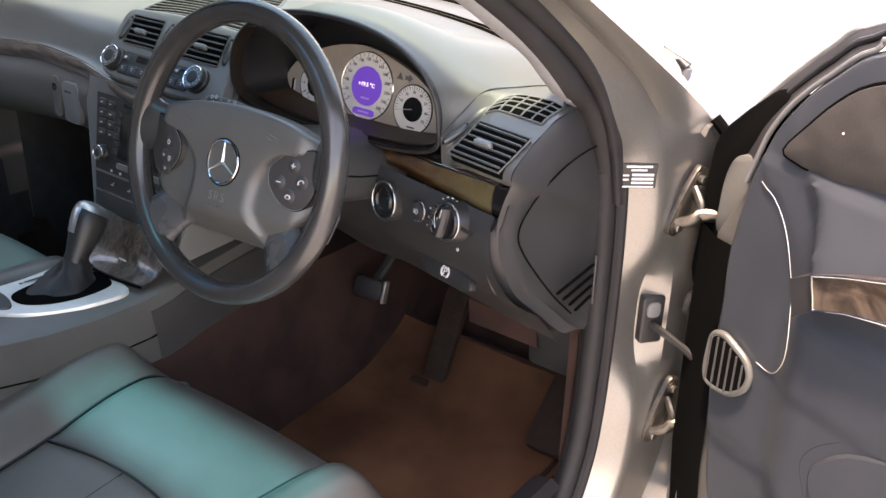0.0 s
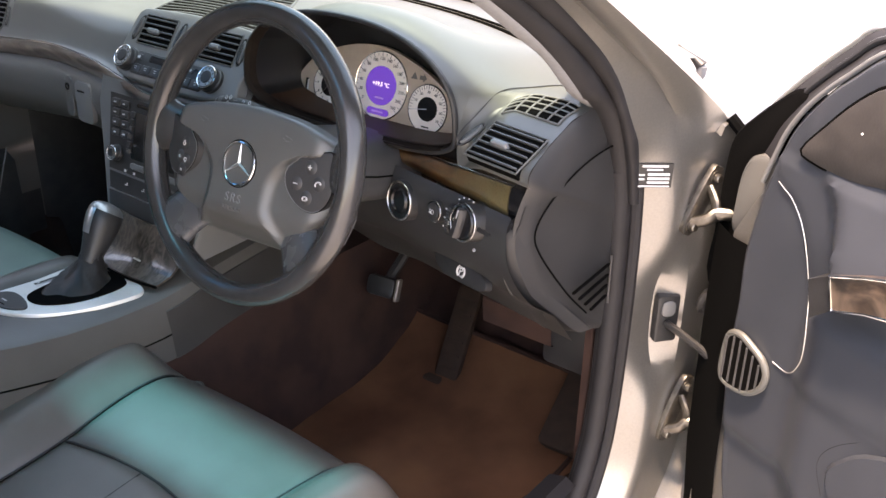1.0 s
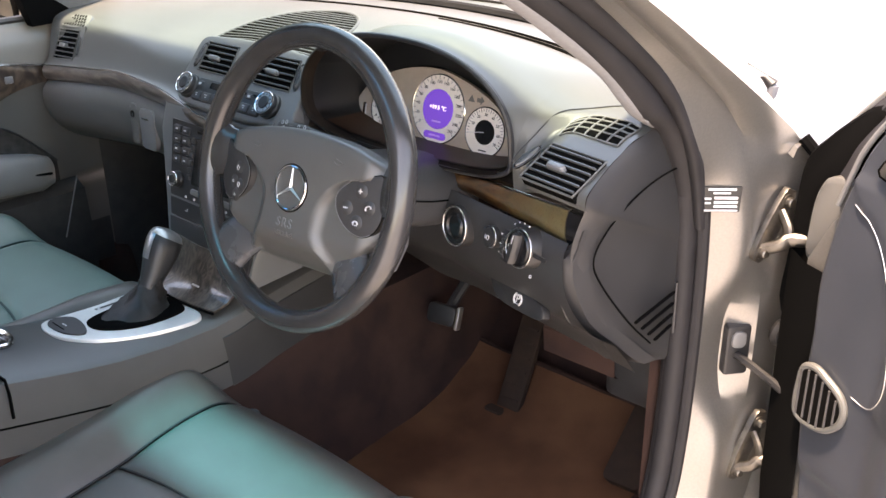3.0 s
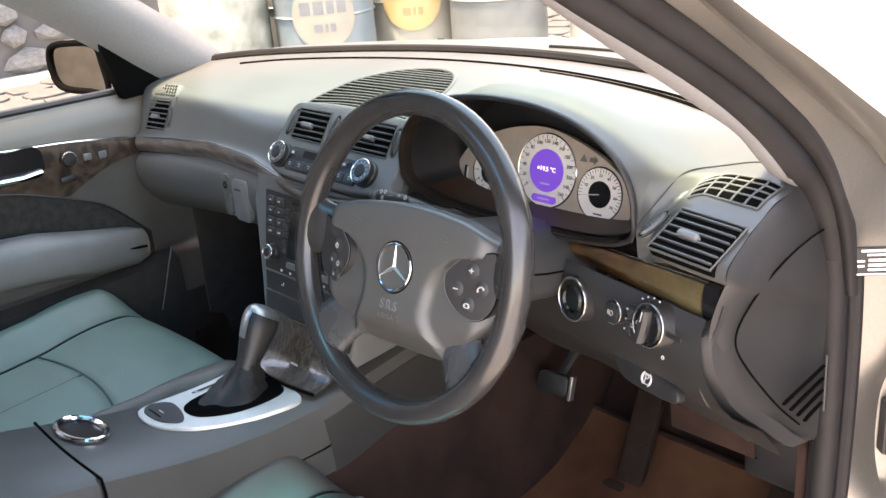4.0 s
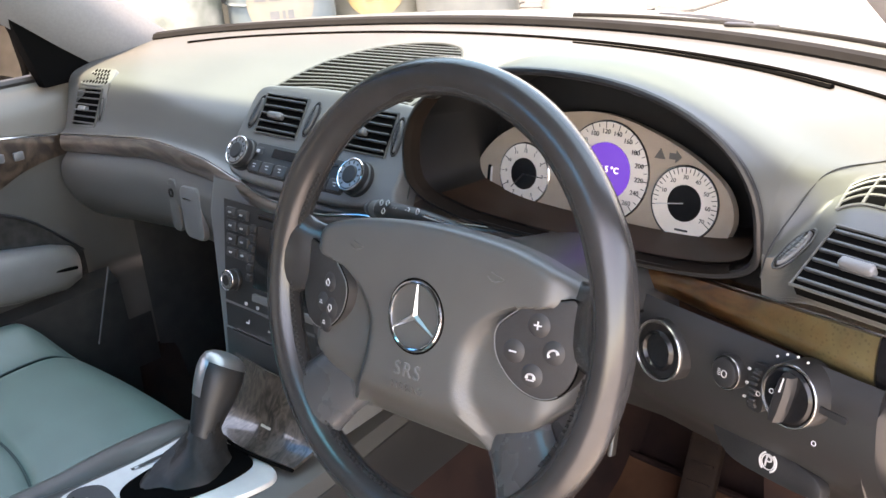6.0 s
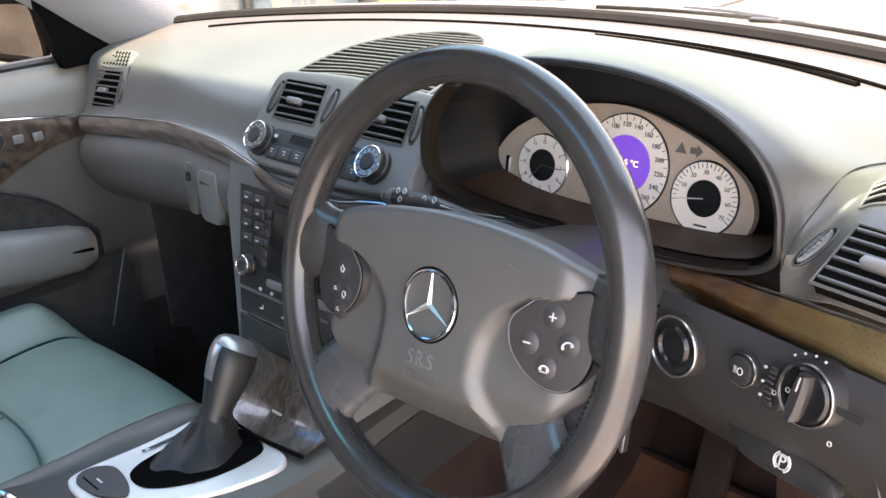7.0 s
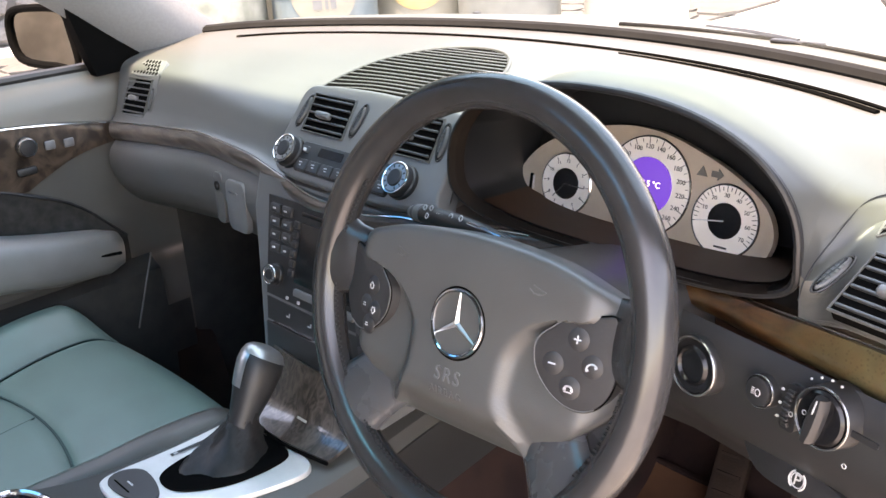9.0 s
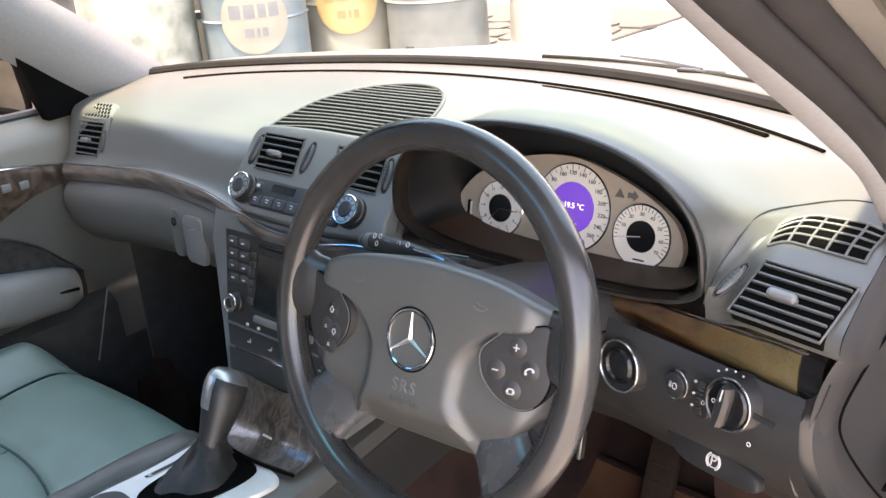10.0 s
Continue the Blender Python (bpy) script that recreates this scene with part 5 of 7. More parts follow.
KN = [(0.32, 0.0160, 0.017, 0.0), (0.42, 0.0172, 0.019, 0.0), (0.52, 0.0195, 0.022, 0.0), (0.64, 0.0225, 0.026, 0.0), (0.76, 0.0250, 0.029, 0.0), (0.87, 0.0262, 0.0305, 0.0), (0.95, 0.0250, 0.029, 0.0), (1.01, 0.0215, 0.025, 0.0), (1.045, 0.015, 0.018, 0.0), (1.060, 0.007, 0.008, 0.0), (1.064, 0.001, 0.001, 0.0)]
knob = part("knob", loft([knob_ring(*r) for r in KN]), M["black"], gear_lever, "glossy black gear knob")
shell = loft([knob_ring(f, rx, ry, o, 185, 290, 16, 1.03) for f, rx, ry, o in KN[3:9]], False, False)
part("silver_side", shell, M["knobmetal"], knob, "satin silver cap")
part("silver_cap", loft([knob_ring(f + 0.006, rx, ry, o, 0, 360, 24, 1.03) for f, rx, ry, o in KN[6:]]), M["knobmetal"], knob, "satin silver cap")

# ---- light switch panel, ignition, parking brake ----
def low_frame(x, z, lift=0.0, tilt=None):
    y = lower_front(x, z)
    dz = (lower_front(x, z + 0.01) - lower_front(x, z - 0.01)) / 0.02
    up, right = Vector((0, dz if tilt is None else tilt, 1)), Vector((1, -0.27, 0))
    m = frame_of((x, y, z), right, up)
    return m @ Matrix.Translation((0, 0, lift))


ignition = thing("ignition_switch", "round black ignition switch with chrome ring", "ignition")
m = low_frame(0.470, 0.780, 0.006, 0.15)
part("collar", turned([(0.0290, -0.016), (0.0285, 0.002), (0.0270, 0.004), (0.0245, 0.002), (0.0245, -0.006)], 40, m=m), M["black"], ignition)
part("ring", tube([m @ Vector((0.0268 * math.cos(2 * math.pi * k / 48), 0.0268 * math.sin(2 * math.pi * k / 48), 0.0040)) for k in range(48)], 0.0013, 6, True), M["ringmetal"], ignition)
part("socket", turned([(0.0245, 0.003), (0.020, 0.001), (0.018, 0.004), (0.016, 0.006), (0.0145, 0.004), (0.012, -0.004), (0.0001, -0.004)], 40, m=m), M["gloss"], ignition)
part("key_slot", slab(rounded_rect(0.020, 0.0045, 0.002), -0.004, -0.002, m=m @ Matrix.Rotation(radians(60), 4, "Z")), M["void"], ignition)
lights = thing("light_switch", "rotary headlamp switch with chrome ring and white symbols", "light switch")
m = low_frame(0.606, 0.7965, 0.010, 0.20)
part("collar", turned([(0.0262, -0.022), (0.0256, 0.003), (0.0245, 0.005), (0.0225, 0.003), (0.0225, -0.008)], 40, m=m), M["black"], lights)
part("ring", tube([m @ Vector((0.0242 * math.cos(2 * math.pi * k / 48), 0.0242 * math.sin(2 * math.pi * k / 48), 0.0050)) for k in range(48)], 0.0012, 6, True), M["ringmetal"], lights)
part("dial", turned([(0.0225, 0.0), (0.0222, 0.006), (0.020, 0.008), (0.0001, 0.009)], 40, m=m), M["gloss"], lights)
gm = m @ Matrix.Rotation(radians(-8), 4, "Z")
part("grip", loft([[gm @ Vector((sx * w, y, z)) for sx, z in ((1, 0.006), (1, 0.014), (0.5, 0.018), (-0.5, 0.018), (-1, 0.014), (-1, 0.006))] for y, w in ((-0.0195, 0.0045), (-0.011, 0.0065), (0.0, 0.007), (0.011, 0.0065), (0.0195, 0.0045))]), M["black"], lights)
part("pointer", slab(rounded_rect(0.0012, 0.012, 0.0005, cy=0.012), 0.0170, 0.0186, m=gm), M["white"], lights)
part("panel_line", slab(rounded_rect(0.030, 0.005, 0.002, cx=0.034), 0.0, 0.002, m=m), M["black"], lights)
for a in (75, 92, 110, 128):
    part("symbol", slab(rounded_rect(0.0018, 0.0017, 0.0006), 0.0, 0.0012, m=m @ Matrix.Rotation(radians(a), 4, "Z") @ Matrix.Translation((0.031, 0, 0))), M["white"], lights)
for p in ((0.026, -0.028), (-0.030, -0.012), (-0.012, 0.0)):
    z = 0.009 if p[0] == -0.012 else 0.0
    part("symbol", tube([m @ Vector((p[0] + 0.0019 * math.cos(a), p[1] + 0.0019 * math.sin(a), z + 0.0008)) for a in (2 * math.pi * j / 10 for j in range(10))], 0.0004, 5, True), M["white"], lights)
wash = thing("headlamp_washer_button", "round black push button with white symbol", "button")
m = low_frame(0.543, 0.789, 0.006, 0.20)
part("collar", turned([(0.0150, -0.014), (0.0147, 0.002), (0.0138, 0.003), (0.0125, 0.002), (0.0125, -0.006)], 32, m=m), M["black"], wash)
part("ring", tube([m @ Vector((0.0138 * math.cos(2 * math.pi * k / 40), 0.0138 * math.sin(2 * math.pi * k / 40), 0.0032)) for k in range(40)], 0.0008, 6, True), M["ringmetal"], wash)
part("cap", turned([(0.0125, 0.0), (0.0122, 0.006), (0.010, 0.007), (0.0001, 0.0065)], 32, m=m), M["black"], wash)
part("symbol", tube([m @ Vector((0.0018 + 0.0026 * math.cos(a), 0.0030 * math.sin(a), 0.0072)) for a in (2 * math.pi * j / 14 for j in range(14))], 0.0004, 5, True), M["white"], wash)
for k in range(4):
    part("symbol", box((0.0030, 0.0006, 0.0004), (-0.0036, -0.0024 + 0.0016 * k, 0.0070)), M["white"], wash).data.transform(m)
dim = thing("dimmer_wheel", "ribbed black thumbwheel in the switch panel", "thumbwheel")
m = low_frame(0.572, 0.787, 0.006, 0.20)
part("slot_frame", slab(rounded_rect(0.016, 0.040, 0.005), -0.016, 0.0012, m=m), M["black"], dim)
for k in range(9):
    a = radians(-64 + 16 * k)
    part("rib", box((0.007, 0.0024, 0.003), (0, 0.0165 * math.sin(a), 0.0005 + 0.006 * math.cos(a)), 0.0006, 1), M["dash_low"], dim).data.transform(m)
for y in (-0.012, 0.0, 0.012):
    part("symbol", slab(rounded_rect(0.0028, 0.0022, 0.0008, cx=-0.011, cy=y), 0, 0.0011, m=m), M["white"], dim)
release = thing("parking_brake_release", "black parking brake pull with white P symbol", "handle")
m = low_frame(0.571, 0.700, 0.002, 0.30)
part("pull", slab([(p.x, p.y) for p in spline([(-0.075, 0.028, 0), (-0.05, 0.014, 0), (0.0, 0.012, 0), (0.045, 0.006, 0), (0.05, -0.012, 0), (0.0, -0.018, 0), (-0.045, -0.016, 0), (-0.070, 0.008, 0)], 4, True)], -0.006, 0.006, 0.004, m=m), M["black"], release)
words("P", 0.0150, M["white"], release, (0, -0.002, 0.0068), "lettering", m)
for s in (-1, 1):
    part("symbol", tube([m @ Vector((0.0085 * math.cos(a), -0.002 + 0.0085 * math.sin(a), 0.0068)) for a in (radians(-60 + 20 * k) + (math.pi if s < 0 else 0) for k in range(7))], 0.0009, 5), M["white"], release)
part("symbol", tube([m @ Vector((0.0066 * math.cos(a), -0.002 + 0.0066 * math.sin(a), 0.0066)) for a in (2 * math.pi * k / 20 for k in range(20))], 0.0006, 5, True), M["white"], release)


# ---- front seats ----
def seam_half(y):
    return 0.178 - 0.030 * ease((-0.17 - y) / 0.33)


def seat_height(dx, y):
    """Top of a seat cushion, dx from its middle line, y from -0.112 (front) backwards."""
    a, w = abs(dx), seam_half(y)
    z = 0.468 + 0.008 * math.sin(max(0, min(1, (-0.16 - y) / 0.2)) * math.pi) - 0.03 * max(0, -0.36 - y)
    z += 0.040 * ease((a - w + 0.010) / 0.070) * ease((-0.125 - y) / 0.08)
    if a > w + 0.072:
        z -= 0.085 * min(1.3, (a - w - 0.072) / 0.055) ** 2
    f = -0.112 - 0.25 * dx * dx - y
    if f < 0.095:
        f = max(0.0, f) / 0.095
        z = 0.36 + (z - 0.36) * math.sqrt(max(0, 1 - (1 - f) ** 2.3))
    return z


def seat(name, cx, label, dy=0.0, dz=0.0):
    s = thing(name, label, "car seat", (cx, dy, dz), group="front seats")

    def patch(u0, u1, y0, y1, nx, ny, name, arc=0.0, arc_end="rear"):
        """u0..u1 in seam widths from the middle line; y0 rear, y1 front; edges sink into the seams."""
        rows = []
        for i in range(nx + 1):
            u = i / nx
            q = u0 + (u1 - u0) * u
            row = []
            for j in range(ny + 1):
                v = j / ny
                bow = arc * (1 - min(1, q * q))
                ya, yb = (y0 + bow, y1) if arc_end == "rear" else (y0, y1 + bow)
                front = y1 > -0.14
                y = ya + (yb - ya) * v
                w = seam_half(y)
                dx = q * w if abs(q) <= 1 else math.copysign(w + (abs(q) - 1) * 0.1, q)
                if front:
                    y -= 0.25 * dx * dx * v
                d_side = min(u, 1 - u) * abs(u1 - u0) * (0.17 if abs(u0) <= 1 and abs(u1) <= 1 else 0.1)
                d_end = min(v, 1 - v) * abs(yb - ya) if not (front and v > 0.5) else 1
                if abs(u0) > 1.5 and u < 0.5 or abs(u1) > 1.5 and u > 0.5:
                    d_side = 1
                sink = 0.0055 * (1 - min(1, min(d_side, d_end) / 0.013)) ** 2
                row.append((dx, y, seat_height(dx, y) - sink))
            rows.append(row)
        return part(name, loft(rows, False, False), M["seat"], s)

    patch(-0.985, 0.985, -0.376, -0.112, 50, 52, "thigh_panel", 0.026)
    patch(-0.985, 0.985, -0.66, -0.380, 44, 26, "seat_insert", 0.026, "front")
    patch(-2.25, -1.01, -0.66, -0.112, 28, 64, "side_bolster")
    patch(1.01, 2.25, -0.66, -0.112, 28, 64, "side_bolster")
    part("seam", tube([(q * seam_half(-0.36), -0.378 + 0.026 * (1 - q * q), seat_height(q * 0.15, -0.378) - 0.0040) for q in (-0.99 + 1.98 * i / 24 for i in range(25))], 0.0016, 6), M["stitch"], s)
    for sx in (-1, 1):
        part("seam", tube([(sx * 0.998 * seam_half(y), y, seat_height(seam_half(y), y) - 0.0040) for y in (-0.14 - 0.52 * i / 40 for i in range(41))], 0.0016, 6), M["stitch"], s)
    part("seam", tube([(-0.012 + 0.02 * f, -0.358 - 0.30 * f, seat_height(0.0, -0.37 - 0.29 * f) - 0.0004) for f in (i / 12 for i in range(13))], 0.0012, 6), M["stitch"], s)
    cx = 0
    part("base", box((0.50, 0.50, 0.16), (cx, -0.40, 0.345), 0.03, 3), M["dark_cloth"], s)
    for sx in (-1, 1):
        part("rail", box((0.04, 0.56, 0.05), (cx + sx * 0.19, -0.40, 0.225), 0.006), M["black"], s)
    back = []
    for f, w, t in ((0, 0.24, 0.07), (0.15, 0.26, 0.085), (0.5, 0.26, 0.08), (0.85, 0.22, 0.06), (1.0, 0.16, 0.03)):
        c = Vector((cx, -0.68 - 0.24 * f, 0.46 + 0.60 * f))
        back.append([c + Vector((w * math.copysign(abs(math.cos(a)) ** 0.6, math.cos(a)), t * math.sin(a), 0)) for a in (2 * math.pi * k / 28 for k in range(28))])
    part("backrest", loft(back), M["seat"], s)
    part("headrest", box((0.24, 0.09, 0.16), (cx, -0.96, 1.17), 0.035, 4), M["seat"], s)
    return s


driver_seat = seat("driver_seat", 0.338, "grey leather driver's seat with stitched cushion panels")
passenger_seat = seat("passenger_seat", -0.375, "grey leather passenger seat with stitched cushion panels", 0.062, 0.050)
part("buckle_bolt", turned([(0.0001, 0.006), (0.009, 0.005), (0.012, 0.002), (0.013, -0.006)], 20, m=pose(-0.158, -0.150, 0.431, 48, 0, 15)), M["trim"], driver_seat, "small grey adjuster cap")

# ---- car body ----
saloon_car = thing("saloon_car", "champagne silver saloon car with open driver's door", "car")
part("carpet", loft([[(-0.70 + 1.40 * i / 20, y, z + 0.012 * math.sin(i * 1.3 + y * 9) * (0.6 if -0.1 < y < 0.5 else 0.2)) for i in range(21)] for y, z in ((-1.6, 0.22), (-0.9, 0.22), (-0.2, 0.21), (0.0, 0.205), (0.15, 0.205), (0.28, 0.215), (0.38, 0.245), (0.47, 0.30), (0.55, 0.38), (0.62, 0.50), (0.66, 0.70), (0.67, 0.86))], False, False), M["carpet"], saloon_car, "brown carpet")
part("sill_trim", loft([[(0.640, y, 0.20), (0.655, y, 0.30), (0.675, y, 0.345), (0.705, y, 0.355), (0.722, y, 0.345)] for y in (-1.2, -0.4, 0.0, 0.12)], False, False), M["rubber"], saloon_car)
part("kick_carpet", loft([[(0.690, 0.165, z), (0.688, 0.20, z), (0.684, 0.30, z), (0.66, 0.50, z), (0.60, 0.64, z)] for z in (0.20, 0.35, 0.5, 0.62)], False, False), M["carpet"], saloon_car)
part("kick_panel", loft([[(-0.712, 0.135, z), (-0.70, 0.17, z), (-0.70, 0.30, z), (-0.66, 0.50, z), (-0.60, 0.64, z)] for z in (0.20, 0.35, 0.5, 0.82)], False, False), M["hood"], saloon_car)

part("sill_trim", loft([[(-0.640, y, 0.20), (-0.668, y, 0.30), (-0.690, y, 0.36), (-0.716, y, 0.38), (-0.724, y, 0.30)] for y in (-1.4, -0.4, 0.0, 0.16)], False, False), M["carpet"], saloon_car)
part("floor_edge", loft([[(x, y, 0.19) for y in (-1.6, -0.6, 0.2, 0.70)] for x in (-0.74, -0.60)], False, False), M["carpet"], saloon_car)
SEAL = [(0.84, 0.176), (0.80, 0.186), (0.70, 0.194), (0.564, 0.194), (0.45, 0.188), (0.367, 0.172), (0.29, 0.13), (0.23, 0.06), (0.215, -0.1), (0.213, -0.9)]
seal_pts = spline([(0.712, y, z) for z, y in SEAL], 6)


def offset_path(pts, dx, d):
    """The path moved by d in its own y-z plane, away from the opening, and by dx outwards."""
    out = []
    for i, p in enumerate(pts):
        t = pts[min(i + 1, len(pts) - 1)] - pts[max(i - 1, 0)]
        n = Vector((0, -t.z, t.y)).normalized()
        out.append(Vector((p.x + dx, p.y + n.y * d, p.z + n.z * d)))
    return out


part("door_seal", tube(offset_path(seal_pts, -0.002, 0.004), 0.0155, 14), M["rubber"], saloon_car, "soft dark grey-violet rubber door seal")
part("seal_lip", tube(offset_path(seal_pts, 0.018, 0.014), 0.0095, 10), M["rubber"], saloon_car)
part("inner_lip", tube(offset_path(seal_pts, -0.014, 0.004), 0.008, 10), M["rubber"], saloon_car)

# A-pillar and jamb, one row a height
JAMB = [(1.36, -0.380, 0.40), (1.30, -0.290, 0.40), (1.183, -0.118, 0.42), (1.107, -0.018, 0.44), (1.042, 0.071, 0.48), (0.985, 0.126, 0.58), (0.93, 0.146, 0.80), (0.89, 0.160, 0.95), (0.84, 0.182, 1.0), (0.78, 0.194, 1.0), (0.72, 0.200, 1.0), (0.66, 0.200, 1.0), (0.60, 0.200, 1.0), (0.54, 0.200, 1.0), (0.48, 0.198, 1.0), (0.42, 0.190, 1.0), (0.36, 0.180, 1.0), (0.30, 0.150, 1.0), (0.24, 0.090, 1.0)]


SEAL_AT = [(0.78, 0.736, 0.197), (0.85, 0.739, 0.174), (0.90, 0.742, 0.148), (0.94, 0.741, 0.124), (0.98, 0.739, 0.097), (1.02, 0.737, 0.057), (1.06, 0.735, 0.002), (1.10, 0.733, -0.058), (1.14, 0.731, -0.124), (1.18, 0.729, -0.194), (1.30, 0.723, -0.390), (1.36, 0.720, -0.485)]
CREASE_AT = [(0.80, 0.772, 0.232), (0.90, 0.762, 0.222), (0.94, 0.758, 0.188), (0.98, 0.756, 0.142), (1.02, 0.754, 0.082), (1.06, 0.752, 0.018), (1.10, 0.750, -0.048), (1.14, 0.748, -0.114), (1.18, 0.746, -0.178), (1.30, 0.740, -0.370), (1.36, 0.737, -0.466)]
FLANGE_AT = [(0.80, 0.812, 0.36), (0.90, 0.791, 0.309), (0.94, 0.788, 0.254), (0.98, 0.786, 0.186), (1.02, 0.784, 0.116), (1.06, 0.782, 0.044), (1.10, 0.780, -0.028), (1.14, 0.778, -0.104), (1.18, 0.776, -0.178), (1.30, 0.770, -0.385), (1.36, 0.767, -0.485)]


def jamb():
    rows = []
    zs = [1.36 - 1.12 * i / 110 for i in range(111)]
    table = [(-z, y, f) for z, y, f in JAMB]
    for z in zs:
        y, f = lerp_table(table, -z)
        # the flat of the jamb narrows round the check strap's recess
        d = math.exp(-(abs(z - 0.590) / 0.105) ** 3.2)
        g = 1 - 0.55 * ease((z - 0.90) / 0.14)
        pts = [(0.702, 0.025), (0.722, 0.004), (0.727, 0.006), (0.740 - 0.006 * d, 0.014), (0.756 - 0.018 * d, 0.024), (0.771 - 0.032 * d, 0.034), (0.7765 - 0.036 * d, 0.042), (0.779 - 0.036 * d, 0.052 + 0.014 * d), (0.779 - 0.016 * d, 0.070 + 0.006 * d), (0.780 + 0.004 * d, 0.092 - 0.004 * d), (0.786, 0.125), (0.790, 0.155), (0.812, 0.178), (0.838, 0.190), (0.850, 0.24)]
        low_pts = [Vector((x, y + o * f, z)) for x, o in pts]
        (sx, sy), (ex, ey), (fx, fy) = (lerp_table(t, z) for t in (SEAL_AT, CREASE_AT, FLANGE_AT))
        s, e, l = Vector((sx, sy, z)), Vector((ex, ey, z)), Vector((fx, fy, z))
        up_pts = [Vector((sx - 0.014, sy + 0.012, z)), s] + [s.lerp(e, k / 5) for k in range(1, 6)] + [e + Vector((0.001, 0.007, 0))]
        up_pts += [e.lerp(l, k / 5) + Vector((0.004, -0.004, 0)) * math.sin(math.pi * k / 5) for k in range(1, 5)] + [l, l + Vector((-0.012, 0.030, 0)), l + Vector((-0.05, 0.06, 0.005))]
        k = ease((z - 0.78) / 0.16)
        rows.append([a.lerp(b, k) for a, b in zip(low_pts, up_pts)])
    return loft(rows, False, False)


part("door_jamb", jamb(), M["paint"], saloon_car, "champagne silver painted door jamb")
# wing in front of the jamb
part("wing", loft([[(0.850, 0.335 + 0.02 * (0.9 - z), z), (0.875, 0.40, z), (0.890, 0.9, z - 0.03), (0.87, 1.7, z - 0.12)] for z in (0.30, 0.5, 0.7, 0.80)] + [[(0.838, 0.325, 0.850), (0.858, 0.42, 0.850), (0.865, 0.9, 0.80), (0.84, 1.7, 0.68)], [(0.805, 0.325, 0.885), (0.83, 0.42, 0.882), (0.83, 0.9, 0.835), (0.80, 1.7, 0.70)], [(0.782, 0.318, 0.903), (0.79, 0.44, 0.905), (0.79, 0.9, 0.86), (0.76, 1.7, 0.72)]], False, False), M["paint"], saloon_car)
# black tube in place of the shade between wing and jamb
part("wing_gap", tube([(0.842, 0.325 + 0.02 * (0.9 - z), z) for z in (0.30, 0.5, 0.7, 0.82)] + [(0.826, 0.325, 0.868), (0.798, 0.322, 0.895)], 0.009, 8), M["void"], saloon_car)
LM = frame_of((0.7525, 0.1975, 0.834), (0.74, 0.67, -0.02), (0, 0, 1))
label = part("type_label", slab(rounded_rect(0.050, 0.034, 0.001), -0.003, 0.0, m=LM), M["label"], saloon_car, "black type label with white bars")
for x, y, w, h in ((0.0, 0.0135, 0.036, 0.003), (0.0, 0.0085, 0.022, 0.0025), (0.006, 0.002, 0.030, 0.0035), (0.006, -0.004, 0.030, 0.0035), (0.006, -0.0095, 0.030, 0.003), (-0.018, 0.001, 0.010, 0.0025), (-0.018, -0.005, 0.010, 0.0025), (0.0, -0.0150, 0.044, 0.002)):
    part("bar", slab(rounded_rect(w, h, 0.0005, cx=x, cy=y), 0, 0.0008, m=LM), M["white"], label)


def hinge(top, low):
    a, b = Vector(top), Vector(low)
    d = (a - b).normalized()
    n = Vector((0.93, -0.35, 0.0))
    s = d.cross(n).normalized()
    o = (a + b) / 2
    m = Matrix((s, d, n)).transposed().to_4x4()
    m.translation = o
    L = (a - b).length
    outl = [(p.x, p.y) for p in spline([(0.012, L / 2 + 0.008, 0), (0, L / 2 + 0.016, 0), (-0.012, L / 2 + 0.006, 0), (-0.013, -L / 2, 0), (0, -L / 2 - 0.015, 0), (0.013, -L / 2, 0)], 4, True)]
    h = part("hinge", slab(outl, -0.004, 0.005, 0.002, m=m), M["steel"], saloon_car, "zinc-coated steel hinge")
    for p in (L / 2, -L / 2):
        bolt = part("bolt", turned([(0.0095, 0.004), (0.0095, 0.0065), (0.0065, 0.007), (0.0065, 0.013), (0.005, 0.0145), (0.0001, 0.0145)], 12, m=m @ Matrix.Translation((0, p, 0))), M["steel"], h)
    e = o + Vector((0.056, 0.004, -0.012))
    joint = o + n * 0.016 + Vector((0.012, 0, -0.012))
    for k, (f, r) in enumerate(((0.30, 0.0055), (-0.44, 0.0075))):
        start = o + d * f * L + n * 0.004
        part("arm", tube(spline([start, start.lerp(joint, 0.55) + n * 0.005, joint, joint.lerp(e, 0.5) + Vector((0, 0, 0.002)), e], 5), lambda q, r=r: r + 0.0015 * math.sin(math.pi * q), 10, flat=1.25), M["steel"], h)
    part("pin", turned([(0.0065, -0.019), (0.008, -0.016), (0.008, 0.016), (0.0065, 0.019)], 14, m=Matrix.Translation(e)), M["steel"], h)
    return h


hinge((0.795, 0.298, 0.814), (0.785, 0.258, 0.751))
hinge((0.795, 0.308, 0.462), (0.785, 0.274, 0.389))
check = thing("door_check", "black door check strap with roller housing", "door check")
m = frame_of((0.765, 0.272, 0.588), (0.62, 0.78, 0), (0, 0, 1))
part("housing", slab(rounded_rect(0.036, 0.078, 0.005), -0.008, 0.006, 0.003, m=m), M["black"], check)
part("roller", slab(rounded_rect(0.022, 0.026, 0.009), 0.0, 0.005, 0.003, m=m @ Matrix.Translation((0.0, 0.018, 0.004))), M["trim"], check, "grey roller")
part("strap", tube([m @ Vector((0, -0.008, 0.004)), m @ Vector((0.012, -0.012, 0.03)), (0.830, 0.262, 0.562), (0.885, 0.242, 0.548)], 0.006, 8, flat=1.6), M["black"], check)
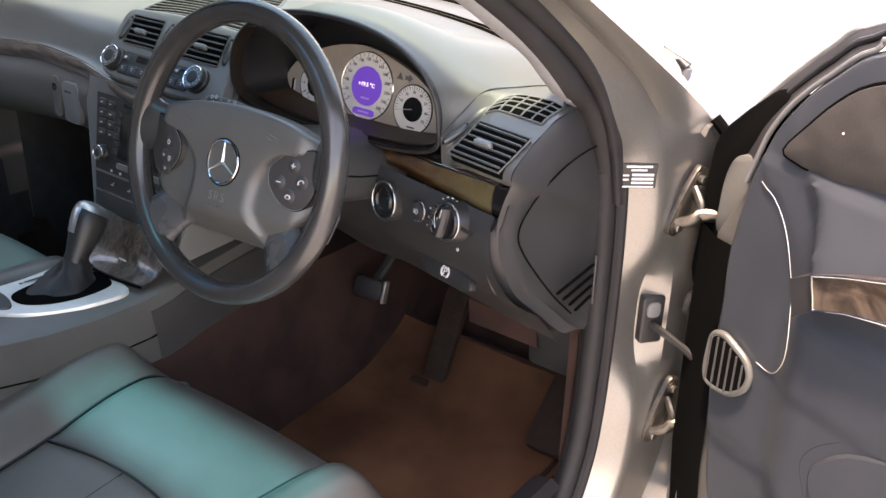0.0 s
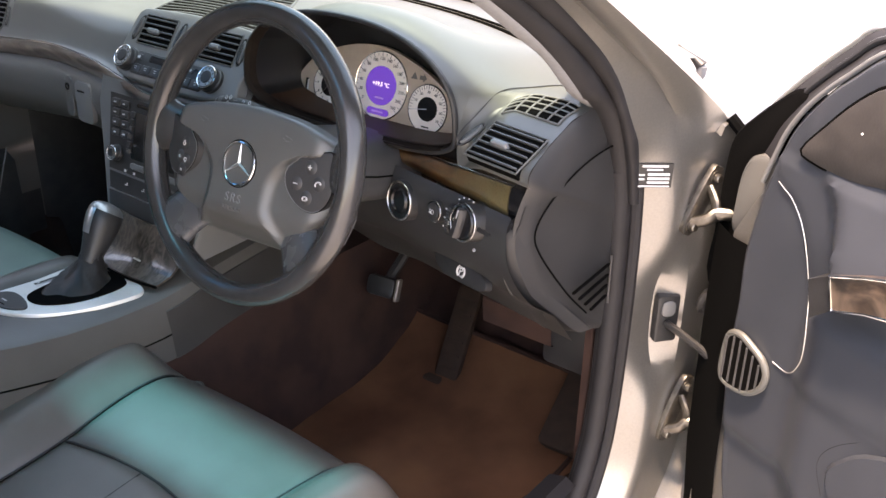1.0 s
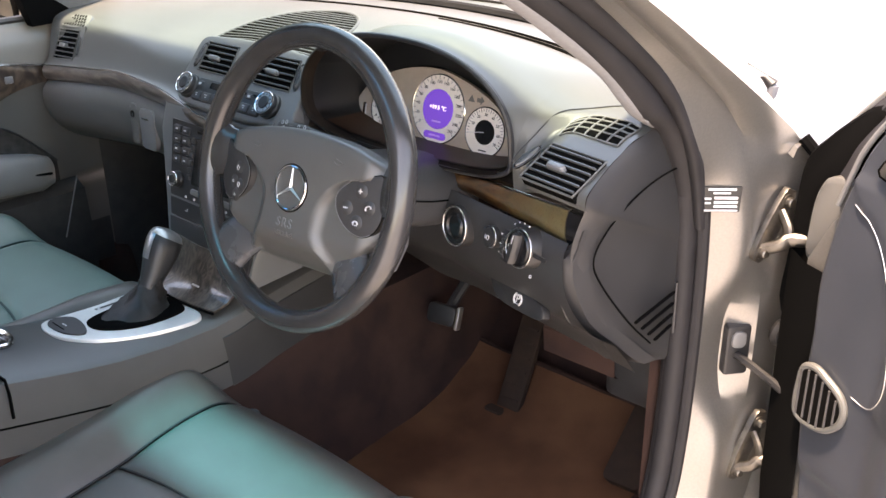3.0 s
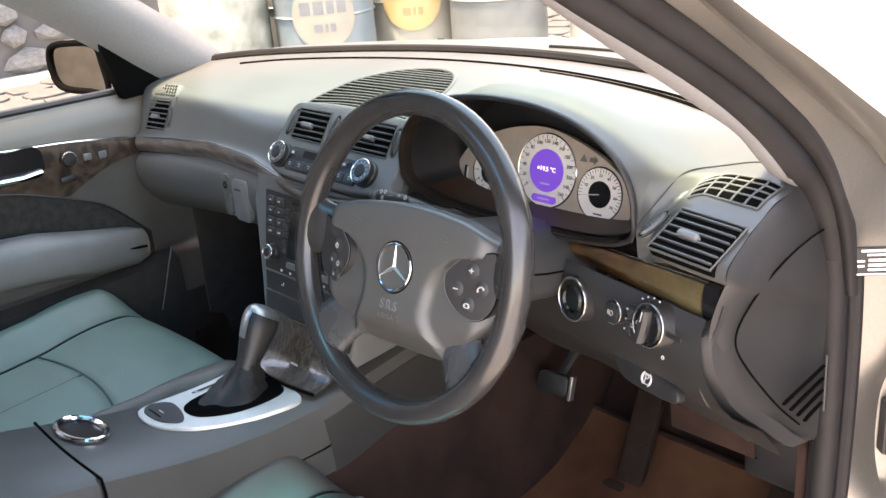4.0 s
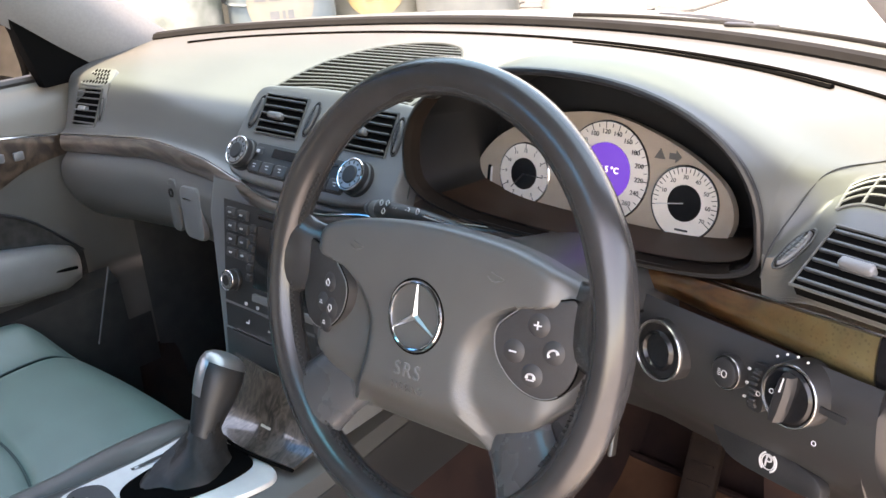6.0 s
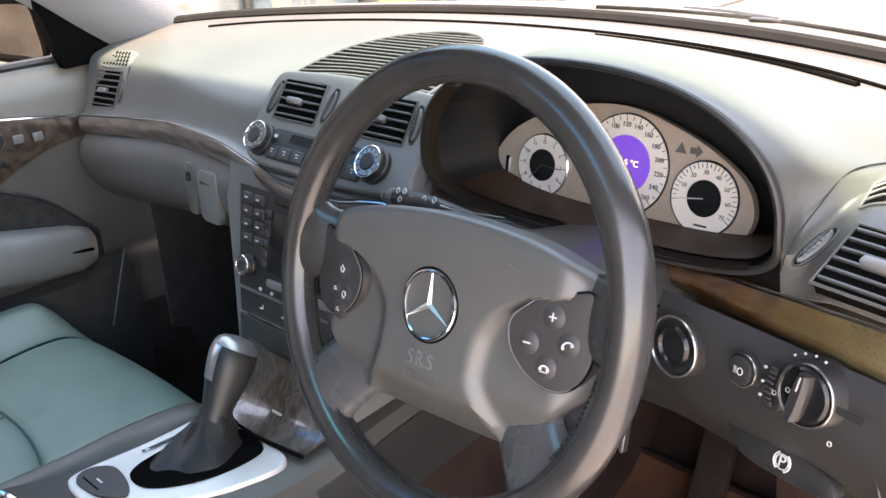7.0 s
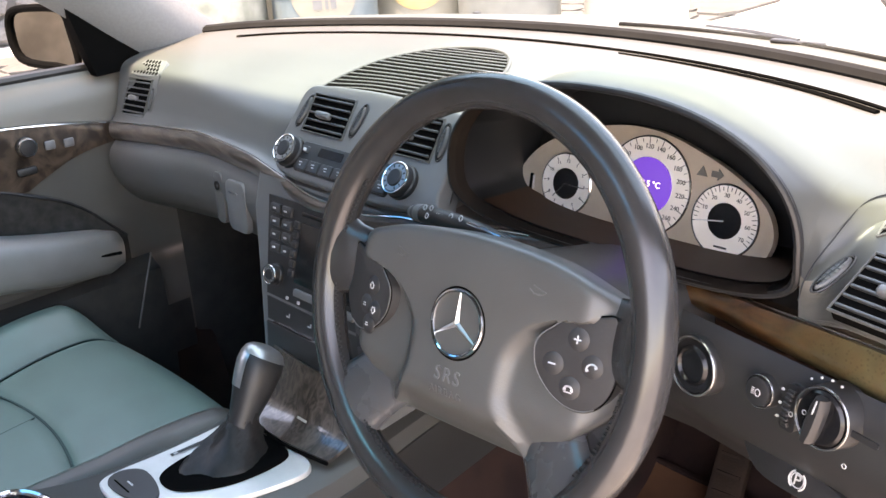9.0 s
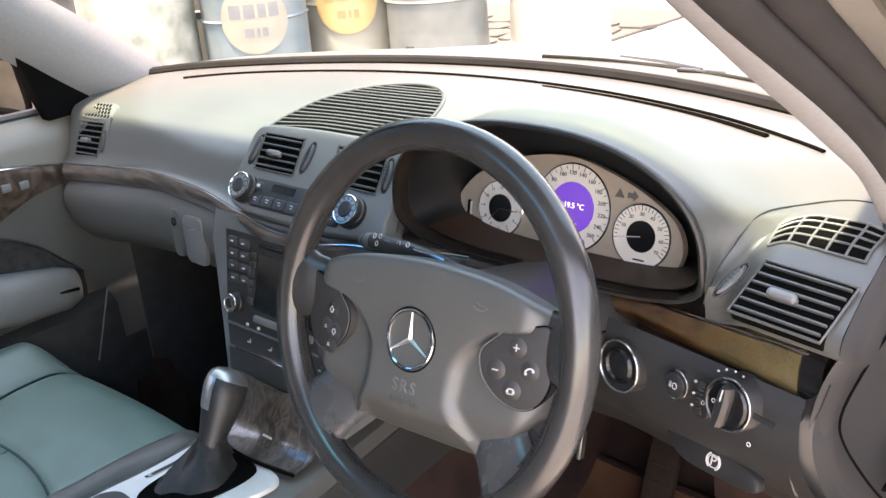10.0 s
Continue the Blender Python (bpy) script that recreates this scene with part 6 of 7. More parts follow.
part("cable_boot", tube(spline([(0.800, 0.335, 0.606), (0.825, 0.325, 0.602), (0.850, 0.308, 0.592), (0.872, 0.292, 0.582)], 5), lambda f: 0.022 + 0.003 * math.sin(f * 34), 14), M["black"], saloon_car, "ribbed black cable boot")

# inner pillar trims, roof, screen
TRIM_IN = [(0.935, 0.672, 0.128), (0.96, 0.684, 0.074), (0.98, 0.691, 0.043), (1.02, 0.689, -0.002), (1.06, 0.687, -0.066), (1.10, 0.685, -0.131), (1.14, 0.683, -0.199), (1.18, 0.681, -0.264), (1.30, 0.675, -0.460), (1.36, 0.672, -0.556)]
TRIM_OUT = [(0.78, 0.699, 0.192), (0.84, 0.699, 0.172), (0.89, 0.699, 0.148), (0.92, 0.697, 0.128), (0.935, 0.697, 0.116), (0.96, 0.708, 0.068), (0.98, 0.709, 0.045), (1.02, 0.707, -0.001), (1.06, 0.705, -0.056), (1.10, 0.703, -0.121), (1.14, 0.701, -0.193), (1.18, 0.699, -0.266), (1.30, 0.693, -0.462), (1.36, 0.690, -0.558)]
SEAL_MID = [(0.78, 0.723, 0.192), (0.84, 0.724, 0.172), (0.89, 0.725, 0.150), (0.92, 0.726, 0.132), (0.94, 0.725, 0.120), (0.98, 0.723, 0.084), (1.02, 0.721, 0.036), (1.06, 0.719, -0.022), (1.10, 0.717, -0.088), (1.14, 0.715, -0.158), (1.18, 0.713, -0.230), (1.30, 0.707, -0.428), (1.36, 0.704, -0.524)]


def pillar_strip(t0, t1, bulge, z0, lip=0.0):
    """A rounded strip between two edges that run up the pillar."""
    rows = []
    for i in range(41):
        z = z0 + (1.36 - z0) * i / 40
        a, b = (Vector((*lerp_table(t, z), z)) for t in (t0, t1))
        n = Vector((b.y - a.y, a.x - b.x, 0)).normalized()
        row = [a.lerp(b, k / 8) + n * bulge * math.sin(math.pi * k / 8) ** 0.7 for k in range(9)]
        rows.append([row[0] - n * 0.012 - Vector((lip, -2 * lip, 0))] + row + [row[-1] - n * 0.012])
    return loft(rows, False, False)


part("pillar_trim", pillar_strip(TRIM_IN, TRIM_OUT, 0.003, 0.935, 0.012), M["headliner"], saloon_car, "pale grey cloth pillar trim")
part("pillar_seal", pillar_strip(TRIM_OUT, SEAL_MID, 0.007, 0.79), M["rubber"], saloon_car, "soft dark grey-violet rubber door seal")
part("pillar_lip", pillar_strip(SEAL_MID, SEAL_AT, 0.007, 0.79), M["rubber"], saloon_car)
part("pillar_skin", loft([[(fx - 0.004, fy + 0.004, z), (fx - 0.03, fy + 0.04, z + 0.01), (fx - 0.075, fy + 0.075, z + 0.016), (fx - 0.13, fy + 0.085, z + 0.018)] for z, fx, fy in FLANGE_AT[1:]], False, False), M["paint"], saloon_car)
low = spline([(-0.60, 1.43, 0), (-0.33, 1.258, 0), (-0.121, 1.118, 0), (0.0, 1.032, 0), (0.075, 0.972, 0), (0.130, 0.930, 0), (0.165, 0.905, 0)], 6)
rows = []
for i, p in enumerate(low):
    f = i / (len(low) - 1)
    dy, dz = 0.105 + 0.035 * f, 0.050 - 0.032 * f
    rows.append([(-0.725, p.x - 0.02, p.y - 0.012), (-0.700, p.x, p.y), (-0.682, p.x + 0.2 * dy, p.y + 0.2 * dz + 0.006), (-0.672, p.x + 0.5 * dy, p.y + 0.5 * dz + 0.006), (-0.674, p.x + 0.8 * dy, p.y + 0.8 * dz + 0.003), (-0.684, p.x + dy, p.y + dz), (-0.74, p.x + dy + 0.02, p.y + dz)])
part("pillar_trim", loft(rows, False, False), M["headliner"], saloon_car, "pale grey cloth pillar trim")

screen_rows = []
for f in [i / 14 for i in range(15)]:
    row = []
    for i in range(25):
        u = -1 + 2 * i / 24
        x = u * (0.72 - 0.10 * f)
        y0, z0 = screen_edge(x) + 0.10, pad_z(x, screen_edge(x)) - 0.005
        y1, z1 = -0.13 - 0.16 * u * u, 1.375 - 0.02 * u * u
        row.append((x, y0 + (y1 - y0) * f, z0 + (z1 - z0) * f + 0.030 * math.sin(math.pi * f)))
    screen_rows.append(row)
windscreen = part("windscreen", loft(screen_rows, False, False), M["screen_glass"], saloon_car, "clear windscreen with green-blue shade band")
# unseen roof; blue-green openings throw teal patches, dark lining and header cut light
rx = [-0.70, -0.62, -0.50, -0.42, -0.34, -0.26, -0.18, 0.0, 0.135, 0.22, 0.32, 0.42, 0.53, 0.60, 0.70]
ry = [(-0.03, 1.326), (-0.28, 1.377), (-0.450, 1.404), (-0.587, 1.418), (-0.742, 1.432), (-0.9, 1.445), (-1.4, 1.43), (-1.9, 1.37)]


def roof_z(x, z):
    return z - 0.05 * (abs(x) / 0.7) ** 2.5


bm = bmesh.new()
grid = [[bm.verts.new((x, y, roof_z(x, z))) for x in rx] for y, z in ry]
for j in range(len(ry) - 1):
    for i in range(len(rx) - 1):
        if not (j in (1, 2, 3) and 1 <= i <= 5 or j == 2 and 8 <= i <= 12):
            bm.faces.new((grid[j][i], grid[j][i + 1], grid[j + 1][i + 1], grid[j + 1][i]))
part("roof", thicken(bm, 0.02), M["lining"], saloon_car, "unseen roof lining, darkened to cut light on the dashboard")
for xs, glass, text in ((rx[8:14], "tint_glass", "unseen blue-green roof glass that tints the driver's seat"), (rx[1:8], "tint_dark", "unseen blue-green roof glass, darker to dim the passenger seat")):
    part("roof_glass", loft([[(x, y, roof_z(x, z) + 0.006) for x in xs] for y, z in ((-0.27, 1.388), (-0.59, 1.428), (-0.752, 1.442))], False, False), M[glass], saloon_car, text)
part("rear_bulkhead", loft([[(-0.70, -1.75, 0.2), (0.70, -1.75, 0.2)], [(-0.62, -2.0, 1.0), (0.62, -2.0, 1.0)]], False, False), M["dark_cloth"], saloon_car)
for sx in (-1, 1):
    part("centre_pillar", loft([[(sx * 0.70, y, 0.2), (sx * 0.70, y, 0.92), (sx * 0.585, y, 1.39)] for y in (-0.88, -0.96)], False, False), M["headliner"], saloon_car)
part("rear_side", loft([[(-0.71, y, 0.2), (-0.71, y, 0.93)] for y in (-0.90, -2.0)], False, False), M["dark_cloth"], saloon_car)
part("rear_side", loft([[(0.71, y, 0.2), (0.71, y, 0.93)] for y in (-0.96, -2.0)], False, False), M["dark_cloth"], saloon_car)

# unseen rear glass, added dark to keep light from behind off the dashboard
part("rear_screen", loft([[(-0.62, -2.0, 1.0), (0.62, -2.0, 1.0)], [(-0.56, -1.88, 1.36), (0.56, -1.88, 1.36)]], False, False), M["rear_light_cut"], saloon_car, "unseen rear window, darkened to cut light from behind")
for sx in (-1, 1):
    part("rear_window", loft([[(sx * 0.71, y, 0.93), (sx * 0.62, y, 1.37)] for y in (-0.96, -2.0)], False, False), M["rear_light_cut"], saloon_car, "unseen rear side window, darkened to cut light from behind")

# scuttle, wipers, bonnet
part("scuttle", loft([[(x, screen_edge(x) + d, pad_z(x, screen_edge(x)) + dz) for x in (-0.73 + 1.46 * i / 40 for i in range(41))] for d, dz in ((0.014, -0.012), (0.05, -0.005), (0.062, -0.0035))], False, False), M["cowl"], saloon_car, "black scuttle panel")
part("scuttle_cover", loft([[(x, screen_edge(x) + d, pad_z(x, screen_edge(x)) + dz) for x in (-0.73 + 1.46 * i / 40 for i in range(41))] for d, dz in ((0.060, -0.005), (0.064, -0.001), (0.11, 0.003), (0.16, -0.004))], False, False), M["scuttle"], saloon_car, "grey-green plastic scuttle cover")
part("bonnet", loft([[(x, screen_edge(x) + d, z - 0.06 * (abs(x) / 0.8) ** 3) for x in (-0.80 + 1.6 * i / 32 for i in range(33))] for d, z in ((0.155, 0.935), (0.165, 0.946), (0.19, 0.950), (0.4, 0.925), (0.8, 0.83), (1.15, 0.71), (1.3, 0.58))], False, False), M["paint"], saloon_car, "silver bonnet")
wiper = thing("wiper", "black windscreen wiper at rest on the scuttle", "wiper")
blade = [(0.02 + 0.50 * f, screen_edge(0.02 + 0.50 * f) + 0.085 + 0.01 * math.sin(3 * f), pad_z(0.02 + 0.5 * f, screen_edge(0.02 + 0.5 * f)) + 0.002) for f in (i / 12 for i in range(13))]
part("blade", tube(blade, 0.0035, 8), M["cowl"], wiper)
part("arm", tube([(blade[4][0] - 0.05, blade[4][1] + 0.05, blade[4][2] - 0.004), (blade[5][0], blade[5][1] + 0.02, blade[5][2] + 0.001), (blade[7][0], blade[7][1], blade[7][2] + 0.002)], 0.0045, 8, flat=0.6), M["black"], wiper)
part("bridge", box((0.07, 0.012, 0.005), (blade[7][0], blade[7][1], blade[7][2] + 0.001), 0.0025), M["black"], wiper)
for x in (-0.35, 0.30):
    part("washer_jet", box((0.014, 0.010, 0.006), (x, screen_edge(x) + 0.22, 0.949), 0.002), M["black"], saloon_car)

# pedals, footrest and mats
brake = thing("brake_pedal", "worn black brake pedal with bright metal edge", "pedal")
m = frame_of((0.190, 0.285, 0.440), (1, 0.15, 0), (0.0, 0.35, 0.93))
part("pad", slab(rounded_rect(0.060, 0.038, 0.010), -0.008, 0.006, 0.003, m=m), M["black"], brake)
part("edge", slab(rounded_rect(0.007, 0.044, 0.003, cx=0.036), -0.006, 0.008, 0.002, m=m), M["metalpad"], brake, "bright metal edge")
part("arm", tube([(0.19, 0.30, 0.44), (0.20, 0.42, 0.55), (0.21, 0.50, 0.70)], 0.010, 8), M["black"], brake)
gas = thing("accelerator_pedal", "black floor-hinged accelerator pedal", "pedal")
m = frame_of((0.300, 0.385, 0.330), (1, 0.10, 0), (0.06, 0.50, 0.86))
part("pad", slab(rounded_rect(0.050, 0.200, 0.014), -0.010, 0.004, 0.004, m=m), M["pedal"], gas)
for k in range(6):
    part("ridge", box((0.036, 0.004, 0.003), (0, -0.07 + 0.028 * k, 0.005)), M["pedal"], gas).data.transform(m)
part("hinge_foot", box((0.045, 0.05, 0.03), (0.285, 0.34, 0.240), 0.008), M["pedal"], gas)
rest = thing("kick_cover", "brown carpeted cover under the dashboard", "cover")
part("cover", loft([[(x, y, z) for x in (0.485 + 0.13 * i / 6 for i in range(7))] for y, z in ((0.30, 0.60), (0.205, 0.565), (0.195, 0.555), (0.200, 0.512), (0.215, 0.505), (0.34, 0.50))], False, False), M["carpet"], rest)
part("bracket", box((0.10, 0.10, 0.09), (0.640, 0.26, 0.515), 0.012), M["black"], rest)
mat_ob = thing("floor_mat", "brown velour floor mat in the driver's footwell", "mat")


def mat_height(x, y):
    base = lerp_table([(-0.35, 0.222), (0.0, 0.217), (0.15, 0.218), (0.28, 0.228), (0.38, 0.258), (0.47, 0.314)], y)[0]
    return base + 0.012 + 0.006 * noise.noise((x * 7, y * 7, 0.3)) + 0.003 * noise.noise((x * 22, y * 22, 3.1))


bm = loft([[(0.145 + 0.475 * i / 36 + 0.02 * math.sin(j * 0.4) * (i / 36), -0.34 + 0.78 * j / 44, mat_height(0.145 + 0.475 * i / 36, -0.34 + 0.78 * j / 44)) for i in range(37)] for j in range(45)], False, False)
part("velour_top", bm, M["mat"], mat_ob)
part("edging", tube([(0.145, y, mat_height(0.145, y)) for y in (-0.34 + 0.78 * j / 30 for j in range(31))] + [(x, 0.44, mat_height(x, 0.44)) for x in (0.16 + 0.46 * j / 16 for j in range(17))] + [(0.62, y, mat_height(0.62, y)) for y in (0.42 - 0.76 * j / 30 for j in range(31))], 0.005, 6), M["carpet"], mat_ob)
foot = thing("footrest", "dark ribbed footrest on the floor beside the sill", "footrest")
part("plate", slab(rounded_rect(0.075, 0.22, 0.012), -0.015, 0.008, 0.004, m=frame_of((0.592, 0.36, 0.33), (1, -0.05, 0.1), (0, 0.75, 0.65))), M["pedal"], foot)

# ---- driver's door, open ----
driver_door = thing("driver_door", "wide open silver car door with grey vinyl trim", "car door", (0.835, 0.25, 0), (0, 0, -24))
# local x runs along the door from its front edge, y outwards (negative is the trimmed side), z up
FRONT = [(0.24, 0.090), (0.363, 0.076), (0.411, 0.064), (0.515, 0.054), (0.612, 0.047), (0.677, 0.049), (0.747, 0.046), (0.796, 0.051), (0.852, 0.061), (0.893, 0.073), (0.929, 0.086), (0.971, 0.113), (1.014, 0.156), (1.053, 0.206), (1.075, 0.30)]
SEAM_U = [(0.62, 0.16), (0.635, 0.169), (0.668, 0.186), (0.715, 0.184), (0.760, 0.171), (0.804, 0.155), (0.826, 0.144), (0.854, 0.122), (0.868, 0.095), (0.90, 0.08)]
ROLL_U = [(0.78, 0.203), (0.796, 0.201), (0.826, 0.193), (0.875, 0.178), (0.895, 0.159), (0.913, 0.132), (0.925, 0.12)]


def door_surface(u, z):
    """Depth of the trim (towards the cabin, negative y)."""
    d = u - lerp_table(FRONT, z)[0]
    y = -0.012 + 0.020 * (1 - ease(d / 0.016)) - 0.004 * ease(d / 0.10)
    if z < 0.90:
        y -= 0.004 * ease((u - lerp_table(SEAM_U, z)[0]) / 0.010) * ease((z - 0.62) / 0.02)
    roll = ease((u - lerp_table(ROLL_U, z)[0]) / 0.030) * ease((z - 0.780) / 0.016)
    y -= roll * (0.044 - 0.040 * max(0.0, min(1.0, (z - 0.80) / 0.115)))
    y -= 0.020 * ease((u - 0.165) / 0.06) * ease((0.755 - z) / 0.03)
    line = lerp_table([(0.067, 0.499), (0.139, 0.502), (0.193, 0.505), (0.236, 0.484), (0.27, 0.42)], u)[0]
    y += 0.010 * ease((line - z) / 0.030) * ease(d / 0.02)
    return y


rows = []
for j in range(101):
    z = 0.27 + 0.803 * j / 100
    u0 = lerp_table(FRONT, z)[0]
    row = []
    for i in range(71):
        u = u0 + (1.05 - u0) * (i / 70) ** 1.9
        row.append((u, door_surface(u, z), z))
    rows.append(row)
part("trim_panel", loft(rows, False, False), M["doorpad"], driver_door, "grey grained vinyl door trim")
# metal shell behind the trim
shell = []
for u, z0, z1 in ((0.0, 0.30, 0.77), (0.03, 0.26, 0.83), (0.10, 0.25, 0.92), (0.20, 0.24, 0.99), (0.5, 0.24, 1.04), (1.06, 0.24, 1.04)):
    shell.append([(u + 0.02, 0.004, z0), (u - 0.012, 0.035, z0 - 0.01), (u - 0.025, 0.095, z0 - 0.01), (u, 0.125, z0), (u, 0.135, (z0 + z1) / 2), (u, 0.110, z1 - 0.02), (u - 0.01, 0.085, z1), (u + 0.01, 0.03, z1), (u + 0.02, 0.004, z1 - 0.004)])
part("shell", loft(shell), M["paint"], driver_door, "champagne silver door shell")
part("edge_seal", tube([(0.012, 0.030, z) for z in (0.30, 0.45, 0.6, 0.7)] + [(0.004, 0.034, 0.80), (0.03, 0.034, 0.87), (0.085, 0.034, 0.945)], 0.010, 8), M["black"], driver_door)
inner = spline([(0.060, 0.002, 0.852), (0.073, 0.002, 0.893), (0.086, 0.002, 0.929), (0.113, 0.002, 0.971), (0.156, 0.002, 1.014), (0.206, 0.002, 1.053), (0.30, 0.002, 1.073), (1.0, 0.002, 1.076)], 4)
outer = spline([(-0.030, 0.055, 0.885), (-0.010, 0.055, 0.908), (0.007, 0.055, 0.931), (0.052, 0.055, 0.981), (0.106, 0.055, 1.032), (0.149, 0.055, 1.062), (0.30, 0.055, 1.090), (1.0, 0.055, 1.095)], 4)
part("window_channel", loft([[a.lerp(b, f) + Vector((0, 0, s)) for a, b in zip(inner, outer)] for f, s in ((0, 0), (0.2, 0.004), (0.45, -0.006), (0.7, 0.003), (1, 0))], False, False), M["rubber"], driver_door, "dark rubber window channel")
# pale tube painting the highlight along the trim's top edge
part("edge_highlight", tube([p + Vector((-0.001, -0.004, 0.001)) for p in inner], 0.0035, 8), M["trim"], driver_door)
part("window_seal", tube([a.lerp(b, 0.55) for a, b in zip(inner, outer)], 0.0045, 8), M["black"], driver_door)
part("chrome_strip", tube(outer[8:], 0.0045, 8), M["silver"], driver_door, "thin bright strip")
# mirror triangle and tweeter cover
tri = [(p.x, p.y) for p in spline([(0.125, 0.920, 0), (0.153, 0.957, 0), (0.186, 0.994, 0), (0.225, 1.022, 0), (0.30, 1.046, 0), (0.36, 1.050, 0), (0.365, 0.990, 0), (0.36, 0.930, 0), (0.30, 0.918, 0), (0.242, 0.913, 0), (0.210, 0.908, 0), (0.178, 0.908, 0), (0.145, 0.911, 0)], 3, True)]
tw = []
for f, y in ((1.0, -0.010), (1.0, -0.020), (0.985, -0.0235), (0.95, -0.0245), (0.5, -0.026), (0.02, -0.026)):
    c = (0.25, 0.968)
    tw.append([(c[0] + (u - c[0]) * f, y, c[1] + (z - c[1]) * f) for u, z in tri])
part("tweeter_cover", loft(tw), M["hood"], driver_door, "dark smooth triangular tweeter cover")
part("tweeter_edge", tube([(0.25 + (a - 0.25) * 1.02, -0.0185, 0.968 + (b - 0.968) * 1.03) for a, b in tri], 0.0022, 6, True), M["void"], driver_door)
part("pin_hole", turned([(0.0001, 0.001), (0.0014, 0.001), (0.0014, 0)], 10, m=pose(0.205, -0.0262, 0.965, 90, 0, 0)), M["white"], driver_door)
# groove line and speaker cover edge
groove = [(0.095, 0.868), (0.118, 0.857), (0.145, 0.828), (0.166, 0.775), (0.180, 0.722), (0.187, 0.676), (0.180, 0.648), (0.165, 0.632), (0.140, 0.634)]
part("trim_seam", tube([(u, door_surface(u, z) - 0.0016, z) for u, z in [(p.x, p.y) for p in spline([(a, b, 0) for a, b in groove], 5)]], 0.0007, 6), M["silver"], driver_door)
wood_b = [(0.246, 0.776), (0.234, 0.814), (0.276, 0.831), (0.321, 0.846), (0.43, 0.876), (0.43, 0.82), (0.333, 0.803), (0.286, 0.792)]
wd = loft([[(u, -0.012 + dy, z) for u, z in wood_b] for dy in (0.0, -0.056)])
wood_ins = part("wood_insert", wd, M["wood_door"], driver_door, "burr walnut door insert")
part("insert_edge", tube([(u, -0.068, z) for u, z in wood_b], 0.0018, 6, True), M["chrome"], wood_ins)
part("insert_gap", loft([[(u, -0.015 + dy, z) for u, z in ((0.215, 0.750), (0.203, 0.795), (0.233, 0.813), (0.245, 0.775))] for dy in (0.0, -0.048)]), M["black"], driver_door)
# grab loop with mesh pocket
loop = [(0.066, 0.637), (0.084, 0.645), (0.106, 0.638), (0.126, 0.628), (0.136, 0.611), (0.132, 0.590), (0.116, 0.573), (0.098, 0.565), (0.072, 0.564), (0.061, 0.575), (0.061, 0.610)]
part("loop_ring", tube([(p.x, -0.020, p.y) for p in spline([(u, z, 0) for u, z in loop], 4, True)], 0.0052, 10, True), M["dash"], driver_door, "grey plastic ring")
part("loop_mesh", slab([(p.x, p.y) for p in spline([(u, z, 0) for u, z in loop], 4, True)], 0, 0.004, m=Matrix(((1, 0, 0, 0), (0, 0, -1, -0.020), (0, 1, 0, 0), (0, 0, 0, 1)))), M["void"], driver_door)
for k in range(6):
    u = 0.066 + 0.012 * k
    lo = lerp_table([(0.060, 0.572), (0.098, 0.568), (0.116, 0.577), (0.130, 0.592)], u)[0]
    hi = lerp_table([(0.060, 0.634), (0.084, 0.641), (0.106, 0.634), (0.130, 0.620)], u)[0]
    part("mesh_rib", tube([(u, -0.025, lo), (u, -0.025, hi)], 0.0016, 6), M["dark_cloth"], driver_door)
# armrest pocket and speaker swell
pk = []
for f, y in ((1.0, -0.020), (1.0, -0.034), (0.95, -0.042), (0.6, -0.044), (0.02, -0.044)):
    o = [(0.262, 0.545), (0.275, 0.578), (0.33, 0.622), (0.50, 0.68), (0.62, 0.66), (0.62, 0.53), (0.42, 0.50), (0.29, 0.515)]
    pk.append([(0.42 + (p.x - 0.42) * f, y, 0.575 + (p.y - 0.575) * f) for p in spline([(u, z, 0) for u, z in o], 4, True)])
part("door_pull", loft(pk), M["doorpad"], driver_door, "padded grey door pull")
part("pull_seam", tube([(p.x, -0.034, p.y) for p in spline([(u, z, 0) for u, z in ((0.50, 0.69), (0.40, 0.668), (0.32, 0.632), (0.268, 0.592), (0.250, 0.555), (0.265, 0.515))], 5)], 0.0022, 6), M["void"], driver_door)
corner = [(p.x, p.y) for p in spline([(-0.036, 0.66, 0), (-0.036, 0.75, 0), (-0.034, 0.835, 0), (-0.026, 0.884, 0), (0.004, 0.920, 0), (0.036, 0.950, 0), (0.066, 0.972, 0), (0.084, 0.955, 0), (0.070, 0.905, 0), (0.058, 0.860, 0), (0.044, 0.80, 0), (0.040, 0.66, 0)], 4, True)]
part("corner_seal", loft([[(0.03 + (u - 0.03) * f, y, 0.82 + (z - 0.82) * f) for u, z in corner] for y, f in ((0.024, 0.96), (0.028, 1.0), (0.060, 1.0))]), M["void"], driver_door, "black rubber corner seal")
block = [(p.x, p.y) for p in spline([(0.010, 0.764, 0), (0.008, 0.80, 0), (0.012, 0.845, 0), (0.026, 0.874, 0), (0.050, 0.880, 0), (0.064, 0.870, 0), (0.056, 0.80, 0), (0.046, 0.762, 0)], 4, True)]
part("edge_block", loft([[(0.035 + (u - 0.035) * f, y, 0.82 + (z - 0.82) * f) for u, z in block] for y, f in ((0.008, 0.90), (0.011, 1.0), (0.030, 1.0))]), M["glove"], driver_door, "pale plastic edge block")
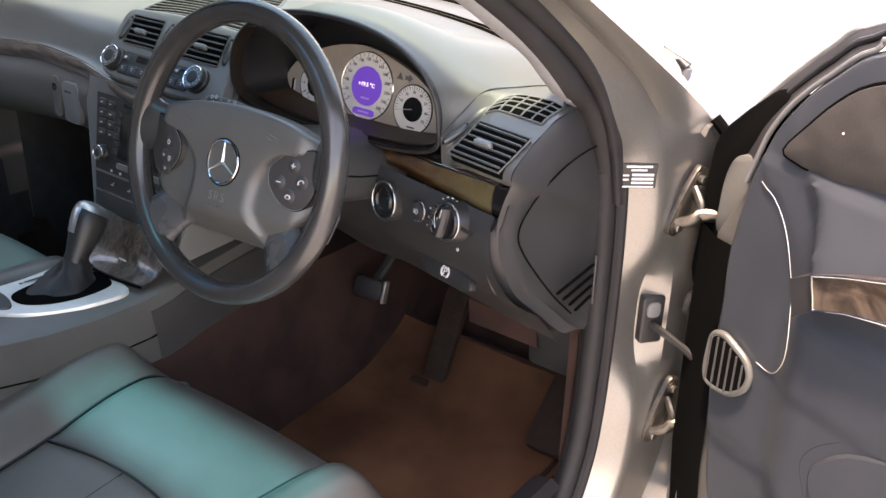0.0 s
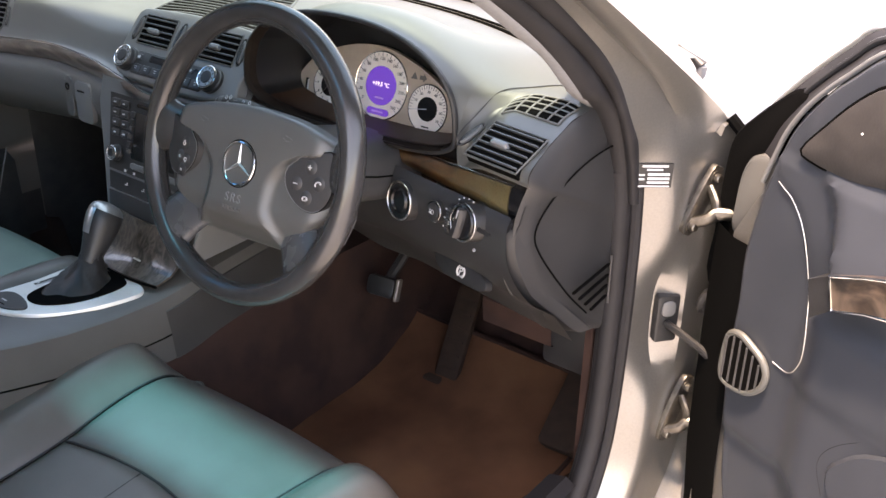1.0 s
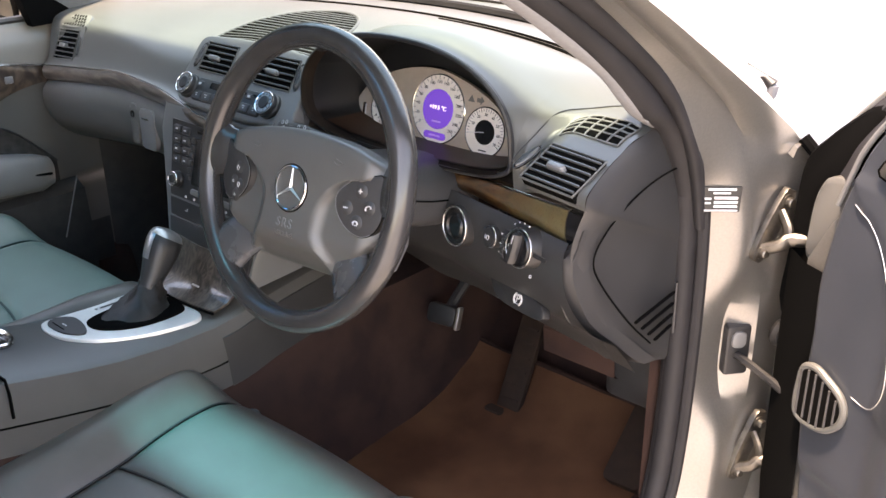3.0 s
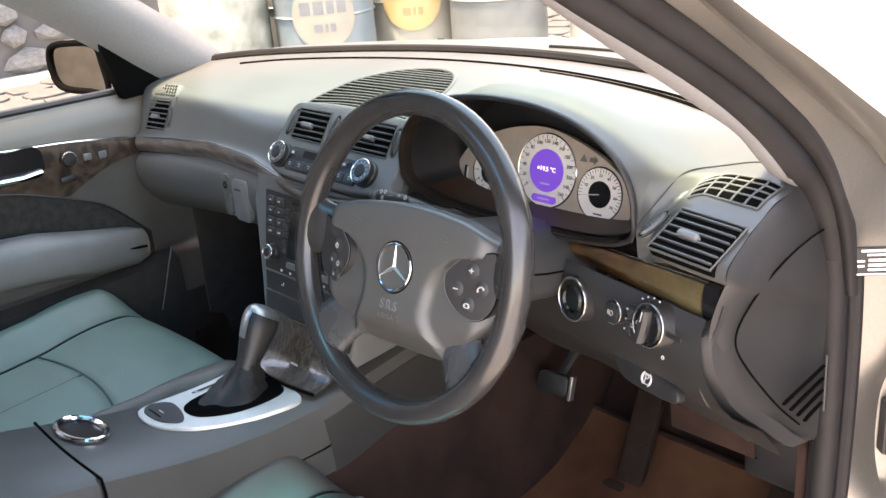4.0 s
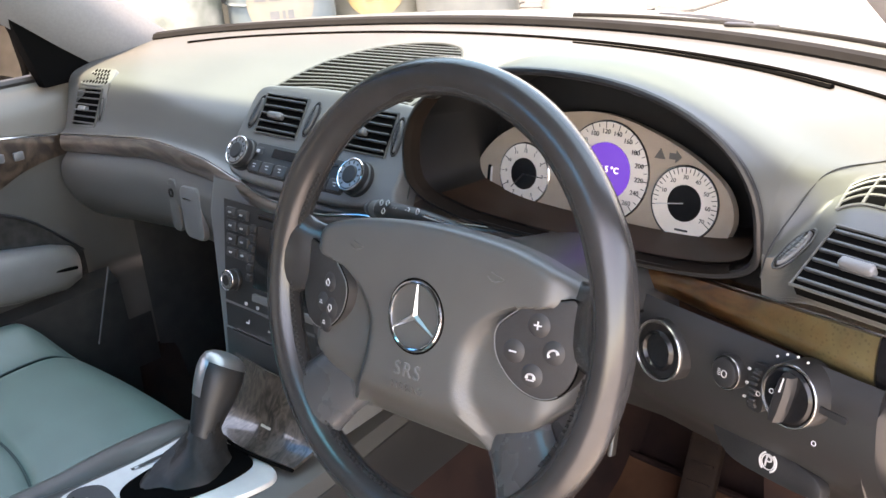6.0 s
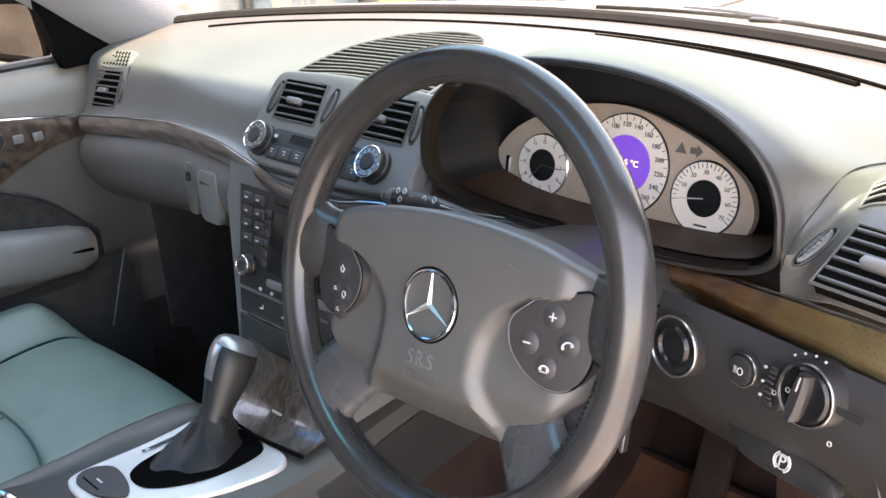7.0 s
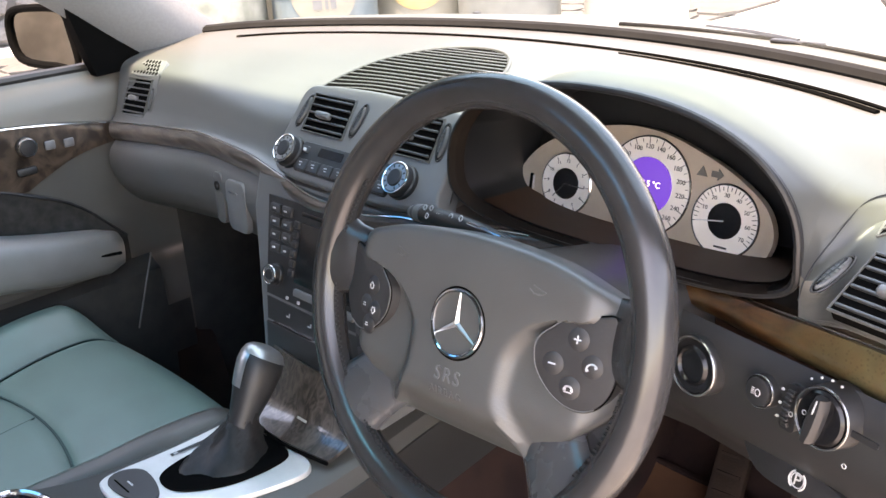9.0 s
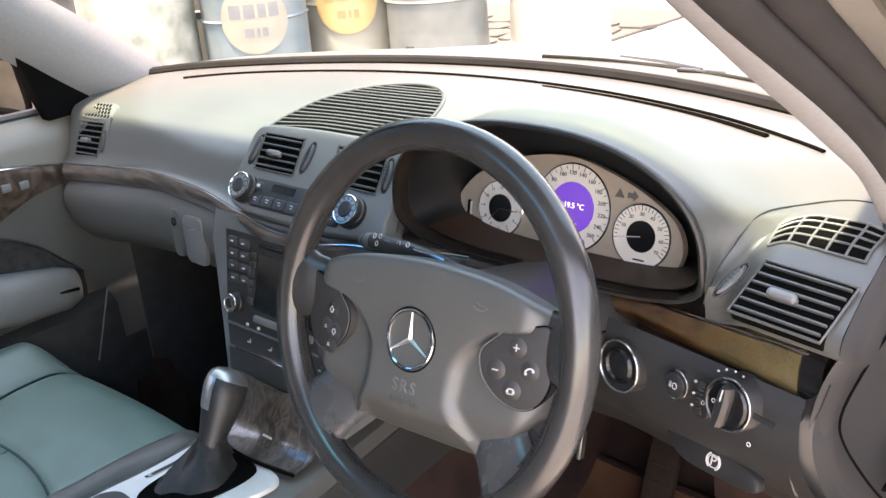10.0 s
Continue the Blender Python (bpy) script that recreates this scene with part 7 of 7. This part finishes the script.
# black sheet: edge rubber, and the shade of the door gap put into colour
part("gap_shade_sheet", loft([[(0.060 + s, -0.004, z), (0.024 + s, -0.003, z), (-0.022 + s, 0.016, z), (-0.042 + s, 0.098, z)] for z, s in ((0.20, 0.03), (0.27, 0.02), (0.40, 0.005), (0.60, 0.0), (0.74, 0.0), (0.762, 0.0))], False, False), M["void"], driver_door, "black sheet for the rubber and shade at the door edge")
part("channel_backing", loft([[p + Vector((0.004, 0.014, 0.0)) for p in inner], [p + Vector((0.03, 0.016, -0.06)) for p in inner]], False, False), M["rubber"], driver_door)
# rubber carried down past the sill to darken the gap where shade belongs
part("front_rubber", tube([(-0.018, 0.055, z) for z in (0.18, 0.30, 0.40, 0.50, 0.60, 0.70, 0.78)], 0.022, 10), M["black"], driver_door)
# outside mirror on the open door
mirror_r = thing("door_mirror", "silver door mirror with black lower edge", "door mirror", group="door mirrors")
part("lower_edge", tube([(0.666, 0.42, 0.956), (0.678, 0.42, 0.949), (0.69, 0.42, 0.942), (0.699, 0.42, 0.936), (0.707, 0.42, 0.93)], lambda f: 0.0012 + 0.0085 * f ** 1.3, 10), M["black"], mirror_r, "black mirror edge")
part("foot", tube([(0.707, 0.42, 0.93), (0.707, 0.42, 0.918), (0.702, 0.42, 0.907), (0.698, 0.42, 0.899)], lambda f: 0.009 - 0.004 * f, 10), M["headliner"], mirror_r, "pale mirror foot")

# ---- passenger's door ----
passenger_door = thing("passenger_door", "closed car door with grey vinyl and walnut insert", "car door")


def pdoor(y, z):
    x = -0.722
    x -= 0.020 * ease((z - 0.86) / 0.06)
    x += 0.045 * ease((0.66 - z) / 0.05) * ease((z - 0.54) / 0.03) * ease((0.05 - y) / 0.10)
    x -= 0.030 * ease((0.57 - z) / 0.05)
    return x


def pdoor_row(z0, z1, n, out=0.0, y0=0.16):
    """A stretch of the trim from height z0(y) to z1(y)."""
    rows = []
    for i in range(51):
        y = y0 - 1.1 * i / 50
        lo, hi = z0(y), z1(y)
        rows.append([(pdoor(y, z) + out, y, z + (0.012 * (0.1 - y) if z > 0.85 else 0)) for z in (lo + (hi - lo) * k / n for k in range(n + 1))])
    return loft(rows, False, False)


def cloth_top(y):
    return lerp_table([(-0.03, 0.612), (0.054, 0.695), (0.127, 0.731), (0.16, 0.745), (0.25, 0.774), (0.6, 0.80), (1.2, 0.80)], -y)[0]


part("trim_panel", pdoor_row(lambda y: 0.80, lambda y: 0.92, 12), M["doorpad_light"], passenger_door, "grey-beige grained vinyl door trim")
part("trim_panel", pdoor_row(lambda y: 0.24, lambda y: 0.80, 40), M["glove"], passenger_door, "dark grey vinyl door trim")
part("cloth_panel", pdoor_row(lambda y: cloth_top(y) - 0.12, cloth_top, 12, 0.007, 0.03), M["fabric"], passenger_door, "black cloth panel over the armrest")
part("cloth_edge", tube([(pdoor(y, cloth_top(y)) + 0.007, y, cloth_top(y)) for y in (0.03 - 0.9 * i / 40 for i in range(41))], 0.0028, 6), M["black"], passenger_door)
part("lower_trim", loft([[(-0.690 + (-0.016 if z < 0.30 else 0), y, z) for z in (0.25, 0.30, 0.36, 0.42, 0.46)] for y in (0.12, -0.3, -0.9)], False, False), M["hood"], passenger_door)
ins = []
for i in range(61):
    y = 0.066 - 0.62 * i / 60
    top = lerp_table([(-0.07, 0.816), (0.105, 0.845), (0.232, 0.857), (0.4, 0.872), (0.6, 0.880)], -y)[0]
    low = lerp_table([(-0.07, 0.786), (0.0, 0.779), (0.04, 0.770), (0.07, 0.758), (0.10, 0.745), (0.125, 0.734), (0.16, 0.742), (0.25, 0.771), (0.6, 0.80)], -y)[0]
    ins.append([(-0.722, y, low), (-0.7135, y, low + 0.002), (-0.7095, y, (low + top) / 2), (-0.7135, y, top - 0.002), (-0.722, y, top)])
pi = part("wood_insert", loft(ins), M["wood_door"], passenger_door, "glossy dark walnut insert")
part("insert_edge", tube([r[3] for r in ins], 0.0018, 6), M["chrome"], pi)
sk = part("seat_switch", turned([(0.0001, 0.014), (0.013, 0.013), (0.016, 0.009), (0.016, 0.0)], 28, m=pose(-0.709, -0.112, 0.813, 0, 90, 0)), M["black"], passenger_door, "black knob with chrome ring")
part("ring", tube([(-0.697, -0.112 + 0.0145 * math.cos(a), 0.813 + 0.0145 * math.sin(a)) for a in (2 * math.pi * k / 28 for k in range(28))], 0.0016, 6, True), M["chrome"], sk)
for y, z in ((-0.072, 0.806), (-0.040, 0.803)):
    part("seat_key", box((0.006, 0.018, 0.015), (-0.708, y, z), 0.003), M["tab"], passenger_door)
part("seat_key_plate", box((0.006, 0.034, 0.014), (-0.708, -0.118, 0.772), 0.004), M["black"], passenger_door)
cup = part("handle_cup", slab(rounded_rect(0.15, 0.062, 0.020), -0.01, 0.010, 0.004, m=frame_of((-0.714, -0.235, 0.822), (0, -1, 0), (0, 0, 1))), M["gloss"], passenger_door)
part("pull_lever", tube([(-0.700, -0.170, 0.802), (-0.694, -0.21, 0.800), (-0.694, -0.29, 0.806)], 0.007, 8), M["chrome"], cup, "chrome door lever")
arm = []
for y, x, z, w, h in ((0.012, -0.700, 0.600, 0.010, 0.016), (0.002, -0.692, 0.602, 0.022, 0.030), (-0.03, -0.684, 0.606, 0.032, 0.040), (-0.12, -0.676, 0.622, 0.040, 0.045), (-0.22, -0.672, 0.646, 0.044, 0.047), (-0.40, -0.670, 0.664, 0.048, 0.048), (-0.8, -0.668, 0.67, 0.05, 0.05)):
    arm.append([(x + w * math.copysign(abs(math.cos(a)) ** 0.7, math.cos(a)), y, z + h * math.copysign(abs(math.sin(a)) ** 0.7, math.sin(a))) for a in (2 * math.pi * k / 20 for k in range(20))])
rest_p = part("armrest", loft(arm), M["armrest"], passenger_door, "grey padded armrest")
part("armrest_groove", tube([(-0.652 + 0.012 * i / 10, -0.012 - 0.5 * i / 10, 0.606 + 0.052 * min(1, i / 7)) for i in range(11)], 0.0028, 6), M["void"], rest_p)
part("pocket", loft([[(-0.672, y, 0.28), (-0.655, y, 0.40), (-0.665, y, 0.55), (-0.70, y, 0.57)] for y in (0.06, -0.2, -0.9)], False, False), M["hood"], passenger_door)
part("bright_strip", tube([(-0.660, 0.045, 0.585), (-0.650, 0.015, 0.52), (-0.645, -0.01, 0.46)], 0.0016, 6), M["trim"], passenger_door)
part("belt_seal", tube([(-0.745, 0.10 - 1.05 * i / 10, 0.913 + 0.012 * i / 10 * 1.05) for i in range(11)], 0.008, 8), M["black"], passenger_door)
part("mirror_sail", loft([[(-0.742 + dx, y, z) for y, z in ((-0.020, 1.090), (0.033, 0.900), (0.100, 0.902), (0.172, 0.905), (0.135, 0.945), (0.060, 1.008))] for dx in (0, 0.030)]), M["void"], passenger_door, "black mirror triangle")
part("outer_skin", loft([[(-0.80, y, 0.24), (-0.86, y, 0.5), (-0.87, y, 0.7), (-0.84, y, 0.86), (-0.765, y, 0.915)] for y in (0.30, -0.3, -1.0)], False, False), M["paint"], passenger_door)
part("window_glass", loft([[(-0.748, y, 0.92), (-0.735, y - 0.02, 1.05), (-0.68, y - 0.06, 1.30)] for y in (0.02, -0.4, -0.88)], False, False), M["glass"], passenger_door).visible_shadow = False
mirror_l = thing("door_mirror", "silver door mirror reflecting a pale yard", "door mirror", group="door mirrors")
mm = frame_of((-0.900, 0.030, 0.946), (0.96, 0.28, 0.0), (0, 0.10, 1))
mo = [(p.x, p.y) for p in spline([(-0.085, 0.010, 0), (-0.075, 0.048, 0), (-0.02, 0.058, 0), (0.065, 0.056, 0), (0.085, 0.02, 0), (0.095, -0.046, 0), (0.03, -0.046, 0), (-0.06, -0.038, 0)], 4, True)]
hs = []
for f, z in ((0.97, 0.012), (1.06, 0.004), (1.10, -0.02), (1.05, -0.05), (0.8, -0.085), (0.4, -0.105), (0.02, -0.11)):
    hs.append([mm @ Vector((x * f, y * f, z)) for x, y in mo])
part("housing", loft(hs, True, False), M["paint"], mirror_l)
part("mirror_glass", slab([(x * 0.95, y * 0.95) for x, y in mo], 0.0, 0.006, m=mm), M["mirror"], mirror_l, "mirror glass")
part("rim", tube([mm @ Vector((x * 0.97, y * 0.97, 0.008)) for x, y in mo], 0.007, 8, True), M["void"], mirror_l)
part("foot", tube([(-0.86, 0.09, 0.905), (-0.80, 0.10, 0.92), (-0.74, 0.09, 0.93)], 0.022, 8), M["black"], mirror_l)

# rear-view mirror
rear_mirror = thing("rear_view_mirror", "interior mirror with tan-reflecting rim hung from the screen", "mirror")
part("body", slab([(p.x, p.y) for p in spline([(-0.12, 0.0, 0), (-0.10, 0.030, 0), (0.0, 0.034, 0), (0.10, 0.030, 0), (0.12, 0.0, 0), (0.10, -0.032, 0), (0.0, -0.036, 0), (-0.10, -0.032, 0)], 5, True)], -0.02, 0.008, 0.006, 3, m=frame_of((-0.12, -0.12, 1.262), (0.96, 0.28, 0), (0, 0.1, 1))), M["leather"], rear_mirror)
part("stem", tube([(-0.12, -0.10, 1.28), (-0.05, -0.12, 1.33)], 0.010, 8), M["black"], rear_mirror)


# ---- outside ----
ground = part("ground", loft([[(-80 + 160 * i / 16, -80 + 160 * j / 16, 0) for i in range(17)] for j in range(17)], False, False), M["ground"])
tagged(ground, "pale concrete yard ground in bright light", "ground", kind="structure")
wall_back = part("wall_back", box((22, 0.2, 3.6), (0, 9.0, 1.8)), M["wall"])
tagged(wall_back, "bright white painted wall behind the yard", "wall", kind="structure")


def drum(at, mat, label, turn=0.0, disc=None):
    d = thing("oil_drum", label, "oil drum", at, (0, 0, turn), group="oil drums")
    part("shell", turned([(0.27, 0.02), (0.29, 0), (0.295, 0.01), (0.285, 0.02), (0.285, 0.28), (0.296, 0.29), (0.285, 0.30), (0.285, 0.58), (0.296, 0.59), (0.285, 0.60), (0.285, 0.86), (0.296, 0.88), (0.27, 0.865)], 48), mat, d)
    if disc:
        def on(u, v, lift):
            a = u / 0.285
            r = 0.285 + lift
            return (r * math.sin(a), -r * math.cos(a), v)
        rows = []
        for k in range(9):
            f = k / 8
            rows.append([on(0.175 * max(f, 0.001) * math.cos(t), 0.60 + 0.175 * max(f, 0.001) * math.sin(t), 0.013) for t in (2 * math.pi * j / 40 for j in range(40))])
        e = part("emblem", loft(rows, True, False), M[disc], d, "round printed emblem")
        for v, u0, u1, h in ((0.645, -0.125, -0.065, 0.07), (0.645, -0.050, 0.005, 0.07), (0.645, 0.020, 0.060, 0.07), (0.645, 0.075, 0.125, 0.07), (0.535, -0.055, -0.01, 0.045), (0.535, 0.005, 0.02, 0.045), (0.535, 0.032, 0.06, 0.045)):
            part("bar", loft([[on(u0 + (u1 - u0) * i / 5, v - h / 2, 0.015) for i in range(6)], [on(u0 + (u1 - u0) * i / 5, v + h / 2, 0.015) for i in range(6)]], False, False), M["print"] if disc == "cream" else M["rust"], e)
    return d


drum((-3.40, 2.55, 0), M["bluedrum"], "blue oil drum with a round cream emblem", 52, "cream")
drum((-3.34, 3.19, 0), M["creamdrum"], "cream oil drum with a round yellow emblem", 46, "yellowdrum")
drum((-2.79, 3.36, 0), M["greydrum"], "dark grey oil drum beside a cream one", 45)
drum((-2.30, 3.86, 0), M["palecab"], "pale cream oil drum in the row", 40)
drum((-4.02, 2.78, 0), M["greydrum"], "dark grey oil drum behind the blue one")
drum((-3.95, 3.42, 0), M["bluedrum"], "faded blue oil drum in the second row")
tank = thing("rusty_tank", "mottled grey-green metal tank beside the drums", "tank", (-3.75, 2.05, 0))
part("shell", turned([(0.30, 0), (0.31, 0.02), (0.30, 0.05), (0.30, 1.0), (0.28, 1.06), (0.1, 1.10)], 32), M["mottle"], tank)

# low dry-stone wall and stony bank to the passenger's side
stone_wall = thing("stone_wall", "rough grey rubble wall along the yard", "wall", kind="structure")
rng = random.Random(7)
part("core", box((0.5, 6.6, 3.6), (-7.3, 0.1, 1.8)), M["joint"], stone_wall)
shapes = []
for k in range(8):
    b = bmesh.new()
    bmesh.ops.create_icosphere(b, subdivisions=1, radius=1)
    for v in b.verts:
        v.co *= rng.uniform(0.78, 1.08)
        v.co.x = max(-0.6, min(0.6, v.co.x))
    me = bpy.data.meshes.new("stone")
    b.to_mesh(me)
    b.free()
    me.materials.append(M["stone"])
    shapes.append(me)
z = 0.10
while z < 3.58:
    y = -2.2 + rng.uniform(-0.2, 0)
    while y < 3.2:
        w = rng.uniform(0.10, 0.30)
        o = new("stone", rng.choice(shapes))
        o.parent = stone_wall
        o.matrix_basis = Matrix.LocRotScale((-7.03 + rng.uniform(-0.03, 0.03), y + w, z + rng.uniform(-0.02, 0.02)), Euler((rng.uniform(-0.3, 0.3), 0, 0)), (0.10, w * 0.98, 0.115))
        y += 2 * w
    z += 0.21
paving = thing("crazy_paving", "crazy paving slabs, coloured dark for shade, with dark joints", "paving", kind="structure")
part("bed", box((3.6, 8.0, 0.02), (-4.6, 2.5, 0.012)), M["joint"], paving)
slabs = []
for k in range(6):
    n = rng.randint(5, 7)
    o = [(math.cos(2 * math.pi * (i + rng.uniform(-0.25, 0.25)) / n), math.sin(2 * math.pi * (i + rng.uniform(-0.25, 0.25)) / n)) for i in range(n)]
    b = slab(o, 0, 1.0, 0.05, 1)
    me = bpy.data.meshes.new("slab")
    bmesh.ops.recalc_face_normals(b, faces=b.faces)
    b.to_mesh(me)
    b.free()
    me.materials.append(M["paver"])
    slabs.append(me)
for i in range(11):
    for j in range(22):
        o = new("slab", rng.choice(slabs))
        o.parent = paving
        s = rng.uniform(0.15, 0.185)
        o.matrix_basis = Matrix.LocRotScale((-6.25 + 0.32 * i + 0.16 * (j % 2) + rng.uniform(-0.03, 0.03), -1.2 + 0.33 * j + rng.uniform(-0.03, 0.03), 0.02), Euler((0, 0, rng.uniform(0, 6.28))), (s, s, 0.02))

# added wall, tall and dark to block sky light from the passenger's side
sky_block_wall = part("sky_block_wall", box((0.3, 24, 6.5), (-9.2, -1.0, 3.25)), M["joint"])
tagged(sky_block_wall, "plain grey wall added to cut sky light on the passenger's side", "wall", kind="structure")

wall_rear = part("wall_rear", box((6.5, 0.3, 3.0), (-7.5, -9.0, 1.5)), M["fence"])
tagged(wall_rear, "plain weathered timber wall closing the yard", "wall", kind="structure")

# things far off across the yard
post = thing("gate_post", "dark red-brown square post in the yard", "post", (-1.95, 7.6, 0))
part("shaft", box((0.24, 0.24, 1.5), (0, 0, 0.75), 0.015), M["brownpost"], post)
part("cap", box((0.30, 0.30, 0.06), (0, 0, 1.53), 0.015), M["brownpost"], post)
cone_a = thing("red_panel", "red and white sign board standing in the yard", "sign", (-1.25, 8.0, 0))
part("board", box((0.5, 0.05, 0.9), (0, 0, 0.75), 0.01), M["redpaint"], cone_a)
part("leg", box((0.05, 0.05, 0.4), (-0.18, 0, 0.2)), M["greydrum"], cone_a)
part("leg", box((0.05, 0.05, 0.4), (0.18, 0, 0.2)), M["greydrum"], cone_a)
